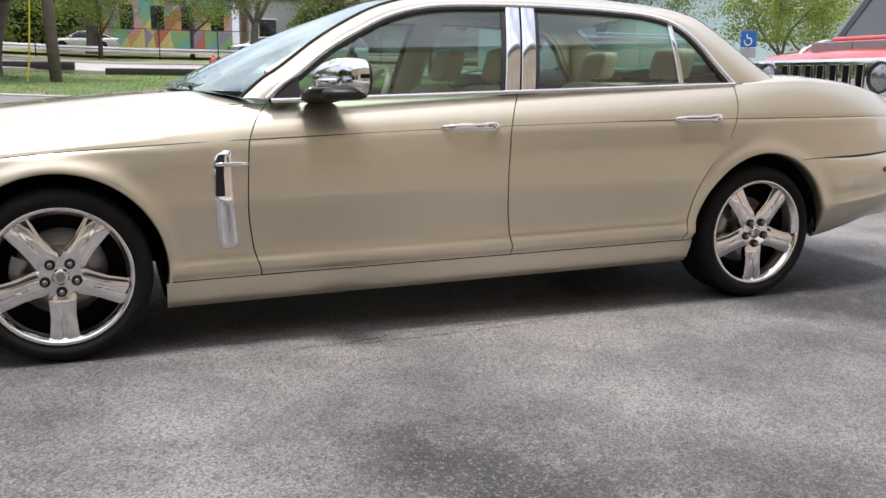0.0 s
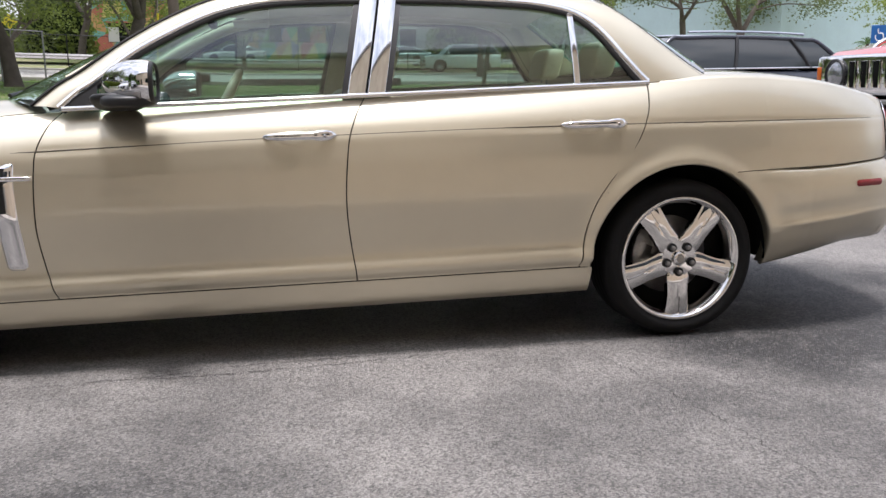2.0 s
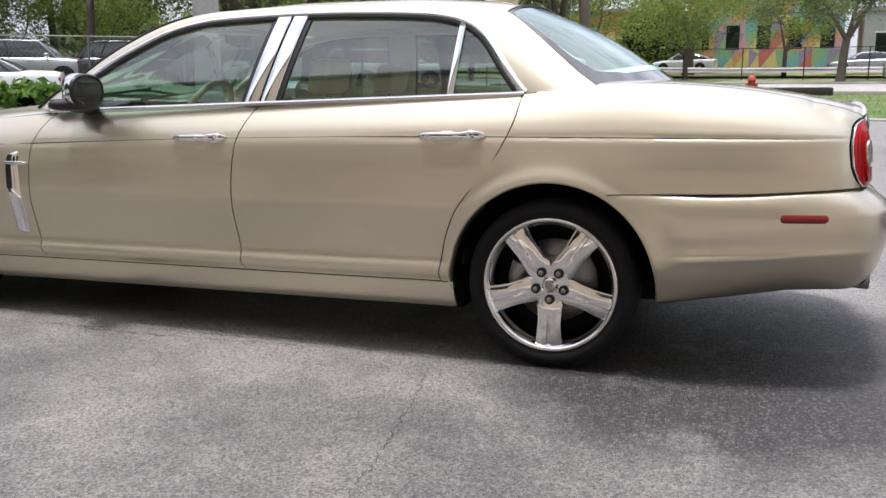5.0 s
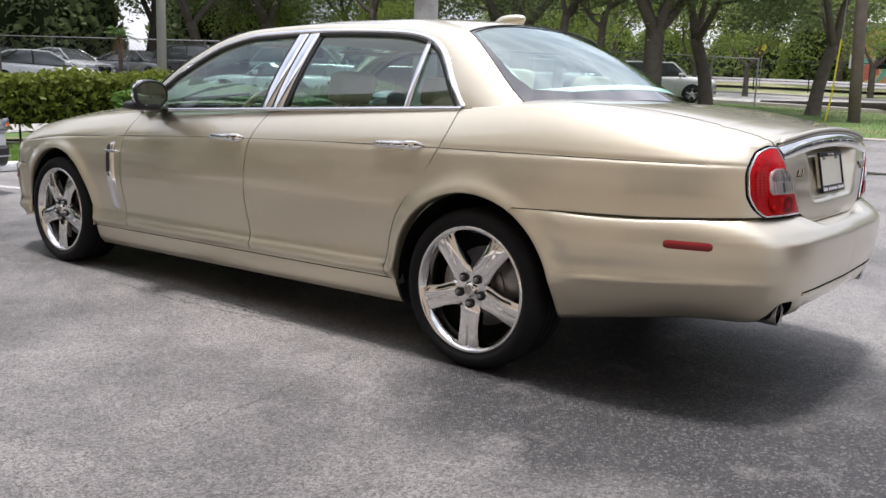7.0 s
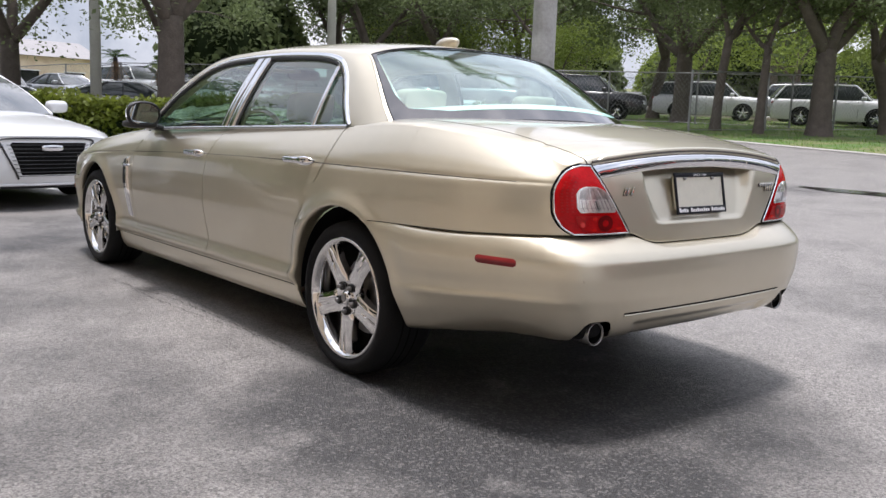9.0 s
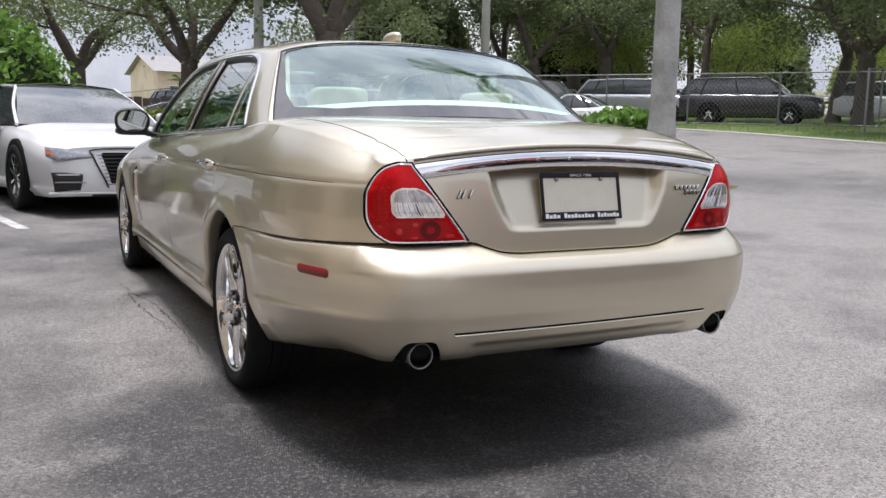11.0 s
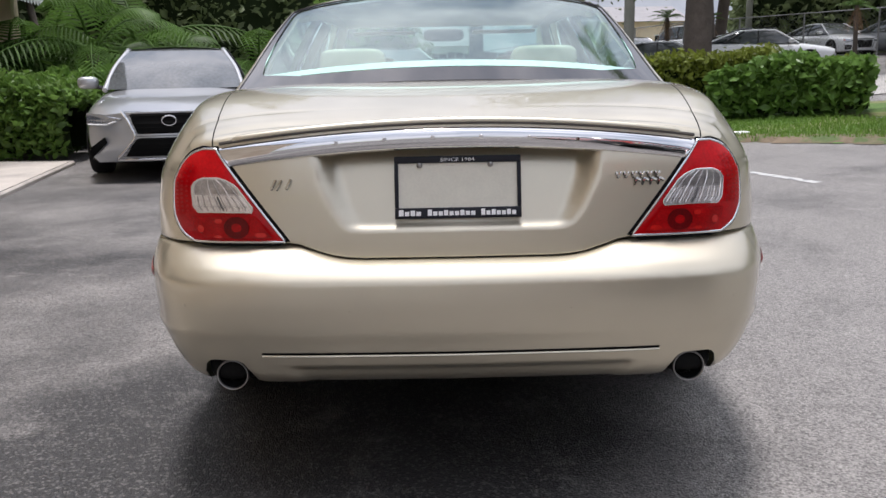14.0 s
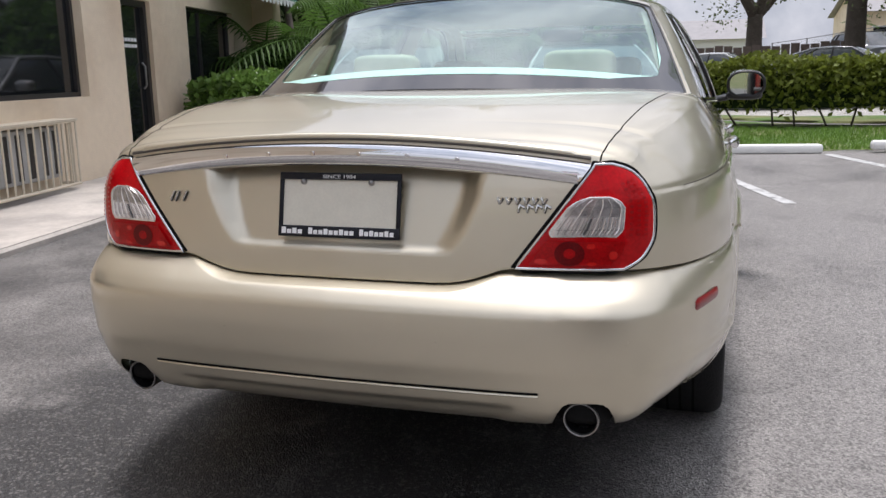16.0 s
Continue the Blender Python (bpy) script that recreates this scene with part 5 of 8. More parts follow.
# number plate holder
tilt = Matrix(((0, -.20, .98, 2.6845), (1, 0, 0, 0), (0, .98, .20, .8500), (0, 0, 0, 1)))
holder = new("plate_holder")
holder.parent = car
holder.matrix_local = tilt
holder["label"] = "dark dealer's number plate frame with a blank pale plate"
W2, H2 = .1585, .078
for nm, lo_, hi_ in (("frame_top", (-W2, H2 - .017, 0), (W2, H2, .008)), ("frame_bottom", (-W2, -H2, 0), (W2, -H2 + .027, .008)), ("frame_left", (-W2, -H2 + .027, 0), (-W2 + .010, H2 - .017, .008)), ("frame_right", (W2 - .010, -H2 + .027, 0), (W2, H2 - .017, .008))):
    box("frame_bar", lo_, hi_, "frame_blue", holder, bevel=.002)
box("plate", (-W2 + .006, -H2 + .02, -.012), (W2 - .006, H2 - .012, .002), "plate", holder, bevel=.001, segs=1)
text_mesh("frame_lettering", "SINCE 1984", .0125, "letter", holder, pose(0, H2 - .0135, .0085), extrude=.0004, width=.085)
# the dealer's name is kept as plain bars, word by word
for x0, x1, n in ((-.150, -.092, 4), (-.078, .044, 9), (.056, .146, 7)):
    for k in range(n):
        a = x0 + (x1 - x0) * k / n
        w = (x1 - x0) / n
        top = (.0225 if k == 0 else .0175 if (k * 7 + n) % 3 else .0205)
        box("name_bar", (a + .0014, -H2 + .0070, .008), (a + w - .0016, -H2 + top, .0086), "letter", holder)
for sx in (-.095, .082):
    v, f = revolve_geo([(0, .006), (.005, .005), (.0075, .0), (.0075, -.004)], 12, "z")
    mesh_ob("plate_screw", [(p[0] + sx, p[1] + H2 - .022, p[2] + .006) for p in v], f, "steel", holder)

# boot badges as plain chrome strokes
def badge(name, yc, zc_, strokes, label):
    b_ = new(name)
    b_.parent = car
    b_["label"] = label
    sg = 1 if yc > 0 else -1
    for (y0, z0), (y1, z1) in strokes:
        a = tail_point(idx_of_y(abs(yc + y0)), zc_ + z0, sg, .0055)
        c = tail_point(idx_of_y(abs(yc + y1)), zc_ + z1, sg, .0055)
        tube("stroke", np.array([a, (a + c) / 2 + np.array([.0015, 0, 0]), c]), .0032, "badge_metal", b_, sides=6)
        # black copy set lower, painting the shaded underside of each stroke
        tube("stroke_side", np.array([a, c]) + np.array([-.0025, 0, -.0028]), .0026, "black", b_, sides=5)


badge("model_badge", -.442, .866, [((-.012, .012), (-.024, -.012)), ((.002, .012), (-.010, -.012)), ((.026, .013), (.014, -.011))], "small slanted chrome badge")
st = []
for k in range(6):
    a = -.050 + k * .0165
    st += [((a, .013), (a + .003, .001)), ((a + .003, .001), (a + .010, .012))]
for k in range(4):
    a = -.008 + k * .0165
    st += [((a, -.002), (a - .003, -.016)), ((a, -.002), (a + .009, -.007))]
badge("trim_badge", .455, .868, [((a[0] * 1.2, a[1] * 1.1), (b_[0] * 1.2, b_[1] * 1.1)) for a, b_ in st], "two-line slanted chrome badge")
# aerial fin
P = superell((1.125, 0, 1.468), (.085, .030, .034), .8, .9, 24, 12)
P[..., 0] += (P[..., 2] - 1.465) * .6
grid_ob("roof_aerial", P, "paint", car, "small fin aerial", close_u=True)

# ---------------------------------------------------------------- the saloon: side trim
for s in (-1, 1):
    # thin dark line along the crease
    x = np.linspace(-2.15, 1.94, 120)
    z = z_crease(x) - .0015
    a = np.stack([x, s * (side(x, z) + .0010), z], 1)
    i = np.array([k for k in range(2, 121) if rear_plan[k, 0] < 2.50])
    px = rear_plan[i, 0]
    b_ = tail_point(i.astype(float), z_crease(px) - .0015, s, .0010)
    r = np.concatenate([np.full(120, .0024), np.linspace(.0024, .0008, len(i))])
    tube("coach_line", np.concatenate([a, b_]), r, "crease_mark", car, sides=6)
    # door handles
    for door, x0, x1, z0 in (("front", -.092, .177, .8585), ("rear", 1.055, 1.326, .8865)):
        t = np.linspace(0, 1, 26)
        xx = x0 + (x1 - x0) * t
        zz = z0 + .004 * (t - .5)
        yb = side(xx, zz)
        bow = np.interp(t, [0, .06, .18, .5, .75, .92, 1], [.004, .014, .024, .029, .027, .018, .004])
        rz = np.interp(t, [0, .05, .2, .5, .68, .74, .85, .95, 1], [.004, .0115, .0150, .0150, .0155, .0205, .0215, .0160, .005])
        ry = np.interp(t, [0, .06, .2, .7, .8, 1], [.003, .008, .009, .009, .012, .004])
        P = []
        for k in range(26):
            P.append([(xx[k], s * (yb[k] + bow[k] + ry[k] * math.cos(q)), zz[k] + rz[k] * math.sin(q)) for q in np.linspace(0, 2 * math.pi, 14, endpoint=False)])
        h = grid_ob("door_handle", np.array(P), "chrome", car, "chrome pull handle", close_v=True)
        # dished cup behind the grip
        P = []
        xm = x0 + .42 * (x1 - x0)
        for rr in (0, .3, .6, .85, 1):
            P.append([(xm + .062 * rr * math.cos(q), s * (float(side(xm + .062 * rr * math.cos(q), z0 - .010 + .030 * rr * math.sin(q))) + (.0012 if rr < 1 else -.001)), z0 - .010 + .030 * rr * math.sin(q)) for q in np.linspace(0, 2 * math.pi, 30, endpoint=False)])
        grid_ob("handle_cup", np.array(P), "paint", car, close_v=True)
        # flat dark strip on the door skin, painted as shade behind the grip
        xp = np.linspace(x0 + .035, x0 + .66 * (x1 - x0), 12)
        P = [np.stack([xp, s * (side(xp, z0 + dz) + .0035), np.full(12, z0 + dz)], 1) for dz in (-.010, 0, .010)]
        grid_ob("grip_pocket", np.array(P), "rimshade", h)
        v, f = revolve_geo([(0, .001), (.0055, .001), (.0065, -.002)], 14, "y")
        xk = x0 + .84 * (x1 - x0)
        mesh_ob("lock_cap", [(p[0] + xk, s * (float(side(xk, z0)) + .034 + p[1]), p[2] + z0) for p in v], f, "steel", h)
    # wing vent
    def vent_pt(x, z, o):
        return np.stack([x, s * (side(x, z) + o), z], -1)
    vz = np.linspace(.393, .778, 30)
    xl_ = np.interp(vz, [.393, .402, .50, .60, .70, .755, .772, .778], [-1.000, -1.012, -1.022, -1.027, -1.027, -1.020, -1.005, -.985])
    xr_ = np.interp(vz, [.393, .402, .50, .60, .70, .760, .778], [-.945, -.936, -.944, -.953, -.957, -.955, -.955])
    P = []
    for u in np.linspace(0, 1, 9):
        o = .004 + .010 * math.sin(math.pi * u) ** .7 * np.ones_like(vz)
        o[0] = o[-1] = 0
        if u in (0, 1):
            o[:] = -.002
        P.append(vent_pt(xl_ * (1 - u) + xr_ * u, vz, o))
    vent = grid_ob("wing_vent", np.array(P), "chrome", car, "tall chrome vent on the front wing")
    sel = vz[(vz > .60) & (vz < .765)]
    P = [vent_pt(np.interp(sel, vz, xl_) * (1 - u) + np.interp(sel, vz, xr_) * u, sel, .0148 - .002 * abs(u - .35)) for u in (.12, .25, .40, .55)]
    grid_ob("vent_mouth", np.array(P), "black", vent)
    P = superell((-.957, s * (float(side(-.957, .727)) + .016), .727), (.064, .010, .0085), .5, .5, 20, 10)
    grid_ob("vent_blade", P, "chrome", vent, "chrome cross blade", close_u=True)
    # door mirror: housing lofted from the upright glass to the rounded nose
    mc = np.array([-.528, s * .968, 1.056])
    q = np.linspace(0, 2 * math.pi, 36, endpoint=False)
    sq = lambda v, e: np.sign(v) * np.abs(v) ** e

    def mirror_ring(dx, yo, yi, h, dz=0.0):
        cy, hy = (yo + yi) / 2, (yo - yi) / 2
        return np.stack([np.full(36, mc[0] + dx), mc[1] + s * (cy + hy * sq(np.cos(q), .82)), mc[2] + dz + h * sq(np.sin(q), .82)], 1)

    st_ = [(.062, .092, -.082, .060), (.080, .092, -.082, .062), (.085, .096, -.086, .064), (.081, .103, -.092, .069), (.070, .106, -.095, .0735), (.042, .102, -.096, .0775), (.000, .074, -.095, .0765), (-.038, .034, -.094, .069), (-.072, -.012, -.090, .054), (-.096, -.048, -.082, .034), (-.106, -.066, -.078, .013)]
    R_ = [mirror_ring(*k) for k in st_]
    mir = grid_ob("door_mirror", np.array(R_[:5]), "black", car, "door mirror with a chrome cap", close_v=True)
    grid_ob("mirror_cap", np.array(R_[4:]), "chrome", mir, "polished chrome cap", close_v=True)
    mesh_ob("mirror_back", list(R_[0]), [tuple(range(36))], "black", mir)
    grid_ob("mirror_base", superell((mc[0] - .010, mc[1] - s * .002, mc[2] - .062), (.093, .096, .024), .6, .75, 24, 12), "black", mir, "black lower housing", close_u=True)
    G_ = [mirror_ring(.079, .005 + .087 * k, .005 - .087 * k, .062 * k) for k in (.02, .5, .97)]
    grid_ob("mirror_glass", np.array(G_), "mirrorglass", mir, close_v=True)
    P = [[mirror_ring(dx, yo + .003, yi, h)[int(k)] for k in (31, 32, 33, 34)] for dx, yo, yi, h in st_[5:10]]
    grid_ob("turn_lens", np.array(P), "clear", mir, "clear turn signal lens")
    P = superell((-.590, s * .893, .985), (.085, .105, .018), .6, .6, 24, 12)
    P[..., 2] += (np.abs(P[..., 1]) - .88) * .22
    grid_ob("mirror_arm", P, "black", mir, close_u=True)

# ---------------------------------------------------------------- the saloon: interior and underside
box("underbody", (-1.22, -.74, .165), (1.20, .74, .36), "under", car, bevel=.03)
box("floor_pan", (-1.15, -.76, .36), (1.20, .76, .42), "carpet", car)
box("axle_tunnel", (1.20, -.56, .22), (1.97, .56, .60), "under", car, bevel=.03)
box("boot_floor", (1.97, -.56, .375), (2.38, .56, .60), "under", car)
# unseen silencers, added to keep skylight off the ground under the tail
for s in (-1, 1):
    grid_ob("silencer", superell((2.22, s * .46, .365), (.22, .13, .055), .6, .5, 24, 12), "under", car, "dark exhaust silencer added out of sight under the tail", close_u=True)
box("engine_bay", (-2.25, -.60, .36), (-1.12, .60, .78), "under", car)


def seat(x, y, w, back, head, name):
    st_ = new(name)
    st_.parent = car
    grid_ob("cushion", superell((x - .25, y, .55), (.27, w, .10), .5, .5), "cream", st_, close_u=True)
    P = superell((0, 0, 0), (.085, w * .96, back), .5, .45)
    P[..., 0] += P[..., 2] * .34
    P += np.array([x, y, .58 + back])
    grid_ob("backrest", P, "cream", st_, close_u=True)
    P = superell((x + .155, y, head), (.055, .126, .080), .38, .32)
    P[..., 0] += (P[..., 2] - head) * .25
    grid_ob("headrest", P, "cream", st_, close_u=True)
    for dy in (-.045, .045):
        tube("headrest_post", np.array([(x + .13, y + dy, .92), (x + .15, y + dy, head - .05)]), .006, "steel", st_, sides=6)


for y in (-.37, .37):
    seat(.26, y, .255, .225, 1.125, "front_seat")
    seat(1.235, y, .25, .235, 1.145, "rear_seat")
grid_ob("rear_bench", superell((1.30, 0, .80), (.09, .56, .22), .4, .3), "cream", car, close_u=True)
grid_ob("parcel_shelf", np.array([[(1.44, y, 1.035), (1.60, y, 1.048), (1.86 + .06 * (1 - (y / .7) ** 2), y * .98, 1.052)] for y in np.linspace(-.70, .70, 16)]), "cream", car, "cream parcel shelf under the rear window")
grid_ob("parcel_shelf_front", np.array([[(1.44, y, 1.035), (1.43, y, .90)] for y in np.linspace(-.70, .70, 4)]), "cream", car)
P = superell((-.72, 0, .83), (.26, .72, .135), .45, .3)
grid_ob("dashboard", P, "dash", car, "dark dashboard top over cream and walnut", close_u=True)
grid_ob("dash_fascia", superell((-.48, 0, .84), (.05, .70, .055), .5, .3), "walnut", car, close_u=True)
grid_ob("centre_console", superell((-.1, 0, .58), (.42, .10, .12), .4, .4), "cream", car, close_u=True)
q = np.linspace(0, 2 * math.pi, 40, endpoint=False)
rim_ = np.stack([-.27 + .10 * np.sin(q) * .9, -.37 + .185 * np.cos(q), .925 + .175 * np.sin(q)], 1)
wheel_ = tube("steering_wheel", rim_, .0155, "cream", car, closed=True)
grid_ob("steering_boss", superell((-.29, -.37, .915), (.035, .075, .065), .6, .6), "cream", wheel_, close_u=True)
for a in (0, math.pi, -math.pi / 2):
    tube("spoke", np.array([(-.285, -.37, .915), (-.27 + .09 * math.sin(a), -.37 + .18 * math.cos(a), .925 + .17 * math.sin(a))]), .012, "cream", wheel_, sides=6)
grid_ob("rear_view_mirror", superell((-.30, 0, 1.335), (.018, .115, .035), .5, .5), "black", car, close_u=True)
for s in (-1, 1):
    for nm, x0, x1 in (("door_lining", -.80, .20), ("door_lining", .26, 1.12)):
        box(nm, (x0, s * .755 - .02, .45), (x1, s * .755 + .02, .955), "cream", car, bevel=.015)
        box("armrest", (x0 + .25, s * .70 - .04, .70), (x1 - .15, s * .70 + .04, .745), "cream", car, bevel=.015)
    # inner pillars and rear quarter lining
    P = []
    for z in np.linspace(.95, 1.37, 8):
        xb = .300 + (z - 1.0) * .20
        P.append([(xb - .07, s * (float(green(xb, z)) - .03), z), (xb - .04, s * (float(green(xb, z)) - .06), z), (xb + .06, s * (float(green(xb, z)) - .06), z), (xb + .09, s * (float(green(xb, z)) - .03), z)])
    grid_ob("pillar_lining", np.array(P), "cream", car)
    P = []
    for k in np.linspace(0, 1, 10):
        z = 1.03 + .33 * k
        x0 = 1.40 - .14 * k ** 2
        P.append([(x0 + .03, s * (float(green(x0, z)) - .035), z), (x0 + .16 * (1 - k) + .05, s * (float(green(x0, z)) - .055), z), (1.80 - .47 * k, s * (.735 - .135 * k - .03), z + .02 * (1 - k))])
    grid_ob("quarter_lining", np.array(P), "cream", car)
    # lining inside the roof rail and windscreen pillar
    pl = crom([(-.78, .715, 1.06), (-.46, .630, 1.245), (-.12, .560, 1.368), (.4, .548, 1.392), (.94, .555, 1.385), (1.25, .575, 1.358)], 40)
    tube("rail_lining", pl * np.array([1, s, 1]), .026, "cream", car, sides=8)
    box("sun_visor", (-.22, s * .33 - .17, 1.335), (-.05, s * .33 + .17, 1.350), "cream", car, bevel=.006)
# wiper
for y0 in (-.45, .15):
    tube("wiper", np.array([(-1.06, y0, 1.012), (-1.00, y0 + .25, 1.045), (-.93, y0 + .52, 1.075)]), .008, "black", car, sides=6)
grid_ob("cowl", np.array([[(-.90 - .23 * (1 - (y / .78) ** 2), y, 1.0), (-.85 - .18 * (1 - (y / .78) ** 2), y, .975)] for y in np.linspace(-.78, .78, 24)]), "black", car)

# ---------------------------------------------------------------- surfaces round the car park
sheet("lawn_west", ((-8.4, -3.6), (-7.15, 3.6), (-9.5, 5.0), (-16, -4.0)), 30, 20, .05, "lawn", "mown green lawn behind the parking bays", "lawn", edge=.12)
sheet("lawn_island", ((-7.15, 3.5), (-3.9, 7.3), (-5.7, 8.45), (-11.5, 4.0)), 30, 20, .05, "lawn", "mown green lawn round the palm trunk", "lawn", edge=.12)
sheet("lawn_back", ((-11.0, 3.9), (-7.3, 8.6), (-9.4, 11.5), (-15.8, -3.0)), 20, 20, .045, "lawn", "mown lawn behind the hedges", "lawn", edge=.12)
sheet("lawn_north", ((-24, 19.0), (14, 15.6), (14, 30.5), (-34, 33)), 50, 20, .04, "lawn", "patchy green verge under the trees", "lawn", edge=.15)
sheet("soil_edge", ((-7.0, 3.6), (-3.75, 7.2), (-4.25, 7.75), (-7.6, 3.9)), 40, 6, .062, "soil", "ragged bare soil along the lawn's edge", "soil", edge=.10)
sheet("road", ((-60, 36), (40, 30.5), (40, 41.5), (-60, 47)), 60, 10, .03, "asphalt2", "pale grey road beyond the verge", "road")
sheet("road_west", ((-14.5, -14), (-12.0, 14), (-17, 16), (-20, -14)), 20, 10, .02, "asphalt2", "pale lane behind the hedge", "road")
sheet("verge_far", ((-60, 47), (40, 41.5), (40, 48), (-60, 53)), 60, 8, .04, "dirt", "dry verge beside the railway", "verge")


def kerb_line(name, a, b_, label, w=.15, h=.13, n=30, mat="kerb"):
    t = np.linspace(0, 1, n)[:, None]
    P = np.array(a) * (1 - t) + np.array(b_) * t
    d = (np.array(b_) - np.array(a)) / np.linalg.norm(np.array(b_) - np.array(a))
    nn = np.array([-d[1], d[0]])
    rings = []
    for off, z in ((-w / 2, -.05), (-w / 2, h - .02), (-w / 2 + .02, h), (w / 2 - .02, h), (w / 2, h - .02), (w / 2, -.05)):
        q = P + nn * off
        rings.append(np.concatenate([q, (lift(q[:, 0], q[:, 1]) + z)[:, None]], 1))
    return tagged(grid_ob(name, np.array(rings), mat, smooth=False), label, "kerb", kind="structure")


kerb_line("kerb_road_near", (-60, 35.9), (40, 30.4), "concrete kerb on the near side of the road")
kerb_line("kerb_road_far", (-60, 47.1), (40, 41.6), "pale concrete kerb on the far side of the road", w=.3)
kerb_line("kerb_verge", (-24, 18.9), (14, 15.5), "low worn kerb along the verge", h=.05)
sheet("walkway", ((-6.25, -4.72), (9.0, -2.25), (9.4, -4.4), (-6.4, -7.2)), 40, 8, .055, "concrete", "pale concrete walkway along the building", "walkway")
kerb_line("walkway_edge", (-6.25, -4.70), (9.0, -2.23), "worn edge of the concrete walkway", w=.05, h=.055, mat="concrete")


def stripe(x0, y0, x1, y1, w=.11):
    d = np.array([x1 - x0, y1 - y0])
    d /= np.linalg.norm(d)
    nn = np.array([-d[1], d[0]]) * w / 2
    a, b_ = np.array([x0, y0]), np.array([x1, y1])
    sheet("bay_line", (a - nn, b_ - nn, b_ + nn, a + nn), 20, 2, .004, "white_line", "worn white parking bay line", "line")


stripe(-9.0, -2.55, -3.9, -1.50)
stripe(-7.2, .10, -3.1, 1.42)
stripe(-7.0, 2.08, -3.0, 3.42)
for cy, cx in ((1.15, -7.02), (3.46, -7.22)):
    ob = part("wheel_stop", box_bm((-.075, -.90, 0), (.075, .90, .115), .035, 2), "stop", None, smooth=True)
    ob.matrix_world = pose(cx, cy, float(lift(cx, cy)), 0, 0, 10)
    tagged(ob, "white painted concrete wheel stop on the asphalt", "wheel stop", group="wheel stops of the bays")

# ragged joint in the asphalt beside the saloon, and fine cracks
def crack(pts, w, seed):
    rnd = np.random.RandomState(seed)
    P = crom(np.array(pts, float), 70)
    P = P + rnd.normal(size=P.shape) * .007
    hw = w * rnd.uniform(.15, 1.0, 70)[:, None] * np.sin(np.linspace(.05, math.pi - .05, 70))[:, None] ** .5
    T = np.gradient(P, axis=0)
    T /= np.linalg.norm(T, axis=1)[:, None]
    N_ = np.stack([-T[:, 1], T[:, 0]], 1)
    A, B_ = P - N_ * hw, P + N_ * hw
    tagged(grid_ob("crack", np.stack([np.c_[A, lift(A[:, 0], A[:, 1]) + .003], np.c_[B_, lift(B_[:, 0], B_[:, 1]) + .003]]), "crack", smooth=False), "dark ragged crack in the asphalt", "crack", group="cracks in the car park", kind="structure")


crack([(-1.0, -1.02), (-.5, -.99), (-.2, -.93), (.7, -.90), (1.15, -.92)], .003, 1)
crack([(1.13, -.94), (1.22, -1.35), (1.28, -1.72), (1.35, -2.29)], .0018, 2)
crack([(-.8, -1.0), (-.3, -1.02), (.3, -.97), (.7, -.93)], .0035, 5)
crack([(2.9, 2.2), (4.0, 2.7), (5.2, 2.6), (6.4, 3.1)], .006, 3)

# puddle
t = np.linspace(0, 2 * math.pi, 40, endpoint=False)
for nm, px, py, ra, rb, mt, lb in (("puddle", -.5, 9.5, 1.6, .28, "puddle", "shallow puddle on the asphalt"),):
    P = [[(px + rr * ra * math.cos(a) * (1 + .15 * math.sin(3 * a)), py + rr * rb * math.sin(a) * (1 + .2 * math.cos(2 * a)), float(lift(px, py + rr * rb * math.sin(a))) + .012) for a in t] for rr in (.02, .5, 1)]
    tagged(grid_ob(nm, np.array(P), mt, close_v=True), lb, "puddle")

# ---------------------------------------------------------------- foliage
rng = np.random.RandomState(7)


def leaf_geo(C, size, rnd, flat=0.0, long=1.6, up=None):
    """One small folded leaf at each point of C."""
    n = len(C)
    u = rnd.normal(size=(n, 3))
    u[:, 2] *= (1 - flat)
    u /= np.linalg.norm(u, axis=1)[:, None]
    w = rnd.normal(size=(n, 3))
    v = np.cross(u, w)
    v /= np.linalg.norm(v, axis=1)[:, None] + 1e-9
    s = size * rnd.uniform(.6, 1.3, n)[:, None]
    nrm = np.cross(u, v)
    A = C - u * s * long * .5
    B_ = C + v * s * .45 + nrm * s * .12
    D_ = C + u * s * long * .5
    E_ = C - v * s * .45 + nrm * s * .12
    V = np.stack([A, B_, D_, E_], 1).reshape(-1, 3)
    k = np.arange(n)[:, None] * 4
    F = np.concatenate([k + np.array([[0, 1, 2]]), k + np.array([[0, 2, 3]])], 0)
    return V, F


def raw_mesh(name, V, F, mat, parent=None, label="", smooth=False):
    me = bpy.data.meshes.new(name)
    V, F = np.asarray(V, np.float32), np.asarray(F, np.int32)
    me.vertices.add(len(V))
    me.vertices.foreach_set("co", V.ravel())
    k = F.shape[1]
    me.loops.add(F.size)
    me.loops.foreach_set("vertex_index", F.ravel())
    me.polygons.add(len(F))
    me.polygons.foreach_set("loop_start", np.arange(0, F.size, k, dtype=np.int32))
    me.polygons.foreach_set("loop_total", np.full(len(F), k, np.int32))
    me.update(calc_edges=True)
    me.materials.append(M[mat])
    ob = new(name, me)
    if parent:
        ob.parent = parent
    if label:
        ob["label"] = label
    return ob


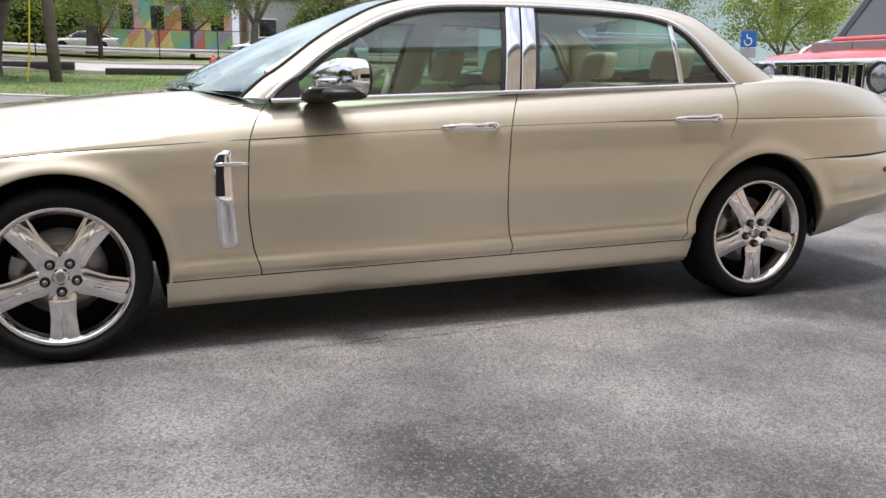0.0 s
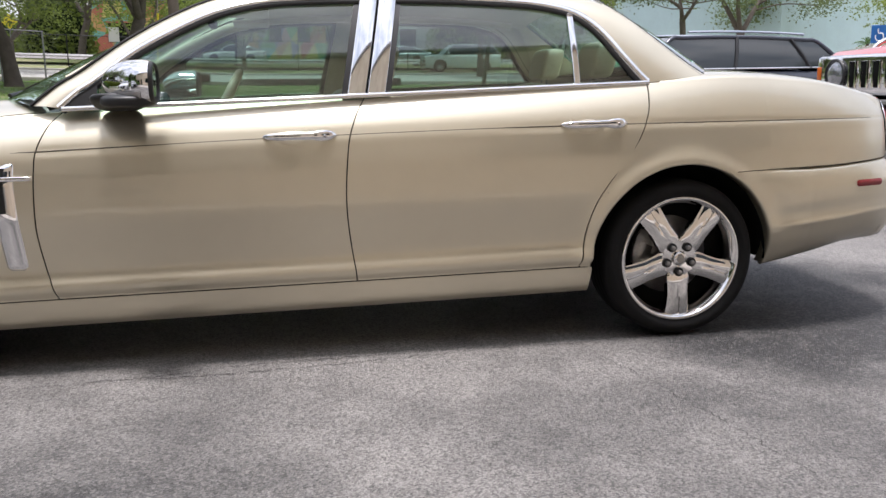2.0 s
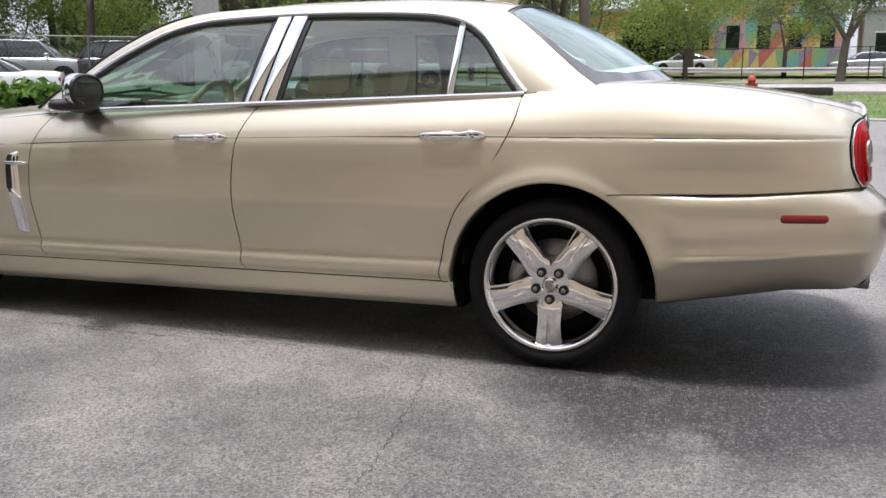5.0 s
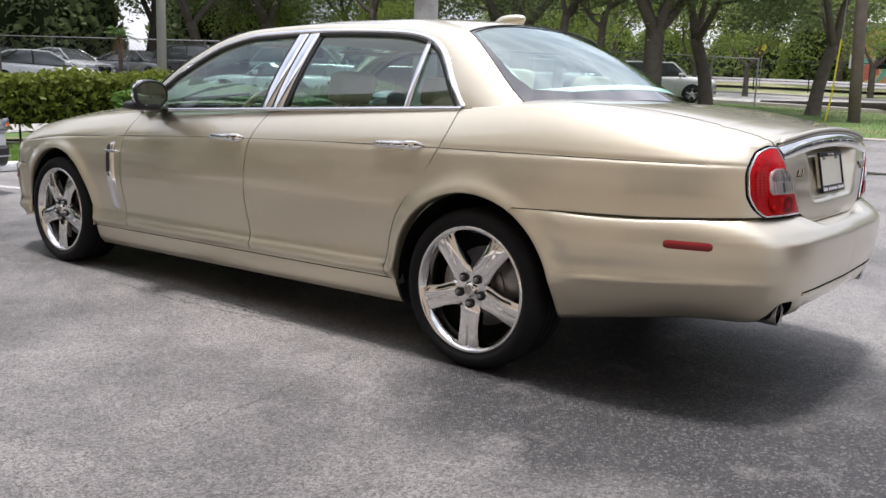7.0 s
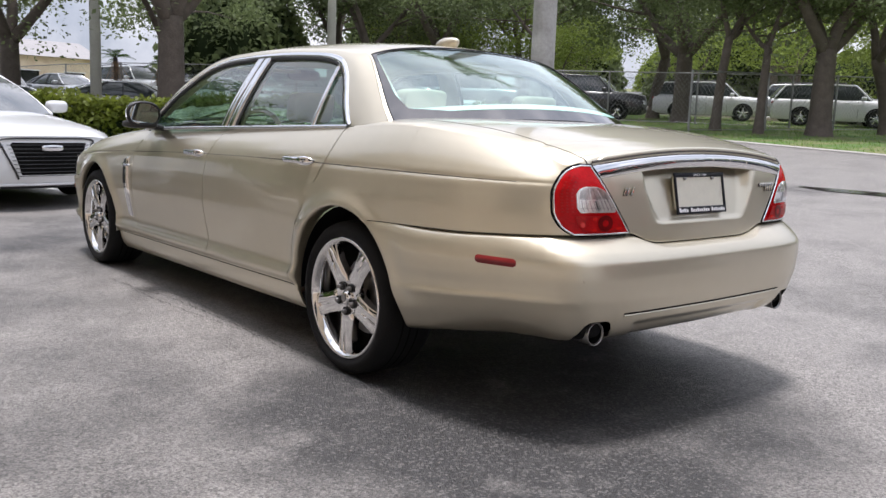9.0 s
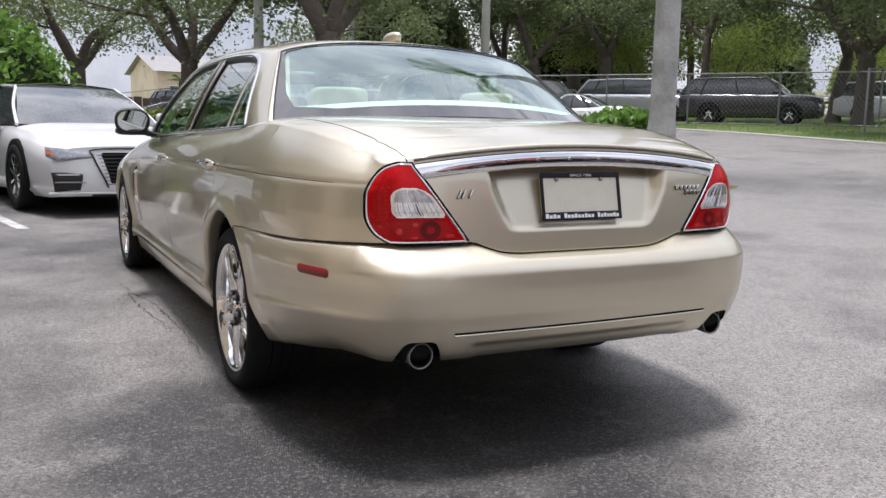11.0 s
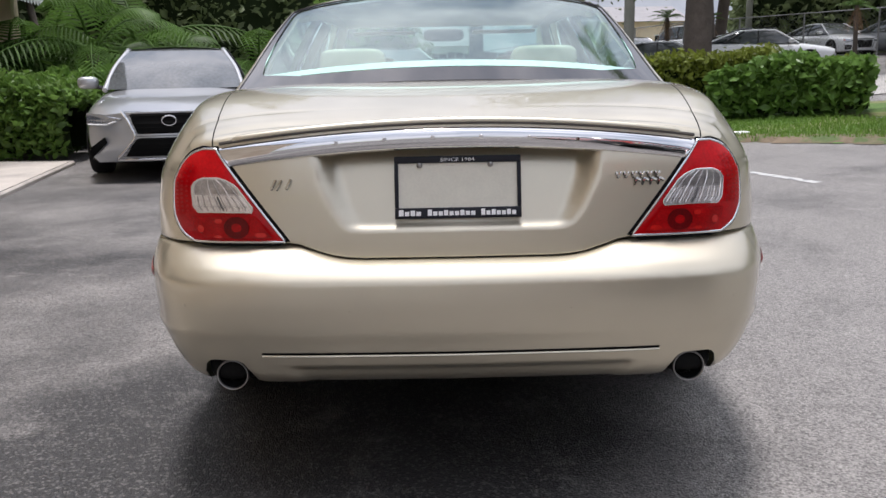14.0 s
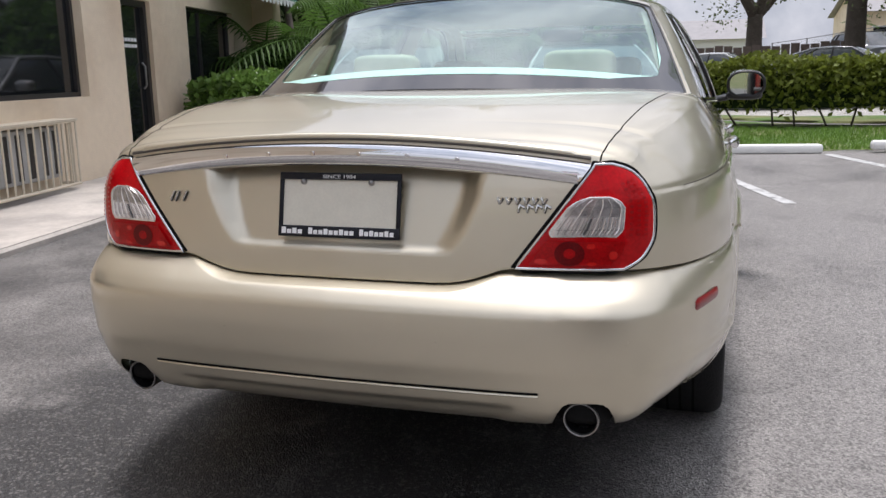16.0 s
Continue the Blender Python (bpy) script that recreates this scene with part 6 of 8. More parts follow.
def make_tree(seed, h, spread, trunk_r, leaf="leaf", n_leaf=4200, fork=2.0, size=.13, lean=(0, 0), label="broad dark-leaved oak tree with a grey-brown trunk"):
    """A tapered, forking trunk with limbs and a ragged crown of small leaves."""
    rnd = np.random.RandomState(seed)
    tree = thing("tree", Matrix.Identity(4), label, "tree", group="trees on the verges")
    geos, tips = [], []
    nf = rnd.randint(2, 4)
    base = np.array([(0, 0, -.3), (0, 0, 0), (lean[0] * .3, lean[1] * .3, fork * .5), (lean[0], lean[1], fork)])
    path = crom(base, 12)
    rr = np.interp(np.linspace(0, 1, 12), [0, .12, .3, 1], [1.7, 1.25, 1.0, .85]) * trunk_r
    geos.append(tube_geo(path, rr, 12))
    for k in range(nf + 1):
        a = 2 * math.pi * (k + rnd.uniform(-.25, .25)) / (nf + 1)
        out = spread * rnd.uniform(.35, .6)
        e = np.array([lean[0] + out * math.cos(a), lean[1] + out * math.sin(a), h * rnd.uniform(.62, .8)])
        m1 = path[-1] * .6 + e * .4 + rnd.normal(size=3) * .25
        limb = crom([path[-1] - np.array([0, 0, .15]), m1, e], 12)
        geos.append(tube_geo(limb, np.linspace(.62, .16, 12) * trunk_r, 8))
        for q in range(5):
            i = rnd.randint(4, 12)
            o = limb[i] + np.array([rnd.normal() * spread * .38, rnd.normal() * spread * .38, abs(rnd.normal()) * h * .10 + .1])
            geos.append(tube_geo(crom([limb[i], (limb[i] + o) / 2 + rnd.normal(size=3) * .15, o], 7), np.linspace(.22, .06, 7) * trunk_r, 6))
            tips.append(o)
        tips.append(e)
    V, F = join_geo(*geos)
    mesh_ob("trunk", V, F, "bark", tree, smooth=True)
    C = []
    per = n_leaf // len(tips)
    for o in tips:
        sub = rnd.normal(size=(5, 3)) * np.array([.55, .55, .35]) * spread * .22 + o
        for q in sub:
            C.append(rnd.normal(size=(per // 5, 3)) * np.array([.34, .34, .22]) * spread * .30 + q)
    C = np.concatenate(C)
    C = C[C[:, 2] > fork * .75]
    V, F = leaf_geo(C, size, rnd, .3)
    raw_mesh("crown", V, F, leaf, tree)
    return tree


def put_tree(src, x, y, turn=0, k=1.0, label=""):
    o = copy_thing(src, pose(x, y, float(lift(x, y)), 0, 0, turn) @ Matrix.Scale(k, 4))
    if label:
        o["label"] = label
    return o


oak_a = make_tree(1, 8.5, 5.2, .33, n_leaf=17000, size=.095, fork=2.6)
oak_b = make_tree(2, 7.5, 4.4, .22, n_leaf=15000, size=.095, fork=2.3, lean=(.5, -.2))
oak_c = make_tree(3, 7.0, 3.6, .15, n_leaf=12000, size=.09, fork=3.0, lean=(.2, .1))
light = make_tree(4, 5.5, 4.0, .14, leaf="leaf_l", n_leaf=9000, size=.095, fork=1.6, label="young tree with bright yellow-green leaves")
for src, x, y in ((oak_a, -8.6, 22.6), (oak_b, -4.6, 26.3), (oak_c, -11.4, 21.4), (light, -16, 44)):
    src.matrix_world = pose(x, y, float(lift(x, y)))
for src, x, y, tr, k in ((oak_c, -10.0, 21.6, 70, .9), (oak_a, -15.3, 25.0, 120, 1.0), (oak_b, -8.0, 25.8, 200, 1.05), (oak_a, -21.1, 7.6, 40, 1.25), (oak_b, -18.5, 27.5, 10, 1.1), (oak_c, -22.5, 24.5, 95, 1.15),
                         (oak_b, -33, 23.5, 300, 1.25), (oak_a, -31, 26, 210, 1.2), (oak_a, -29, 5, 150, 1.1), (oak_b, -33, 12, 20, 1.2), (oak_c, -26, 9.5, 250, 1.2), (oak_a, -40, 2, 60, 1.2), (oak_b, -37, -5, 170, 1.1),
                         (oak_a, -24, 46, 30, 1.1), (oak_b, 6.5, 46, 90, 1.0), (oak_a, -2, 58, 140, 1.1), (oak_c, 10.5, 40, 20, 1.0), (oak_b, 21, 33, 260, .95), (oak_c, 15.3, 27.0, 180, .85), (oak_b, -13, 62, 10, 1.2), (oak_a, 24, 52, 220, 1.2),
                         (oak_b, -38.2, 24.0, 15, 1.25), (oak_a, -38.3, 29.3, 75, 1.25), (oak_c, -31.2, 31.9, 140, 1.3), (oak_a, -19.0, -13.0, 100, 1.2), (oak_a, 24, -14, 200, 1.2)):
    put_tree(src, x, y, tr, k)
for x, y, tr, k in ((-24, 37, 0, 1.0), (-19, 40, 90, 1.1), (-12, 41, 200, 1.0), (-7, 45, 300, 1.1), (-1.5, 49, 130, .9), (-30, 33, 40, 1.1), (-35, 30, 140, 1.1), (4, 55, 220, 1.0), (13, 35, 60, .8), (24, 40, 10, 1.0), (-43, 20, 80, 1.2), (-25.8, 30.2, 50, .75), (-31.3, 28.7, 10, .8), (27.0, 27.5, 30, .85), (31.5, 30.5, 110, .8)):
    put_tree(light, x, y, tr, k)


def make_hedge(name, path, w, h, n, size, mat, label, seed=0, stems=True, z0=.12, rough=.10):
    """A hedge along a line: inner twigs, near-black core for its inner shade and a skin of small leaves."""
    rnd = np.random.RandomState(seed)
    P = crom(np.array(path, float), 60)
    T = np.gradient(P, axis=0)
    T /= np.linalg.norm(T, axis=1)[:, None]
    Nn = np.stack([-T[:, 1], T[:, 0]], 1)
    hd = thing(name, pose(P[0, 0], P[0, 1], float(lift(*P[0]))), label, "hedge")
    L = np.array([hd.matrix_world.translation])
    # core: solid filler whose near-black colour paints the shade inside the leaves
    rings = []
    for o, z in ((-.36, z0 + .1), (-.40, h * .55), (-.34, h * .86), (.34, h * .86), (.40, h * .55), (.36, z0 + .1)):
        q = P + Nn * o * w
        rings.append(np.concatenate([q, (lift(q[:, 0], q[:, 1]) + z)[:, None]], 1) - L)
    grid_ob("core", np.array(rings), "inner_shade", hd, smooth=False)
    k = rnd.randint(0, 59, n)
    f = rnd.uniform(0, 1, n)[:, None]
    c = P[k] * (1 - f) + P[k + 1] * f
    nn = Nn[k]
    a = rnd.uniform(0, 1, n)
    face = rnd.uniform(0, 1, n)
    topw = w / (w + 2 * h)
    o = np.where(face < topw, rnd.uniform(-.5, .5, n), np.where(face < topw + (1 - topw) / 2, -.5, .5))
    z = np.where(face < topw, h, z0 + (h - z0) * np.sqrt(a))
    o = o * (1 - .18 * np.clip((z - h * .75) / (h * .25), 0, 1) * (face >= topw))
    C = np.concatenate([c + nn * (o * w)[:, None], z[:, None]], 1)
    bump = .10 * np.sin(c[:, 0] * 3.1 + c[:, 1] * 2.3) + .07 * np.sin(c[:, 0] * 7.3 - c[:, 1] * 5.1)
    C[:, 2] += np.where(face < topw, bump * .7, 0)
    C += rnd.normal(size=C.shape) * rough * .55
    C[:, 2] += lift(C[:, 0], C[:, 1])
    V, F = leaf_geo(C - L, size, rnd, .1)
    raw_mesh("foliage", V, F, mat, hd)
    if stems:
        for q in range(0, 60, 3):
            b0 = np.append(P[q] + rnd.normal(size=2) * .1, 0)
            b0[2] = lift(b0[0], b0[1])
            mesh_ob("stem", *tube_geo(np.array([b0, b0 + np.array([rnd.normal() * .1, rnd.normal() * .1, .5])]) - L, .018, 5), "bark", hd)
    return hd


make_hedge("hedge", [(-11.6, -2.6), (-11.0, 1.0), (-10.6, 3.5), (-9.9, 5.6)], .95, 1.06, 15000, .075, "hedge_y", "long clipped yellow-green hedge beside the lawn", 3, z0=.26)
make_hedge("hedge", [(-8.85, 7.2), (-8.45, 8.3), (-8.0, 9.4)], 1.0, .76, 7000, .115, "hedge", "glossy green hedge beside the palm trunk", 4, z0=.03)
make_hedge("hedge", [(-9.9, 4.6), (-9.5, 5.8), (-9.1, 6.8)], 1.0, .84, 6500, .11, "hedge", "glossy dense green hedge on the lawn", 14, z0=.03)
make_hedge("hedge", [(-16.5, .5), (-15.6, 5.0), (-14.6, 9.0)], 1.0, .62, 6000, .09, "hedge_y", "clipped yellow-green hedge behind the lane", 5, stems=False)
make_hedge("hedge", [(-7.05, -4.75), (-7.15, -5.6), (-7.3, -6.5)], 1.4, .95, 9000, .085, "hedge", "dense glossy green hedge beside the building wall", 6, stems=False, z0=.02)
make_hedge("hedge", [(-8.4, -5.0), (-9.8, -5.6), (-11.3, -5.9)], 1.5, 1.1, 6000, .09, "hedge", "dark green shrubs under the palms", 8, stems=False, z0=.02)

# round clipped bush and dark planting in the corner behind the parked cars
def make_bush(x, y, r, h, n, size, mat, label, seed):
    rnd = np.random.RandomState(seed)
    b_ = thing("bush", pose(x, y, float(lift(x, y))), label, "bush")
    q = rnd.normal(size=(n, 3))
    q /= np.linalg.norm(q, axis=1)[:, None]
    q[:, 2] = np.abs(q[:, 2]) * 1.1 - .05
    rr = rnd.uniform(.86, 1.04, n)[:, None] * (1 + .08 * np.sin(q[:, :1] * 9) * np.cos(q[:, 1:2] * 8))
    C = q * rr * np.array([r, r, h])
    V, F = leaf_geo(C, size, rnd, .1)
    raw_mesh("foliage", V, F, mat, b_)
    # dark filler body, painted as the bush's shaded inside
    grid_ob("core", superell((0, 0, h * .38), (r * .82, r * .82, h * .50), .9, .9), "inner_shade", b_, close_u=True)
    return b_


make_bush(-13.6, -1.6, 1.6, 2.6, 6000, .11, "hedge", "large round clipped green bush behind the parked cars", 11)
make_bush(-10.9, -4.4, 1.2, 1.3, 3500, .10, "hedge", "low dark green shrub behind the parked cars", 12)
for x, y, r, h, sd in ((-15.6, -4.6, 2.4, 7.2, 21), (-13.4, -8.4, 2.2, 6.6, 22), (-19.5, -7.5, 3.0, 8.0, 23), (-17.5, -11.5, 3.0, 7.0, 24), (-13.2, -11.5, 2.0, 4.0, 25)):
    make_bush(x, y, r, h, 9500, .13, "leaf", "tall dense dark green planting", sd)


for k, (x, y) in enumerate([(-40, 19), (-43, 33), (-37, 43), (-29, 48), (-30, -12)]):
    make_bush(x, y, 4.2 + .7 * math.sin(k * 2.3), 6.5 + 1.5 * math.sin(k * 1.7), 6500, .30, "leaf", "dense dark green tree mass round the car park", 60 + k)


for k, (x, y) in enumerate([(-46, 66), (-39, 64), (-33, 66), (-27, 63.5), (-21, 66), (-15, 64), (-5, 66), (16, 66)]):
    make_bush(x, y, 3.2 + .6 * math.sin(k * 2.1), 4.4 + .9 * math.sin(k * 1.3), 3600, .24, "leaf_l", "bright yellow-green shrubbery beyond the railway", 80 + k)


def make_palm(seed, h, n_frond, length, trunk_r, label, droop=1.0, trunk="bark", leafm="frond", leaflets=26, dead=0):
    """A feather palm: ringed trunk, arching fronds with paired leaflets."""
    rnd = np.random.RandomState(seed)
    pm = thing("palm_tree", Matrix.Identity(4), label, "palm tree", group="palms")
    zz = np.linspace(-.2, h, 30)
    rr = trunk_r * (1 + .25 * np.exp(-np.clip(zz, 0, 9) * 1.6)) * (1 + .03 * np.sin(zz * 22))
    mesh_ob("trunk", *tube_geo(np.stack([.05 * np.sin(zz), .04 * np.cos(zz * .8), zz], 1), rr, 12), trunk, pm)
    for k in range(n_frond + dead):
        isdead = k >= n_frond
        a = 2.4 * k + rnd.uniform(-.2, .2)
        el = rnd.uniform(.1, 1.25) if not isdead else rnd.uniform(-1.2, -.7)
        L = length * rnd.uniform(.8, 1.1)
        t_ = np.linspace(0, 1, leaflets)
        rad = L * (t_ * math.cos(el) + .12 * t_ ** 2)
        zz2 = h + L * (t_ * math.sin(el) - .62 * droop * t_ ** 2)
        R_ = np.stack([rad * math.cos(a), rad * math.sin(a), zz2], 1)
        T = np.gradient(R_, axis=0)
        T /= np.linalg.norm(T, axis=1)[:, None]
        side_ = np.array([-math.sin(a), math.cos(a), 0])
        V, F = [], []
        ll = .34 * length * np.sin(np.clip(t_ * .9 + .1, 0, 1) * math.pi) ** .6 * .62
        for i in range(2, leaflets):
            for sg in (-1, 1):
                d = sg * side_ * .8 + T[i] * .55 + np.array([0, 0, -.30 * droop])
                d /= np.linalg.norm(d)
                b0 = len(V)
                w = T[i] * .020 * length * .55
                tip = R_[i] + d * ll[i] + np.array([0, 0, -.05 * length * droop])
                mid = R_[i] + d * ll[i] * .55
                V += [R_[i] - w * .5, R_[i] + w * .5, mid + w * .7, tip, mid - w * .7]
                F += [(b0, b0 + 1, b0 + 2), (b0, b0 + 2, b0 + 4), (b0 + 4, b0 + 2, b0 + 3)]
        tv, tf = tube_geo(R_, np.linspace(.022, .005, leaflets) * length * .5, 5)
        fr = raw_mesh("frond", V, F, "deadfrond" if isdead else leafm, pm)
        mesh_ob("stalk", tv, tf, "deadfrond" if isdead else leafm, fr)
    return pm


palm = make_palm(31, 1.3, 16, 2.5, .09, "arching green feather palm beside the building", 1.05)
palm.matrix_world = pose(-9.6, -5.6, .2)
for x, y, tr, k in ((-11.0, -6.9, 70, 1.2), (-10.4, -4.6, 150, .85), (-12.4, -5.8, 220, 1.3), (-9.2, -6.8, 300, 1.0), (-12.0, -3.4, 20, .9)):
    copy_thing(palm, pose(x, y, 0, 0, 0, tr) @ Matrix.Scale(k, 4))
sabal = make_palm(32, 4.2, 20, 1.5, .16, "bushy palm with a skirt of dead brown fronds", .8, dead=10)
sabal.matrix_world = pose(-24.7, 13.9, float(lift(-24.7, 13.9))) @ Matrix.Scale(.46, 4)
for x, y, tr, k in ((-28.5, 10.2, 200, .95), (-30, 9, 120, 1.1), (-36, 6, 20, 1.1)):
    copy_thing(sabal, pose(x, y, float(lift(x, y)), 0, 0, tr) @ Matrix.Scale(k, 4))
copy_thing(sabal, pose(23.4, 27.5, float(lift(23.4, 27.5)), 0, 0, 140) @ Matrix.Scale(.85, 4))
# royal palm: smooth grey column with a swollen foot
royal = thing("royal_palm", pose(-5.75, 7.72, float(lift(-5.75, 7.72))), "smooth grey royal palm trunk standing on the grass", "palm tree")
zz = np.concatenate([np.linspace(-.1, 1.2, 24), np.linspace(1.3, 9.3, 36)])
rr = np.interp(zz, [-.1, 0, .15, .5, .9, 1.3, 4, 9.3], [.29, .275, .262, .245, .208, .198, .188, .15])
mesh_ob("trunk", *tube_geo(np.stack([0 * zz, 0 * zz, zz], 1), rr, 32), "palm_bark", royal)
P = []
for a in np.linspace(0, 2 * math.pi, 48, endpoint=False):
    zf = np.linspace(-.05, .33 + .10 * math.sin(2 * a + .6) + .05 * math.sin(5 * a) + .02 * math.sin(11 * a), 9)
    rf = np.interp(zf, [-.1, 0, .15, .5, .9], [.290, .275, .262, .245, .208]) + .005 * np.array([1, 1, 1, 1, 1, 1, 1, .7, -.5])
    P.append(np.stack([rf * math.cos(a), rf * math.sin(a), zf], 1))
grid_ob("trunk_foot", np.array(P), "palm_foot", royal, "brown scuffed foot", close_u=True)
for k in range(14):
    a, L = k * 2.4, 3.4
    t_ = np.linspace(0, 1, 26)
    el = .2 + (k % 5) * .22
    R_ = np.stack([L * t_ * math.cos(a) * math.cos(el), L * t_ * math.sin(a) * math.cos(el), 10.2 + L * (t_ * math.sin(el) - .6 * t_ ** 2)], 1)
    V, F = [], []
    for i in range(2, 26):
        for sg in (-1, 1):
            d = np.array([-math.sin(a) * sg, math.cos(a) * sg, -.4])
            b0 = len(V)
            V += [R_[i], R_[i] + np.array([.05, .05, 0]), R_[i] + d * .62]
            F += [(b0, b0 + 1, b0 + 2)]
    raw_mesh("frond", V, F, "frond", royal)
mesh_ob("crownshaft", *tube_geo(np.stack([np.zeros(8), np.zeros(8), np.linspace(9.2, 10.3, 8)], 1), np.linspace(.19, .08, 8), 16), "frond", royal)

# grass blades where the lawn is nearest
def blades(name, quad, n, seed, hh=.085, label=""):
    rnd = np.random.RandomState(seed)
    a, b_, c, d = [np.array(q, float) for q in quad]
    u, v = rnd.uniform(0, 1, (n, 1)), rnd.uniform(0, 1, (n, 1))
    P = (a * (1 - u) + b_ * u) * (1 - v) + (d * (1 - u) + c * u) * v
    z = lift(P[:, 0], P[:, 1]) + .018
    ang = rnd.uniform(0, 2 * math.pi, n)
    w = np.stack([np.cos(ang), np.sin(ang)], 1) * .012
    tip = P + rnd.normal(size=(n, 2)) * .03
    V = np.stack([np.c_[P - w, z], np.c_[P + w, z], np.c_[tip, z + hh * rnd.uniform(.5, 1.3, n)]], 1).reshape(-1, 3)
    ob = raw_mesh(name, V, np.arange(3 * n).reshape(-1, 3), "grass")
    return tagged(ob, label, "grass", kind="stuff")


blades("grass", ((-7.05, 3.65), (-4.1, 7.25), (-5.7, 8.35), (-11.3, 4.05)), 16000, 53, label="short mown grass round the palm trunk")
blades("grass", ((-8.4, -3.6), (-7.15, 3.6), (-9.5, 5.0), (-12, -4.0)), 18000, 51, label="short mown grass behind the bays")
blades("grass", ((-24, 19.0), (14, 15.6), (14, 30.5), (-34, 33)), 26000, 52, .09, label="short patchy grass of the verge")

# ---------------------------------------------------------------- other parked vehicles
WHEELS = {}


def add_wheel(parent, x, y, r, s, rim="rim", spokes=5):
    """A simple alloy wheel at hub height r; the meshes are shared between alike wheels."""
    key = (r, rim, spokes, s)
    if key not in WHEELS:
        rr = r * .70
        tp = [(rr, -.01), (rr + .012, .006), (r - .03, .008), (r - .008, -.008), (r, -.04), (r, -.19), (r - .03, -.22), (rr, -.21)]
        rp = [(rr + .002, -.004), (rr - .01, .004), (rr - .025, -.012), (rr - .03, -.10), (.02, -.11)]
        geos = []
        for k in range(spokes):
            th = 2 * math.pi * k / spokes + math.pi / 2
            P = []
            for q, hw in ((.03, .035), (rr * .4, .030), (rr * .7, .034), (rr - .012, .042)):
                P.append([(q * math.cos(th) - u * hw * math.sin(th), -.012 - .02 * (abs(u) > .9), q * math.sin(th) + u * hw * math.cos(th)) for u in (-1, -.85, 0, .85, 1)])
            geos.append((np.array(P).reshape(-1, 3), grid_faces(4, 5)))
        sp = join_geo(*geos)
        ms = []
        for nm, (v, f), mt in (("tyre", revolve_geo(tp, 36), "rubber"), ("rim", revolve_geo(rp, 36), "rim_dark" if spokes > 5 else "rimshade"), ("spokes", sp, rim)):
            o = mesh_ob(nm, [(p[0], s * p[1], p[2]) for p in v], f, mt)
            ms.append(o.data)
            bpy.data.objects.remove(o)
        WHEELS[key] = ms
    w = None
    for nm, me in zip(("wheel", "rim", "spokes"), WHEELS[key]):
        o = new(nm, me)
        o.parent = w or parent
        if not w:
            o.location = (x, y, r)
            w = o
    return w


def ring_pts(w, z0, zs, zt, m=17):
    """Half section from the sill up and over to the middle (y >= 0)."""
    P = [(w * .90, z0), (w * .965, z0 + .06), (w * .985, z0 + .16), (w, z0 + (zs - z0) * .55), (w * .985, zs - (zs - z0) * .12), (w * .93, zs), (w * .80, zs + (zt - zs) * .55), (w * .55, zs + (zt - zs) * .88), (w * .28, zt - .002), (0, zt)]
    return crom(P, m)


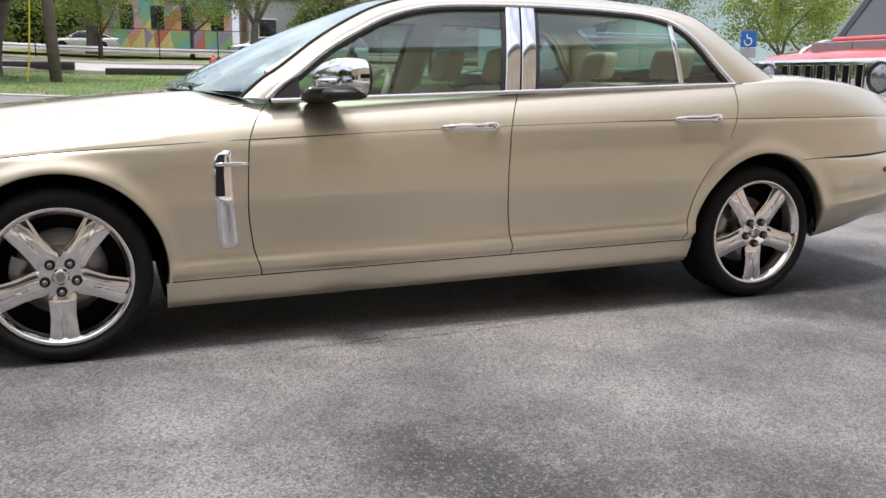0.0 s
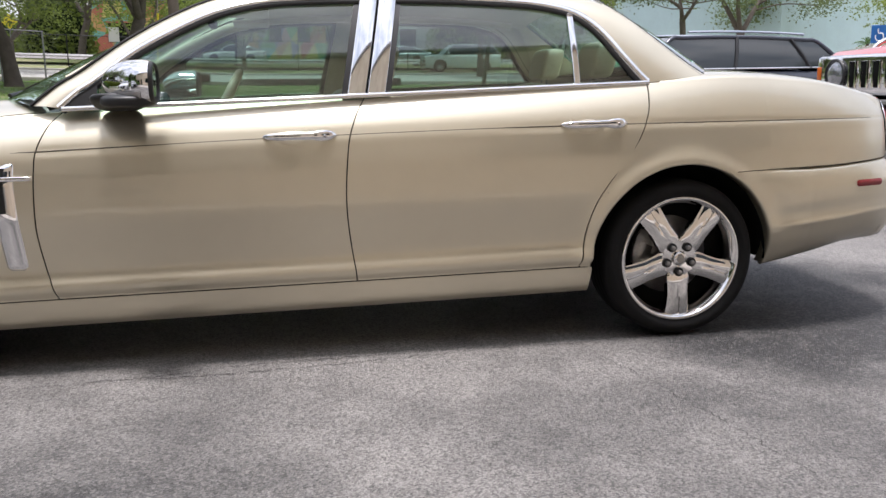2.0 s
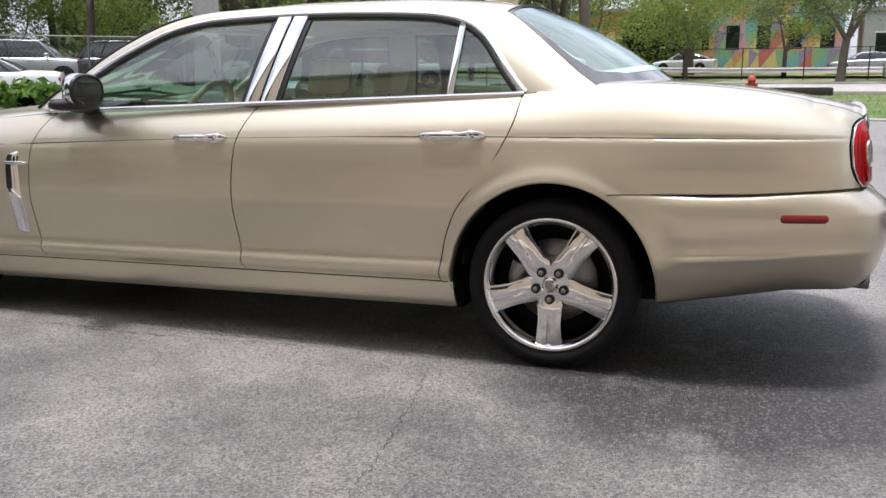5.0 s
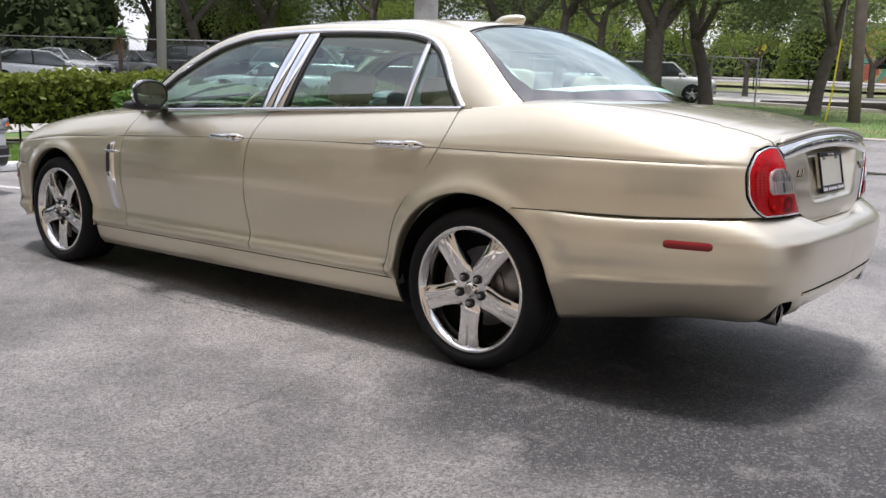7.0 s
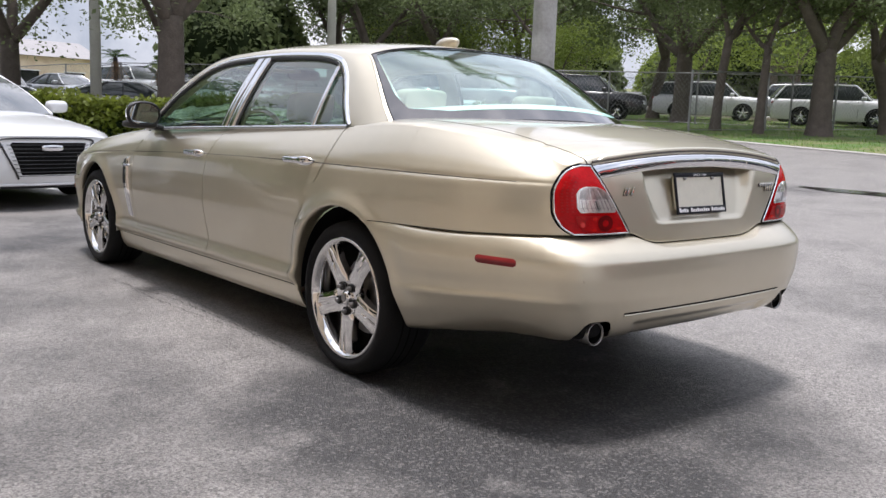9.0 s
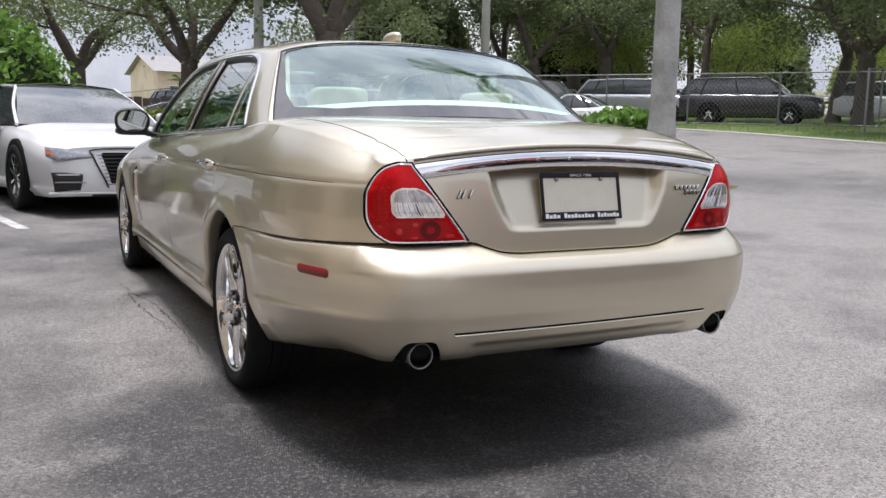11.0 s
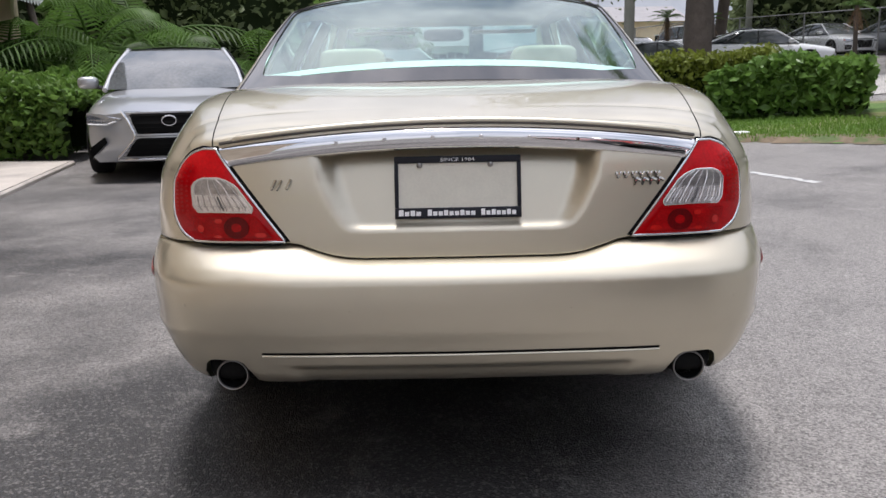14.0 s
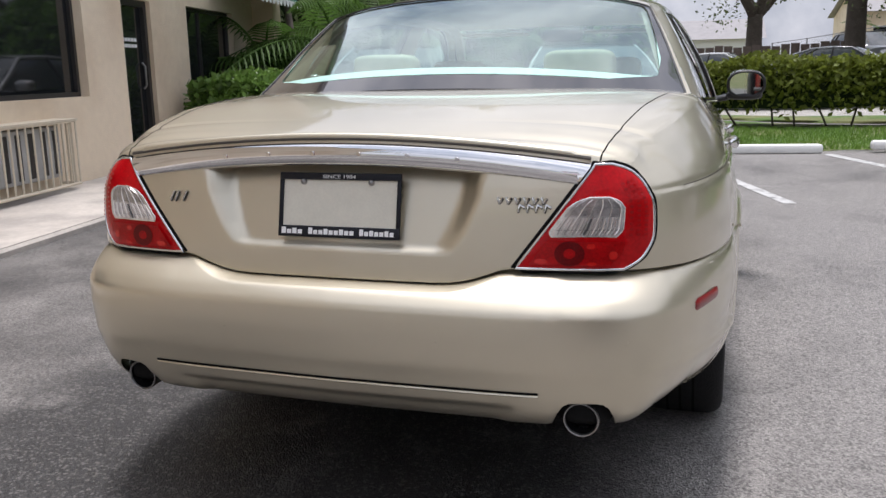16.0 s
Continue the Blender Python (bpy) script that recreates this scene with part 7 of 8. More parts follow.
def make_car(name, label, paint, L, W, stations, cab, wheels, r_w, front, m, rim="rim", spokes=5, roof=None, lamp_z=None, rails=False, belt_chrome=True, glass="cglass", flat=0.0, group="", rail_r=.034):
    """stations: (share of length from the nose, half width share, sill, shoulder, top, bow); cab: windscreen foot, roof start, roof end,
    rear foot (shares of length), belt height at both ends, roof height, roof half width share; front(car, face) adds the nose's details."""
    c = thing(name, m, label, "car", group)
    xn = L / 2
    S = np.array(stations, float)
    ts = np.linspace(0, 1, 26)
    fn = [pch(S[:, 0], S[:, k]) for k in range(1, 6)]
    full = []
    for t_ in ts:
        w, z0, zs, zt, bow = [float(f(t_)) for f in fn]
        H_ = ring_pts(w * W, z0, zs, zt)
        Y = np.r_[-H_[:, 0], H_[::-1][1:, 0]]
        Z = np.r_[H_[:, 1], H_[::-1][1:, 1]]
        X = xn - t_ * L + bow * (1 - (Y / (w * W)) ** 2)
        full.append(np.stack([X, Y, Z], 1))
    full = np.array(full)
    body = grid_ob("body", full, paint, c, sharp=50)
    # nose and tail faces
    w0, z00, zs0, zt0, bow0 = [float(f(0)) for f in fn]
    w1, z01, zs1, zt1, bow1 = [float(f(1)) for f in fn]

    def face(y, z, out=0.0):
        return np.stack([xn - L * 0 + bow0 * (1 - (y / (w0 * W)) ** 2) + bulge(z) + out, y, z], -1)

    def bulge(z):
        q = (z - z00) / (zs0 - z00)
        return np.interp(q, [0, .12, .35, .6, .85, 1.0, 1.2], [-.03, .03, .055, .045, .03, .0, -.0])

    for nm, k, sg in (("front_bumper", 0, 1), ("rear_bumper", -1, -1)):
        R_ = full[k]
        n = len(R_) // 2
        P = []
        for j in range(n + 1):
            y = np.linspace(R_[j, 1], -R_[j, 1], 21)
            z = np.full(21, R_[j, 2])
            if sg > 0:
                P.append(face(y, z))
                P[-1][:, 0] -= bulge(z) * (np.abs(y) / max(abs(R_[j, 1]), .01)) ** 6
            else:
                x = xn - L + bow1 * (1 - (y / (w1 * W)) ** 2)
                P.append(np.stack([x, y, z], 1))
        grid_ob(nm, np.array(P), paint, c, sharp=50)
    # cabin
    f1, f2, f3, f4, zb0, zb1, zr, wr = cab
    X = lambda f: xn - f * L
    wb = W * .93
    nc = 17
    u = np.linspace(0, 1, nc)
    bx, rx = X(f1) + (X(f4) - X(f1)) * u, X(f2) + (X(f3) - X(f2)) * u
    bz = zb0 + (zb1 - zb0) * u
    ry = W * wr * np.interp(u, [0, .3, .8, 1], [.97, 1, 1, .96])
    rz = zr - .05 * ((u - .4) / .6) ** 2 * (1 - flat)
    byy = wb * np.interp(u, [0, .2, .7, 1], [.93, 1, 1, .95])
    for s in (-1, 1):
        B_ = np.stack([bx, s * byy, bz - .02], 1)
        R_ = np.stack([rx, s * ry, rz - .03], 1)
        gl = np.array([B_ * (1 - t_) + R_ * t_ + np.array([0, s * .03 * math.sin(math.pi * t_), 0]) for t_ in np.linspace(0, 1, 6)])
        grid_ob("side_glass", gl, glass, c)
        rail = np.concatenate([[B_[0]], (B_[0] * .5 + R_[0] * .5)[None] + np.array([0, s * .03, .01]), R_, (B_[-1] * .45 + R_[-1] * .55)[None] + np.array([0, s * .03, .01]), [B_[-1]]])
        tube("roof_rail", crom(rail, 50), rail_r, paint, c, sides=8)
        kb = int(nc * .47)
        tube("pillar", np.array([B_[kb] + np.array([0, s * .012, 0]), (B_[kb] + R_[kb]) / 2 + np.array([0, s * .04, 0]), R_[kb] + np.array([0, s * .012, 0])]), .028, "black", c, sides=6)
        kb = int(nc * .78)
        tube("pillar", np.array([B_[kb] + np.array([0, s * .012, 0]), (B_[kb] + R_[kb]) / 2 + np.array([0, s * .04, 0]), R_[kb] + np.array([0, s * .012, 0])]), .03, "black", c, sides=6)
        if belt_chrome:
            tube("waist_strip", crom(B_ + np.array([0, s * .022, .012]), 30), .012, "chrome", c, sides=6)
        if rails:
            tube("luggage_rail", np.stack([rx[2:-1], s * (ry[2:-1] - .10), rz[2:-1] + .065], 1), .022, "chrome" if rails == 1 else "black", c, sides=6)
        # mirror
        mp = superell((bx[0] - .30, s * (W + .10), zb0 + .07), (.10, .12, .075), .6, .6, 18, 10)
        mi = grid_ob("door_mirror", mp, paint, c, close_u=True)
        tube("mirror_foot", np.array([(bx[0] - .32, s * (W * .92), zb0 + .0), (bx[0] - .30, s * (W + .06), zb0 + .03)]), .03, "black", mi, sides=6)
        # handles and door lines
        for fr_ in (.42, .62):
            xx, zz_ = X(fr_), zb0 - .13
            grid_ob("door_handle", superell((xx, s * (W + .005), zz_), (.11, .018, .016), .6, .6, 12, 8), "chrome" if belt_chrome else paint, c, close_u=True)
        for fr_ in (.335, .52, .70):
            tube("door_gap", np.array([(X(fr_), s * (W * 1.0 + .0), z00 + .12), (X(fr_), s * (W + .001), (z00 + zb0) / 2), (X(fr_), s * W * .965, zb0 - .06)]), .006, "gap", c, sides=5)
    for nm, k, mt in (("windscreen", 0, "cscreen"), ("rear_window", -1, glass)):
        y = np.linspace(-1, 1, 15)
        sg = 1 if k == 0 else -1
        lowr = np.stack([bx[k] + sg * .22 * (1 - y ** 2), y * byy[k], np.full(15, bz[k] - .015)], 1)
        topr = np.stack([rx[k] + sg * .10 * (1 - y ** 2), y * ry[k], rz[k] - .02 + .02 * (1 - y ** 2)], 1)
        grid_ob(nm, np.array([lowr * (1 - t_) + topr * t_ + np.array([sg * .03, 0, .03]) * math.sin(math.pi * t_) for t_ in np.linspace(0, 1, 7)]), mt, c)
    y = np.linspace(-1, 1, 15)
    P = []
    for k in range(nc):
        bw = (.10 if k == 0 else -.10 if k == nc - 1 else 0)
        P.append(np.stack([rx[k] + bw * (1 - y ** 2), y * ry[k], rz[k] - .015 + .045 * (1 - y ** 2)], 1))
    grid_ob("roof", np.array(P), roof or paint, c)
    # cabin floor so that no light shows through
    box("cabin", (X(f4) + .1, -wb * .85, z00 + .1), (X(f1) - .1, wb * .85, zb0 - .08), "carpet", c)
    box("underbody", (-xn + .25, -W * .84, z00 - .02), (xn - .25, W * .84, z00 + .12), "under", c)
    for fr_ in wheels:
        for s in (-1, 1):
            # flat dark patch on the body, painted as the arch's shaded hollow
            a = np.linspace(-.25, math.pi + .25, 26)
            P = []
            for rr, o in ((r_w * .3, .010), (r_w * 1.10, .010), (r_w * 1.16, .006), (r_w * 1.17, -.03)):
                P.append(np.stack([X(fr_) + rr * np.cos(a), np.full(26, s * (W + o)), np.maximum(r_w + rr * np.sin(a), z00 - .01)], 1))
            grid_ob("wheel_arch", np.array(P), "under", c)
            add_wheel(c, X(fr_), s * (W + .022), r_w, s, rim, spokes)
    front(c, face, W, z00, zs0)
    # tail lamps
    lz = lamp_z or zs1 - .12
    for s in (-1, 1):
        grid_ob("tail_lamp", superell((xn - L + .05, s * W * w1 * .86, lz), (.09, W * .13, .07), .5, .5, 16, 10), "marker", c, close_u=True)
    return c


def patch(c, face, name, y0, y1, z0, z1, mat, out=.012, taper_=(1, 1), n=12, label="", bevel=True):
    """A panel on the nose that follows its curve; taper: width share at foot and head."""
    P = []
    zs_ = np.linspace(z0, z1, 8)
    for k, z in enumerate(zs_):
        t_ = k / 7
        sc = taper_[0] * (1 - t_) + taper_[1] * t_
        mid, half = (y0 + y1) / 2, (y1 - y0) / 2 * sc
        y = np.linspace(mid - half, mid + half, n)
        o = np.full(n, out)
        o[0] = o[-1] = -.02
        if k in (0, 7):
            o[:] = -.02
        P.append(face(y, np.full(n, z), o))
    return grid_ob(name, np.array(P), mat, c, label, sharp=40)


def nose_fastback(c, face, W, z0, zs):
    g = patch(c, face, "grille", -.46, .46, .30, .68, "gap", .012, (.72, 1.0), label="broad black grille with bright slats")
    for k in range(9):
        z = .325 + k * .038
        hw = .46 * (.75 + .22 * (z - .30) / .38)
        y = np.linspace(-hw, hw, 20)
        tube("grille_slat", face(y, np.full(20, z), .016), .0035, "black", g, sides=5)
    ring = np.array([(-.46 * .74, .295), (-.47, .60), (-.455, .685), (0, .695), (.455, .685), (.47, .60), (.46 * .74, .295)])
    R_ = crom(ring, 50)
    tube("grille_frame", face(R_[:, 0], R_[:, 1], .014), .010, "black", c, sides=6)
    grid_ob("grille_badge", superell(tuple(face(np.array(0.), np.array(.60), .03)), (.010, .115, .030), .6, .8, 20, 10), "chrome", g, "plain bright emblem", close_u=True)
    for s in (-1, 1):
        yl = np.linspace(.46, .90, 14)
        lo_, hi_ = np.interp(yl, [.46, .80, .90], [.600, .560, .610]), np.interp(yl, [.46, .70, .90], [.640, .690, .712])
        P = [face(s * yl, lo_ * (1 - t_) + hi_ * t_, .012 if 0 < t_ < 1 else -.004) for t_ in np.linspace(0, 1, 6)]
        grid_ob("headlamp", np.array(P), "lampglass", c, "slim clear headlamp")
        P = [face(s * yl[11:], (lo_ * (1 - t_) + hi_ * t_)[11:], .015) for t_ in (.35, .6)]
        grid_ob("turn_lamp", np.array(P), "amber", c)
        patch(c, face, "air_intake", s * .56, s * .86, .25, .45, "black", .012, (.8, 1))
        tube("intake_bar", face(np.linspace(s * .56, s * .84, 8), np.full(8, .35), .022), .008, "steel", c, sides=5)
    tube("lower_lip", face(np.linspace(-.88, .88, 24), np.full(24, .235), .014), .014, "c_white", c, sides=6)
    patch(c, face, "lower_grille", -.55, .55, .19, .225, "black", .01)


def nose_spindle(c, face, W, z0, zs):
    for nm, lo_, hi_, t0, t1 in (("grille", .235, .47, 1.0, .66), ("grille", .47, .725, .66, .86)):
        patch(c, face, nm, -.54, .54, lo_, hi_, "gap", .014, (t0, t1), label="hourglass-shaped black mesh grille")
    for k in range(11):
        z = .26 + k * .042
        hw = .54 * (1.0 - .34 * (z - .235) / .235 if z < .47 else .66 + .20 * (z - .47) / .255)
        tube("grille_bar", face(np.linspace(-hw * .95, hw * .95, 16), np.full(16, z), .016), .003, "gap", c, sides=5)
    for s in (-1, 1):
        edge = np.array([(s * .475, .735), (s * .40, .60), (s * .355, .47), (s * .43, .36), (s * .55, .235)])
        E_ = crom(edge, 20)
        tube("grille_frame", face(E_[:, 0], E_[:, 1], .016), np.interp(np.linspace(0, 1, 20), [0, .5, 1], [.016, .010, .015]), "chrome", c, sides=6)
    tube("grille_lip", face(np.linspace(-.55, .55, 20), np.full(20, .225), .018), .014, "chrome", c, sides=6)
    bc = face(np.array(0.), np.array(.625), .03)
    a_ = np.linspace(0, 2 * math.pi, 28, endpoint=False)
    tube("emblem_ring", np.stack([np.full(28, bc[0]), .072 * np.cos(a_), bc[2] + .050 * np.sin(a_)], 1), .009, "chrome", c, closed=True, sides=6, label="plain bright oval emblem")
    for s in (-1, 1):
        yl = np.linspace(.48, .84, 14)
        lo_, hi_ = np.interp(yl, [.48, .68, .84], [.640, .585, .600]), np.interp(yl, [.48, .68, .84], [.655, .700, .720])
        P = [face(s * yl, lo_ * (1 - t_) + hi_ * t_, .013 if 0 < t_ < 1 else -.004) for t_ in np.linspace(0, 1, 6)]
        grid_ob("headlamp", np.array(P), "lampglass", c, "sharp clear headlamp")
        tube("daylight_strip", face(np.array([s * .54, s * .64, s * .82]), np.array([.628, .592, .602]), .018), .009, "white", c, sides=6)
        P = [face(s * np.linspace(.66 - .02 * t_, .82, 8), np.interp(np.linspace(0, 1, 8), [0, 1], [.47 - .06 * t_, .36 - .12 * t_]), .014) for t_ in np.linspace(0, 1, 5)]
        grid_ob("air_intake", np.array(P), "gap", c)


def nose_suv(c, face, W, z0, zs):
    g = patch(c, face, "grille", -.52, .52, zs - .40, zs - .14, "black", .014, (.85, 1.0))
    for k in range(4):
        tube("grille_slat", face(np.linspace(-.46, .46, 12), np.full(12, zs - .36 + k * .065), .022), .010, "chrome", g, sides=5)
    for s in (-1, 1):
        patch(c, face, "headlamp", s * .56, s * .90, zs - .30, zs - .14, "lampglass", .016)
        patch(c, face, "air_intake", s * .58, s * .86, z0 + .14, z0 + .26, "black", .014)
    patch(c, face, "lower_grille", -.5, .5, z0 + .05, z0 + .22, "black", .012)


ST_SEDAN = [(0, .90, .20, .66, .72, .16), (.04, .955, .18, .73, .79, .13), (.12, .99, .17, .79, .87, .07), (.27, 1.0, .17, .86, .96, .02), (.5, 1.0, .17, .90, .99, 0), (.75, 1.0, .17, .93, 1.02, 0), (.92, .97, .20, .93, 1.02, -.03), (1.0, .90, .26, .88, .97, -.10)]
ST_SUV = [(0, .90, .28, .92, 1.00, .14), (.04, .96, .26, .98, 1.06, .11), (.12, .99, .25, 1.02, 1.11, .05), (.27, 1.0, .25, 1.06, 1.15, .01), (.6, 1.0, .25, 1.08, 1.16, 0), (.93, .98, .27, 1.08, 1.16, 0), (1.0, .93, .32, 1.06, 1.14, -.06)]
CAB_SEDAN = (.255, .42, .70, .93, .95, .99, 1.44, .66)
CAB_FAST = (.265, .43, .66, .97, .94, 1.00, 1.405, .66)
CAB_SUV = (.235, .36, .90, .985, 1.10, 1.14, 1.72, .74)


def yaw_pose(x, y, deg):
    return pose(x, y, float(lift(x, y)), 0, 0, deg)


make_car("fastback_car", "white fastback car with a broad black grille, parked in a bay", "c_white", 4.95, .945, ST_SEDAN, CAB_FAST, (.19, .78), .355, nose_fastback, yaw_pose(-7.30, -.93, 13), roof="c_black", spokes=10, belt_chrome=False, rail_r=.022)
make_car("sedan_car", "silver saloon with an hourglass-shaped black grille, parked in a bay", "c_silver", 4.90, .92, ST_SEDAN, CAB_SEDAN, (.18, .77), .335, nose_spindle, yaw_pose(-6.96, -3.46, 13))
make_car("suv", "dark navy estate-bodied off-roader with chrome window trim, parked", "c_navy", 4.95, .96, [(q[0], q[1], q[2], q[3] - .08, q[4] - .08, q[5]) for q in ST_SUV], (.245, .36, .88, .985, 1.04, 1.08, 1.585, .76), (.18, .78), .37, nose_suv, yaw_pose(6.72, 9.35, 180) @ Matrix.Scale(.955, 4), rails=1)

# row behind the chain-link fence
ROW_P, ROW_D = np.array([-10.6, 30.5]), np.array([.86, .51])
row = [("c_black", "suv", -19.1, 23.6, 37), ("c_silver", "suv", -23.4, 21.9, 33), ("c_black", "suv", -28.9, 20.7, 12), ("c_grey", "sedan", -32.6, 19.8, 10), ("c_white", "sedan", -35.2, 17.6, 12), ("c_black", "sedan", -36.6, 15.0, 14),
       ("c_white", "suv", -37.4, 12.4, 14), ("c_silver", "sedan", -38.5, 9.6, 14), ("c_grey", "suv", -39.5, 6.8, 14)]
words = {"c_white": "white", "c_black": "black", "c_grey": "dark grey", "c_silver": "silver"}
made = {}
for col, kind_, x, y, a in row:
    m = yaw_pose(x, y, a)
    if (col, kind_) not in made:
        if kind_ == "suv":
            made[(col, kind_)] = make_car("suv", words[col] + " off-roader parked in the row behind the fence", col, 4.85, .95, ST_SUV, CAB_SUV, (.19, .77), .37, nose_suv, m, rails=2, belt_chrome=False, group="row of cars behind the fence")
        else:
            made[(col, kind_)] = make_car("sedan_car", words[col] + " saloon parked in the row behind the fence", col, 4.7, .91, ST_SEDAN, CAB_SEDAN, (.18, .77), .33, nose_fastback, m, belt_chrome=False, group="row of cars behind the fence")
    else:
        copy_thing(made[(col, kind_)], m)
# second rank behind, and a few more seen over the hedges
for col, kind_, x, y, a in (("c_white", "suv", -11.8, 29.8, 30), ("c_white", "suv", -17.0, 29.2, 36), ("c_silver", "suv", -14.0, 32.6, 30), ("c_silver", "sedan", -24.2, 7.4, 75), ("c_white", "sedan", -24.8, 10.8, 80), ("c_grey", "sedan", -25.0, 4.2, 75), ("c_white", "sedan", -27, .6, 75), ("c_white", "suv", -22, 36, -40), ("c_silver", "sedan", -27, 33, -40), ("c_white", "sedan", -31, 30, -38), ("c_black", "suv", -36, 26, -38), ("c_white", "suv", -41, 21, -20), ("c_white", "sedan", -27.2, 27.4, 20), ("c_silver", "sedan", -34.5, 26.8, 10), ("c_white", "sedan", -41, -1.5, 95), ("c_white", "sedan", -2.5, 62, 175), ("c_silver", "sedan", 9, 58, 175), ("c_white", "suv", 11, 47, 180)):
    copy_thing(made[(col, kind_)], yaw_pose(x, y, a) @ Matrix.Scale(.92, 4))
ST_ROAD = [(0, .84, .18, .52, .58, .18), (.05, .93, .16, .60, .66, .14), (.2, 1.0, .16, .70, .78, .05), (.5, 1.0, .16, .74, .83, 0), (.8, 1.0, .17, .77, .86, 0), (.95, .93, .22, .77, .85, -.06), (1.0, .84, .28, .72, .80, -.14)]
q = yaw_pose(-17.2, 14.15, 222) @ Matrix.Scale(.96, 4)
make_car("roadster", "small white roadster with a black soft top, parked by the hedge", "c_white", 3.95, .82, ST_ROAD, (.36, .47, .62, .76, .80, .84, 1.20, .62), (.19, .77), .29, nose_spindle, q, roof="black", belt_chrome=False, rail_r=.018)

# ---------------------------------------------------------------- square off-roader with the slotted chrome front
hm = thing("off_roader", yaw_pose(4.95, 2.22, 180) @ Matrix.Scale(1.07, 4), "boxy red and black off-roader with a chrome slotted front, parked", "car")
# local: forward is +x, the nose's face at x = 0
P = []
for x, z0, zt_, w in ((0, .50, 1.17, .93), (-.10, .46, 1.225, .97), (-.5, .46, 1.295, .99), (-.95, .46, 1.355, 1.0), (-1.3, .46, 1.375, 1.0), (-4.6, .46, 1.38, 1.0), (-4.7, .50, 1.36, .98)):
    P.append([(x, -w * .96, z0), (x, -w, z0 + .1), (x, -w, zt_ - .10), (x, -w * .97, zt_ - .03), (x, -w * .90, zt_), (x, 0, zt_ + .025), (x, w * .90, zt_), (x, w * .97, zt_ - .03), (x, w, zt_ - .10), (x, w, z0 + .1), (x, w * .96, z0)])
grid_ob("body", np.array(P), "c_red", hm, "red bodywork", sharp=30)
gr = part("grille", box_bm((-.06, -.80, .86), (.045, .80, 1.19), .03, 3), "chrome", hm, "chrome front with seven upright slots", True)
for k in range(7):
    yk = -.435 + k * .145
    part("slot", box_bm((.02, yk - .036, .925), (.052, yk + .036, 1.135), .012, 2), "gap", gr, "", True)
    tube("slot_rim", np.array([(.048, yk - .040, .925), (.050, yk - .040, 1.135), (.050, yk + .040, 1.135), (.048, yk + .040, .925)]), .010, "chrome", gr, closed=True, sides=6)
for s in (-1, 1):
    part("lamp_frame", box_bm((-.05, s * .74 - .17, .865), (.055, s * .74 + .17, 1.185), .03, 2), "chrome", hm, "", True)
    v, f = revolve_geo([(0, .03), (.06, .024), (.095, .008), (.105, .0), (.115, .0)], 28, "x")
    mesh_ob("headlamp", [(p[0] + .058, p[1] + s * .65, p[2] + 1.03) for p in v], f, "lampglass", hm, "round clear headlamp")
    v, f = revolve_geo([(.112, .0), (.118, .014), (.130, .006), (.132, -.01)], 28, "x")
    mesh_ob("lamp_bezel", [(p[0] + .058, p[1] + s * .65, p[2] + 1.03) for p in v], f, "black", hm)
    part("turn_lamp", box_bm((.03, s * .868 - .026, .96), (.062, s * .868 + .026, 1.10), .01, 2), "amber", hm, "", True)
    tube("bonnet_handle", crom([(-.22, s * .56, 1.24), (-.30, s * .56, 1.30), (-.52, s * .56, 1.37), (-.66, s * .56, 1.34)], 16), .020, "chrome", hm, sides=8)
    v, f = revolve_geo([(0, .02), (.06, .012), (.07, 0), (.08, -.01)], 20, "x")
    mesh_ob("fog_lamp", [(p[0] + .125, p[1] + s * .52, p[2] + .665) for p in v], f, "lampglass", hm)
    part("wing_flare", box_bm((-1.22, s * .98 - .05, .42), (-.12, s * .98 + .05, 1.0), .05, 2), "black", hm, "", True)
    for xw in (-.70, -3.75):
        add_wheel(hm, xw, s * .99, .44, s, "rim", 7)
    grid_ob("side_glass", np.array([[(-1.15 - .35 * t_, s * (.95 - .12 * t_), 1.36 + .56 * t_), (-4.5 + .1 * t_, s * (.95 - .12 * t_), 1.38 + .52 * t_)] for t_ in (0, .5, 1)]), "cglass", hm)
    tube("pillar", np.array([(-1.00, s * .93, 1.36), (-1.38, s * .82, 1.93)]), .05, "c_black", hm, sides=6)
    tube("roof_rail", np.array([(-1.38, s * .82, 1.93), (-4.45, s * .84, 1.95)]), .05, "c_black", hm, sides=6)
part("bonnet_scoop", box_bm((-1.02, -.72, 1.36), (-.74, .72, 1.425), .03, 3), "c_red", hm, "raised red bonnet centre", True)
for s in (-1, 1):
    part("bonnet_vent", box_bm((-.68, s * .245 - .24, 1.24), (-.28, s * .245 + .24, 1.352), .006, 1), "roofing", hm)
part("bumper", box_bm((-.25, -.98, .48), (.13, .98, .80), .06, 3), "black", hm, "heavy black bumper", True)
part("bumper_step", box_bm((-.05, -.99, .80), (.16, .99, .835), .012, 2), "steel", hm, "", True)
part("skid_plate", box_bm((-.30, -.45, .34), (.06, .45, .50), .05, 2), "steel", hm, "", True)
for s in (-1, 1):
    tube("tow_hook", crom([(.12, s * .25, .60), (.20, s * .25, .62), (.20, s * .25, .54), (.12, s * .25, .53)], 12), .022, "c_red", hm, sides=6)
grid_ob("windscreen", np.array([[(-1.00 - .38 * t_, y * (.90 - .10 * t_), 1.375 + .56 * t_) for y in np.linspace(-1, 1, 9)] for t_ in np.linspace(0, 1, 5)]), "cglass", hm, "flat upright windscreen")
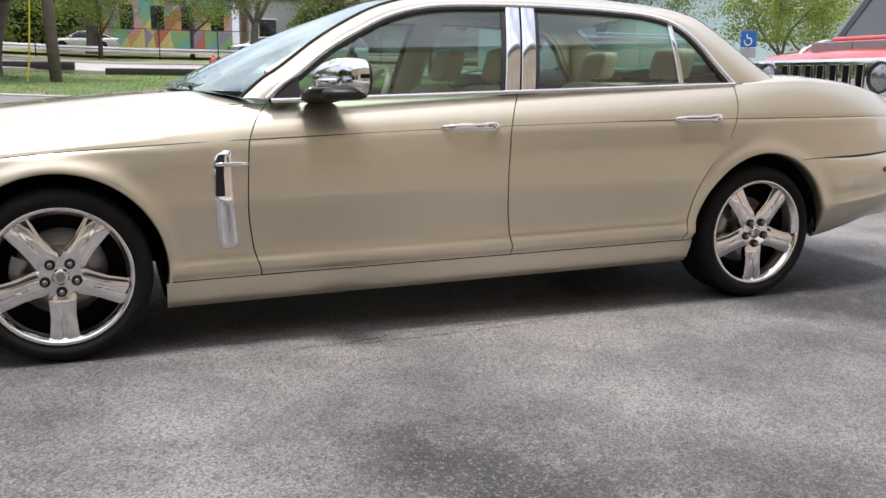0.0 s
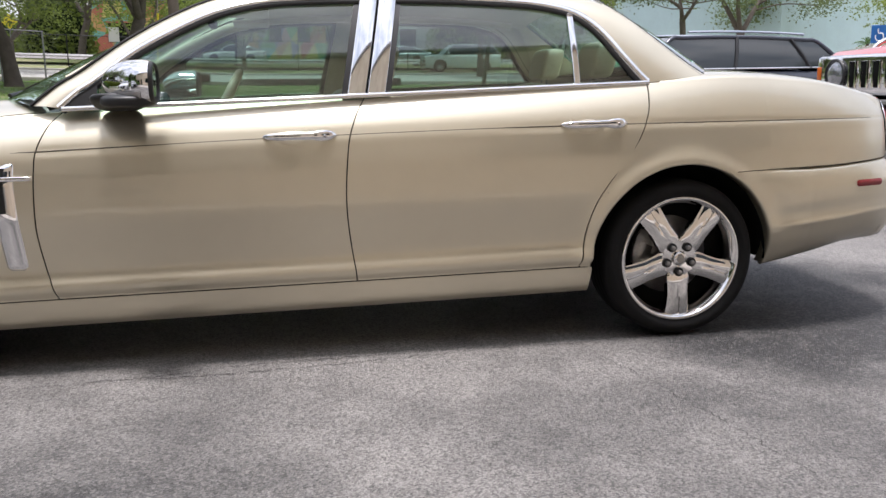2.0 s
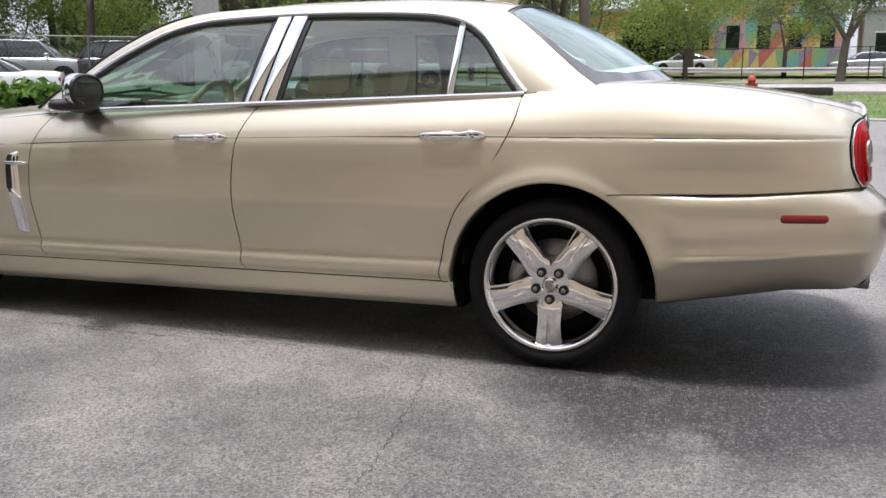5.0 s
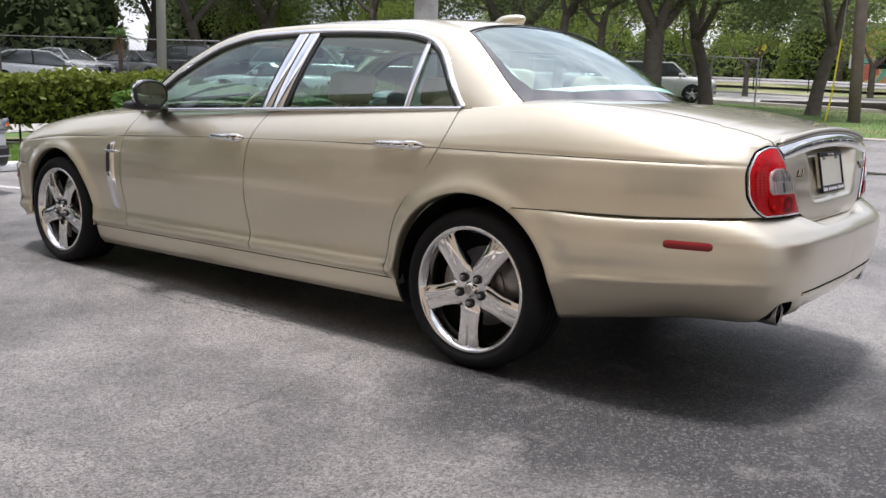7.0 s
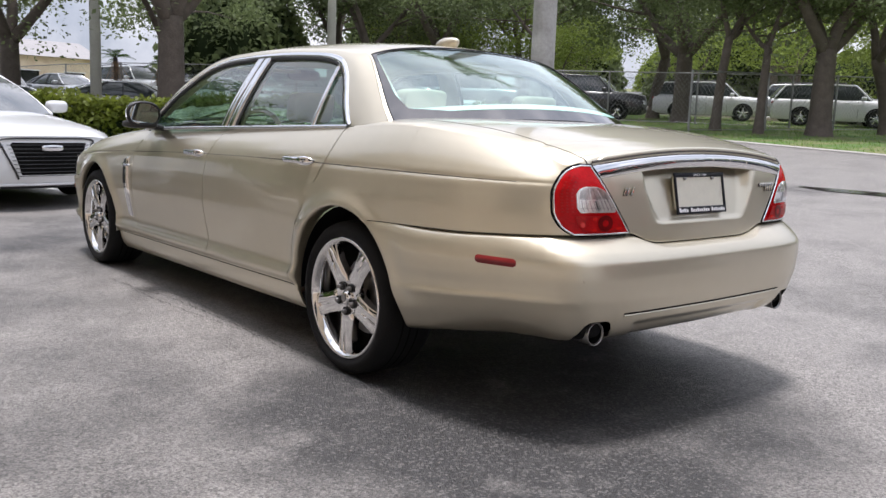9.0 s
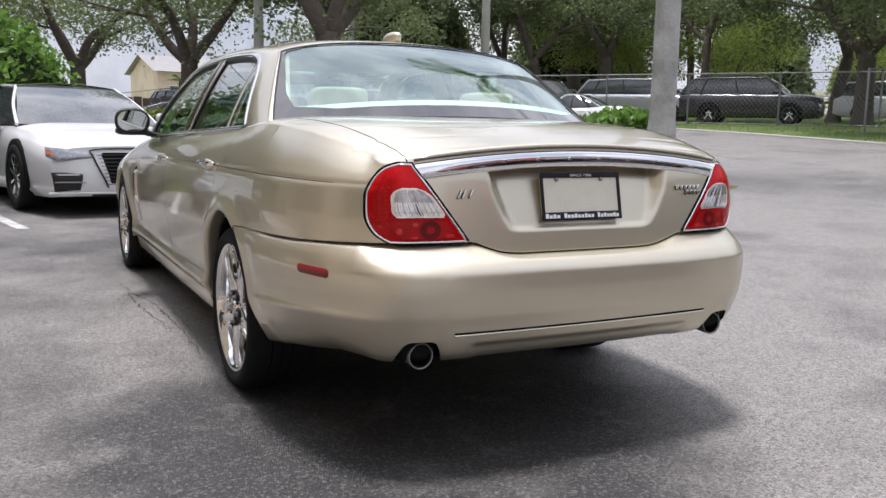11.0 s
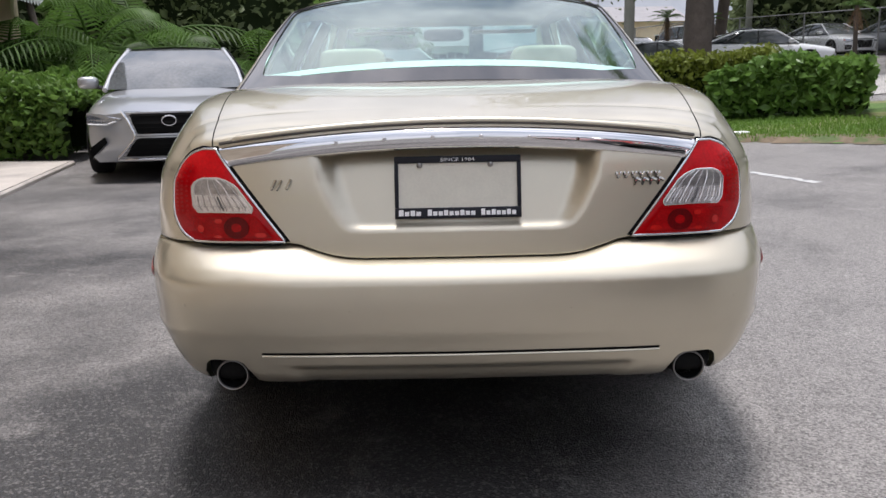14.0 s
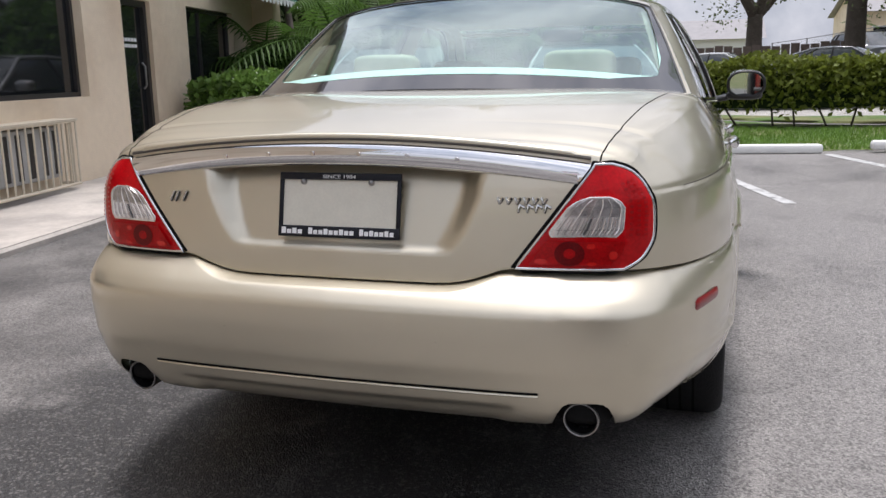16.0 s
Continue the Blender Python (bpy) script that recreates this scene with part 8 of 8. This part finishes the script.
grid_ob("roof", np.array([[(x, y, 1.955 - .03 * abs(y)) for y in np.linspace(-.86, .86, 9)] for x in np.linspace(-1.36, -4.6, 6)]), "c_red", hm)
grid_ob("tailgate", np.array([[(-4.6, y * (.95 - .1 * t_), 1.30 + .65 * t_) for y in (-1, 0, 1)] for t_ in (0, 1)]), "c_red", hm)
for y0 in (-.5, .1):
    tube("wiper", np.array([(-.98, y0, 1.40), (-1.06, y0 + .5, 1.48)]), .012, "black", hm, sides=5)
box("underbody", (-4.4, -.80, .34), (-.2, .80, .60), "under", hm)

# ---------------------------------------------------------------- the beige building
BA = math.atan2(.185, 1)
BLD = pose(-2.85, -5.60, .04, 0, 0, math.degrees(BA))
bld = thing("building", BLD, "tall plain beige stucco building with dark ground-floor windows", "building")
HT = 6.3


def wall_piece(name, x0, x1, y_face, openings, thick=.25, h=HT):
    """A wall along local x with its face at y_face; openings: (x0, x1, z0, z1)."""
    cuts = sorted(set([x0, x1] + [v for o in openings for v in o[:2]]))
    for a, b_ in zip(cuts[:-1], cuts[1:]):
        spans = [(0, h)]
        for o in openings:
            if o[0] <= a and b_ <= o[1]:
                spans = [(0, o[2]), (o[3], h)]
        for z0, z1 in spans:
            if z1 - z0 > .01:
                box(name, (a, y_face - thick, z0 - (.1 if z0 == 0 else 0)), (b_, y_face, z1), "stucco", bld)


wins_a = [(-.50, 2.9, .92, 2.35), (4.6, 7.6, .92, 2.35)]
wall_piece("wall", -1.18, 13.5, 0.0, wins_a)
wins_b = [(-3.22, -2.30, .10, 2.12), (-6.35, -4.42, .62, 2.14)]
wall_piece("wall", -7.45, -1.18, -.52, wins_b)
box("wall", (-1.38, -.78, 0), (-1.182, -.002, HT), "stucco", bld)
box("wall", (-7.70, -8.0, 0), (-7.45, -.53, HT), "stucco", bld)
box("wall", (13.5, -8.0, 0), (13.75, 0, HT), "stucco", bld)
box("wall", (-7.70, -8.2, 0), (13.75, -8.0, HT), "stucco", bld)
box("corner_column", (-7.80, -.78, 0), (-7.35, -.12, HT), "stucco", bld, bevel=.02)
box("roof", (-8.1, -8.4, HT), (14.1, .15, HT + .22), "roofing", bld, "flat grey roof with a shallow overhang", bevel=.02)
for (x0, x1, z0, z1), yf in [(o, 0.0) for o in wins_a] + [(wins_b[1], -.52)]:
    w = new("window")
    w.parent = bld
    box("pane", (x0 + .04, yf - .16, z0 + .04), (x1 - .04, yf - .14, z1 - .04), "winglass", w)
    for lo_, hi_ in (((x0, yf - .18, z0), (x1, yf - .10, z0 + .05)), ((x0, yf - .18, z1 - .05), (x1, yf - .10, z1)), ((x0, yf - .18, z0), (x0 + .05, yf - .10, z1)), ((x1 - .05, yf - .18, z0), (x1, yf - .10, z1))):
        box("frame_bar", lo_, hi_, "dark_frame", w)
    xm = x0 + (x1 - x0) * .62
    box("mullion", (xm - .025, yf - .18, z0), (xm + .025, yf - .11, z1), "dark_frame", w)
door = new("door")
door.parent = bld
box("leaf", (-3.16, -.68, .12), (-2.36, -.64, 2.07), "winglass", door)
for lo_, hi_ in (((-3.22, -.70, .10), (-3.14, -.58, 2.12)), ((-2.38, -.70, .10), (-2.30, -.58, 2.12)), ((-3.14, -.70, 2.04), (-2.38, -.58, 2.12)), ((-3.14, -.70, .10), (-2.38, -.58, .22))):
    box("frame_bar", lo_, hi_, "dark_frame", door)
for z in (1.58, 1.50):
    for k in range(5):
        box("sign_bar", (-2.98 + k * .085, -.638, z), (-2.91 + k * .085, -.635, z + .045), "letter", door)
tube("door_pull", np.array([(-3.06, -.62, .95), (-3.06, -.58, 1.0), (-3.06, -.58, 1.25), (-3.06, -.62, 1.30)]), .014, "steel", door, sides=8)
box("threshold", (-3.32, -.60, .0), (-2.20, -.25, .10), "concrete", bld, bevel=.01)
# barred cage over the air conditioner
cage = thing("air_conditioner_cage", BLD @ pose(.95, 0, .06), "cream barred steel cage over an air conditioner on the wall", "cage")
box("unit", (-.55, .01, .10), (.75, .14, .60), "greywall", cage, bevel=.02)
for k in range(6):
    box("fin", (-.5 + .2 * k, .14, .14), (-.42 + .2 * k, .145, .56), "dark_frame", cage)
for z in (.02, .64):
    tube("rail", np.array([(-.68, .02, z), (-.68, .24, z), (.88, .24, z), (.88, .02, z)]), .016, "cage", cage, sides=6)
for k in range(14):
    x = -.68 + 1.56 * k / 13
    tube("bar", np.array([(x, .24, .02), (x, .24, .64)]), .011, "cage", cage, sides=6)
for k in range(4):
    for x in (-.68, .88):
        tube("bar", np.array([(x, .04 + .05 * k, .02), (x, .04 + .05 * k, .64)]), .011, "cage", cage, sides=6)
box("top", (-.70, .0, .645), (.90, .26, .665), "cage", cage)
# green awning with a scalloped white edge
aw = thing("awning", BLD @ pose(-6.6, -.50, -.25), "dark green awning with a white scalloped edge on the wall", "awning")
grid_ob("canvas", np.array([[(x, 0, 3.05), (x, .45, 2.85), (x, .85, 2.62)] for x in np.linspace(-1.0, 1.3, 10)]), "awning", aw, smooth=False)
for k in range(12):
    x = -1.0 + 2.3 * k / 12
    P = [[(x + .19 * u, .855, 2.62) for u in np.linspace(0, 1, 7)], [(x + .19 * u, .86, 2.62 - .10 * math.sin(math.pi * u) ** .5 - .02) for u in np.linspace(0, 1, 7)]]
    grid_ob("scallop", np.array(P), "white", aw, smooth=False)
tube("leaning_trunk", crom([(-6.6, .8, 0), (-6.7, .5, 1.2), (-7.1, .2, 2.6), (-7.4, .1, 3.6)], 16), .06, "bark")
lt = bpy.data.objects["leaning_trunk"]
lt.matrix_world = BLD
tagged(lt, "thin leaning palm trunk beside the awning", "trunk")

# ---------------------------------------------------------------- poles, signs, fence, railway, far buildings
pole = thing("utility_pole", pose(-2.7, 23.6, float(lift(-2.7, 23.6)), 2, -2, 0), "dark weathered wooden utility pole with a yellow guy guard", "pole")
mesh_ob("post", *tube_geo(np.array([(0, 0, -.3), (0, 0, 3), (0, 0, 9)]), np.array([.17, .16, .13]), 14), "wood_pole", pole)
tube("guy_guard", np.array([(-.75, -.15, .05), (-.62, -.12, .8), (-.45, -.08, 2.4)]), .024, "yellow", pole, sides=8)
tube("guy_wire", np.array([(-.45, -.08, 2.4), (0, 0, 8)]), .012, "steel", pole, sides=5)
for x, y, h, r in ((-22.3, 13.95, 8, .16), (-23.0, 6.0, 9, .17), (-38, 15, 9, .16)):
    p = thing("pole", pose(x, y, float(lift(x, y))), "pale weathered pole beside the lane", "pole")
    mesh_ob("post", *tube_geo(np.array([(0, 0, -.3), (0, 0, h * .4), (0, 0, h)]), np.array([r, r * .95, r * .8]), 12), "pale_pole", p)
wires = []
for z, o in ((7.6, 0), (7.0, .2), (6.4, -.2)):
    for a, b_ in (((-23, 6), (-38, 15)), ((-23, 6), (-16, -30))):
        t_ = np.linspace(0, 1, 16)
        A, B_ = np.array([a[0], a[1] + o, lift(*a) + z]), np.array([b_[0], b_[1] + o, lift(*b_) + z])
        q = A * (1 - t_[:, None]) + B_ * t_[:, None]
        q[:, 2] -= 1.0 * np.sin(math.pi * t_)
        wires.append(tube_geo(q, .015, 4))
v, f = join_geo(*wires)
tagged(mesh_ob("overhead_wires", v, f, "black"), "thin black overhead wires between poles", "wires")
for x, y, tr in ((-5.6, 33.2, -10), (1.8, 30.6, -12)):
    ob = part("log", box_bm((-3.2, -.16, 0), (3.2, .16, .30), .05, 2), "dark_timber", None, smooth=True)
    ob.matrix_world = pose(x, y, float(lift(x, y)), 0, 0, tr)
    tagged(ob, "dark timber sleeper lying along the road edge", "timber")
hy = thing("fire_hydrant", pose(2.2, 27.6, float(lift(2.2, 27.6))), "red fire hydrant on the verge", "hydrant")
mesh_ob("barrel", *revolve_geo([(0, .80), (.06, .79), (.12, .72), (.14, .64), (.15, .62), (.12, .60), (.12, .12), (.17, .10), (.17, 0)], 18, "z"), "hydrant", hy)
mesh_ob("nut", *revolve_geo([(0, .87), (.03, .87), (.035, .79)], 6, "z"), "hydrant", hy)
for s in (-1, 1):
    v, f = revolve_geo([(0, .20), (.06, .20), (.065, .12), (.05, .0)], 14, "x")
    mesh_ob("outlet", [(s * p[0], p[1], p[2] + .48) for p in v], f, "hydrant", hy)


def sign(x, y, z, w, h, mat, label, turn=0, diamond=False, lean=0):
    sg = thing("road_sign", pose(x, y, float(lift(x, y)), 0, 0, turn), label, "sign")
    tube("post", np.array([(0, .03, -.2), (0, .03, z + h * .4)]), .03, "mesh_wire", sg, sides=8)
    ob = part("plate", box_bm((-w / 2, -.01, -h / 2), (w / 2, .01, h / 2), .004, 1), mat, sg)
    ob.matrix_local = pose(0, 0, z, 0, 45 if diamond else 0, 0)
    return sg


sg = sign(12.2, 12.0, 1.65, .34, .36, "blue", "blue accessible parking sign on a post", -45)
tube("symbol", crom([(-.04, -.016, 1.76), (-.03, -.016, 1.67), (.045, -.016, 1.66), (.07, -.016, 1.57)], 12), .013, "white", sg, sides=5)
tube("symbol", np.array([(.075 * math.cos(a) - .01, -.016, 1.59 + .075 * math.sin(a)) for a in np.linspace(2.6, 6.0, 14)]), .011, "white", sg, sides=5)
box("plate", (-.17, -.012, 1.24), (.17, .008, 1.45), "greywall", sg)
sign(-14.5, 50.5, 2.4, .62, .62, "yellow", "yellow diamond warning sign beside the road", 0, True)
sign(-8.2, 46.2, 1.9, .55, .75, "white", "pale rectangular road sign", 0)


def make_fence(name, a, b_, h, step, label, wires_=True, mat="mesh_wire"):
    fc = thing(name, pose(a[0], a[1], float(lift(*a))), label, "fence")
    L0 = np.array(fc.matrix_world.translation)
    a, b_ = np.array(a, float), np.array(b_, float)
    n = int(np.linalg.norm(b_ - a) / step)
    top = []
    for k in range(n + 1):
        q = a + (b_ - a) * k / n
        z = float(lift(*q))
        tube("post", np.array([(q[0], q[1], z - .1), (q[0], q[1], z + h)]) - L0, .035, mat, fc, sides=6)
        top.append((q[0], q[1], z + h - .03))
    tube("top_rail", np.array(top) - L0, .022, mat, fc, sides=6)
    tube("bottom_wire", np.array(top) - L0 - np.array([0, 0, h - .12]), .010, mat, fc, sides=4)
    if wires_:
        V, F = [], []
        m = int(np.linalg.norm(b_ - a) / .16)
        d = (b_ - a) / np.linalg.norm(b_ - a)
        for k in range(m):
            for sg_ in (-1, 1):
                q = a + d * (k * .16)
                e = q + d * sg_ * (h * .8)
                z0, z1 = float(lift(*q)) + .06, float(lift(*e)) + h - .04
                w = d * .0035
                i = len(V)
                V += [(q[0] - w[0], q[1] - w[1], z0), (q[0] + w[0], q[1] + w[1], z0), (e[0] + w[0], e[1] + w[1], z1), (e[0] - w[0], e[1] - w[1], z1)]
                F.append((i, i + 1, i + 2, i + 3))
        raw_mesh("wire_mesh", np.array(V) - L0, np.array(F), mat, fc)
    return fc


fa = ROW_P + np.array([.5, -.86]) * 3.2
make_fence("chain_link_fence", (-8.6, 32.5), (-11.4, 20.0), 1.9, 3.0, "galvanised chain-link fence in front of the parked cars")
make_fence("chain_link_fence", fa - ROW_D * 3, fa - ROW_D * 48, 1.9, 3.0, "galvanised chain-link fence in front of the parked cars")
make_fence("railway_fence", (-40, 50.6), (40, 46.2), 1.8, 3.2, "dark wire fence beside the railway", True, "black")
sheet("track_bed", ((-70, 55.2), (50, 48.6), (50, 53.0), (-70, 59.6)), 40, 5, .35, "ballast", "raised stone track bed of the railway", "track bed")
for o in (1.2, 2.7):
    t_ = np.linspace(0, 1, 30)
    x, y = -70 + 120 * t_, 55.2 + o - 6.6 * t_
    tagged(tube("rail", np.stack([x, y, lift(x, y) + .50], 1), .07, "steel", sides=6), "rusty steel rail on the track bed", "rail")


def far_house(x, y, w, d, h, mats, label, turn=0, nwin=4, roof="roofing", pitch=0.0):
    hs = thing("building", pose(x, y, float(lift(x, y)) - .3, 0, 0, turn), label, "building")
    box("wall", (-w / 2, -d / 2, 0), (w / 2, d / 2, h), mats[0], hs)
    if pitch:
        P = [[(-w / 2 - .4, -d / 2 - .5, h), (-w / 2 - .4, 0, h + pitch), (-w / 2 - .4, d / 2 + .5, h)], [(w / 2 + .4, -d / 2 - .5, h), (w / 2 + .4, 0, h + pitch), (w / 2 + .4, d / 2 + .5, h)]]
        grid_ob("roof", np.array(P), roof, hs, smooth=False)
        for e in (-1, 1):
            mesh_ob("gable", [(e * w / 2, -d / 2, h), (e * w / 2, d / 2, h), (e * w / 2, 0, h + pitch)], [(0, 1, 2)], mats[0], hs, smooth=False)
    else:
        box("roof", (-w / 2 - .3, -d / 2 - .3, h), (w / 2 + .3, d / 2 + .3, h + .3), roof, hs)
    for k in range(nwin):
        xx = -w / 2 + w * (k + .5) / nwin
        wn_ = box("window", (xx - w / nwin * .22, -d / 2 - .03, h * .28), (xx + w / nwin * .22, -d / 2 + .05, h * .62), "winglass", hs)
        box("window_frame", (xx - w / nwin * .25, -d / 2 - .05, h * .62), (xx + w / nwin * .25, -d / 2, h * .65), mats[-1], wn_)
    if len(mats) > 2:
        # painted facets of the mural
        rnd = random.Random(int(abs(x) * 10))
        nx, nz = max(4, int(w / 1.15)), 4
        pts = [[(-w / 2 + w * (i + (rnd.uniform(-.35, .35) if 0 < i < nx else 0)) / nx, h * (j + (rnd.uniform(-.3, .3) if 0 < j < nz else 0)) / nz) for j in range(nz + 1)] for i in range(nx + 1)]
        for i in range(nx):
            for j in range(nz):
                q = [pts[i][j], pts[i + 1][j], pts[i + 1][j + 1], pts[i][j + 1]]
                for tri in ((0, 1, 2), (0, 2, 3)):
                    mesh_ob("painted_panel", [(q[k][0], -d / 2 - .012, q[k][1]) for k in tri], [(0, 1, 2)], rnd.choice(mats), hs, smooth=False)
    return hs


mur = ["m_orange", "m_red", "m_teal", "m_purple", "m_yellow", "m_pink", "m_green"]
far_house(3.0, 74, 11.5, 8, 5.5, mur, "low building with a bright many-coloured geometric mural", -3, 5)
far_house(-9.5, 76, 9, 7, 4.5, ["m_yellow", "m_teal", "m_orange", "m_red"], "small building painted yellow, orange and teal", -3, 2)
far_house(-14, 78, 10, 7, 3.6, ["m_orange", "white"], "low orange building with a white porch", -3, 3, pitch=1.2)
far_house(17.5, 73, 15, 9, 4.2, ["greywall", "white"], "grey low building beyond the road", -3, 5)
far_house(36, 46, 34, 10, 4.3, ["shed", "white"], "long plain pale blue clad building beyond the car park", 28, 0, roof="white")
far_house(50, 66, 30, 10, 10.0, ["white", "greywall"], "tall white building with small windows behind the blue one", 28, 12)
far_house(24, 64, 9, 9, 8.0, ["greywall", "white"], "tall grey concrete building", 20, 4)
far_house(-70, -3, 12, 8, 2.8, ["white", "white"], "low white house with a grey pitched roof", 92, 3, pitch=1.6)
far_house(-68, 14, 10, 8, 2.8, ["stucco", "white"], "low beige house with a grey pitched roof", 96, 3, pitch=1.4)
# timber fence behind the lane
wf = thing("timber_fence", pose(-29, 0, 0), "weathered timber fence across the lane", "fence")
for k in range(60):
    y = -14 + k * .32
    box("board", (-.02, y, float(lift(-29, y))), (.02, y + .29, float(lift(-29, y)) + 1.55 + .04 * math.sin(k * 1.7)), "wood_pole", wf)
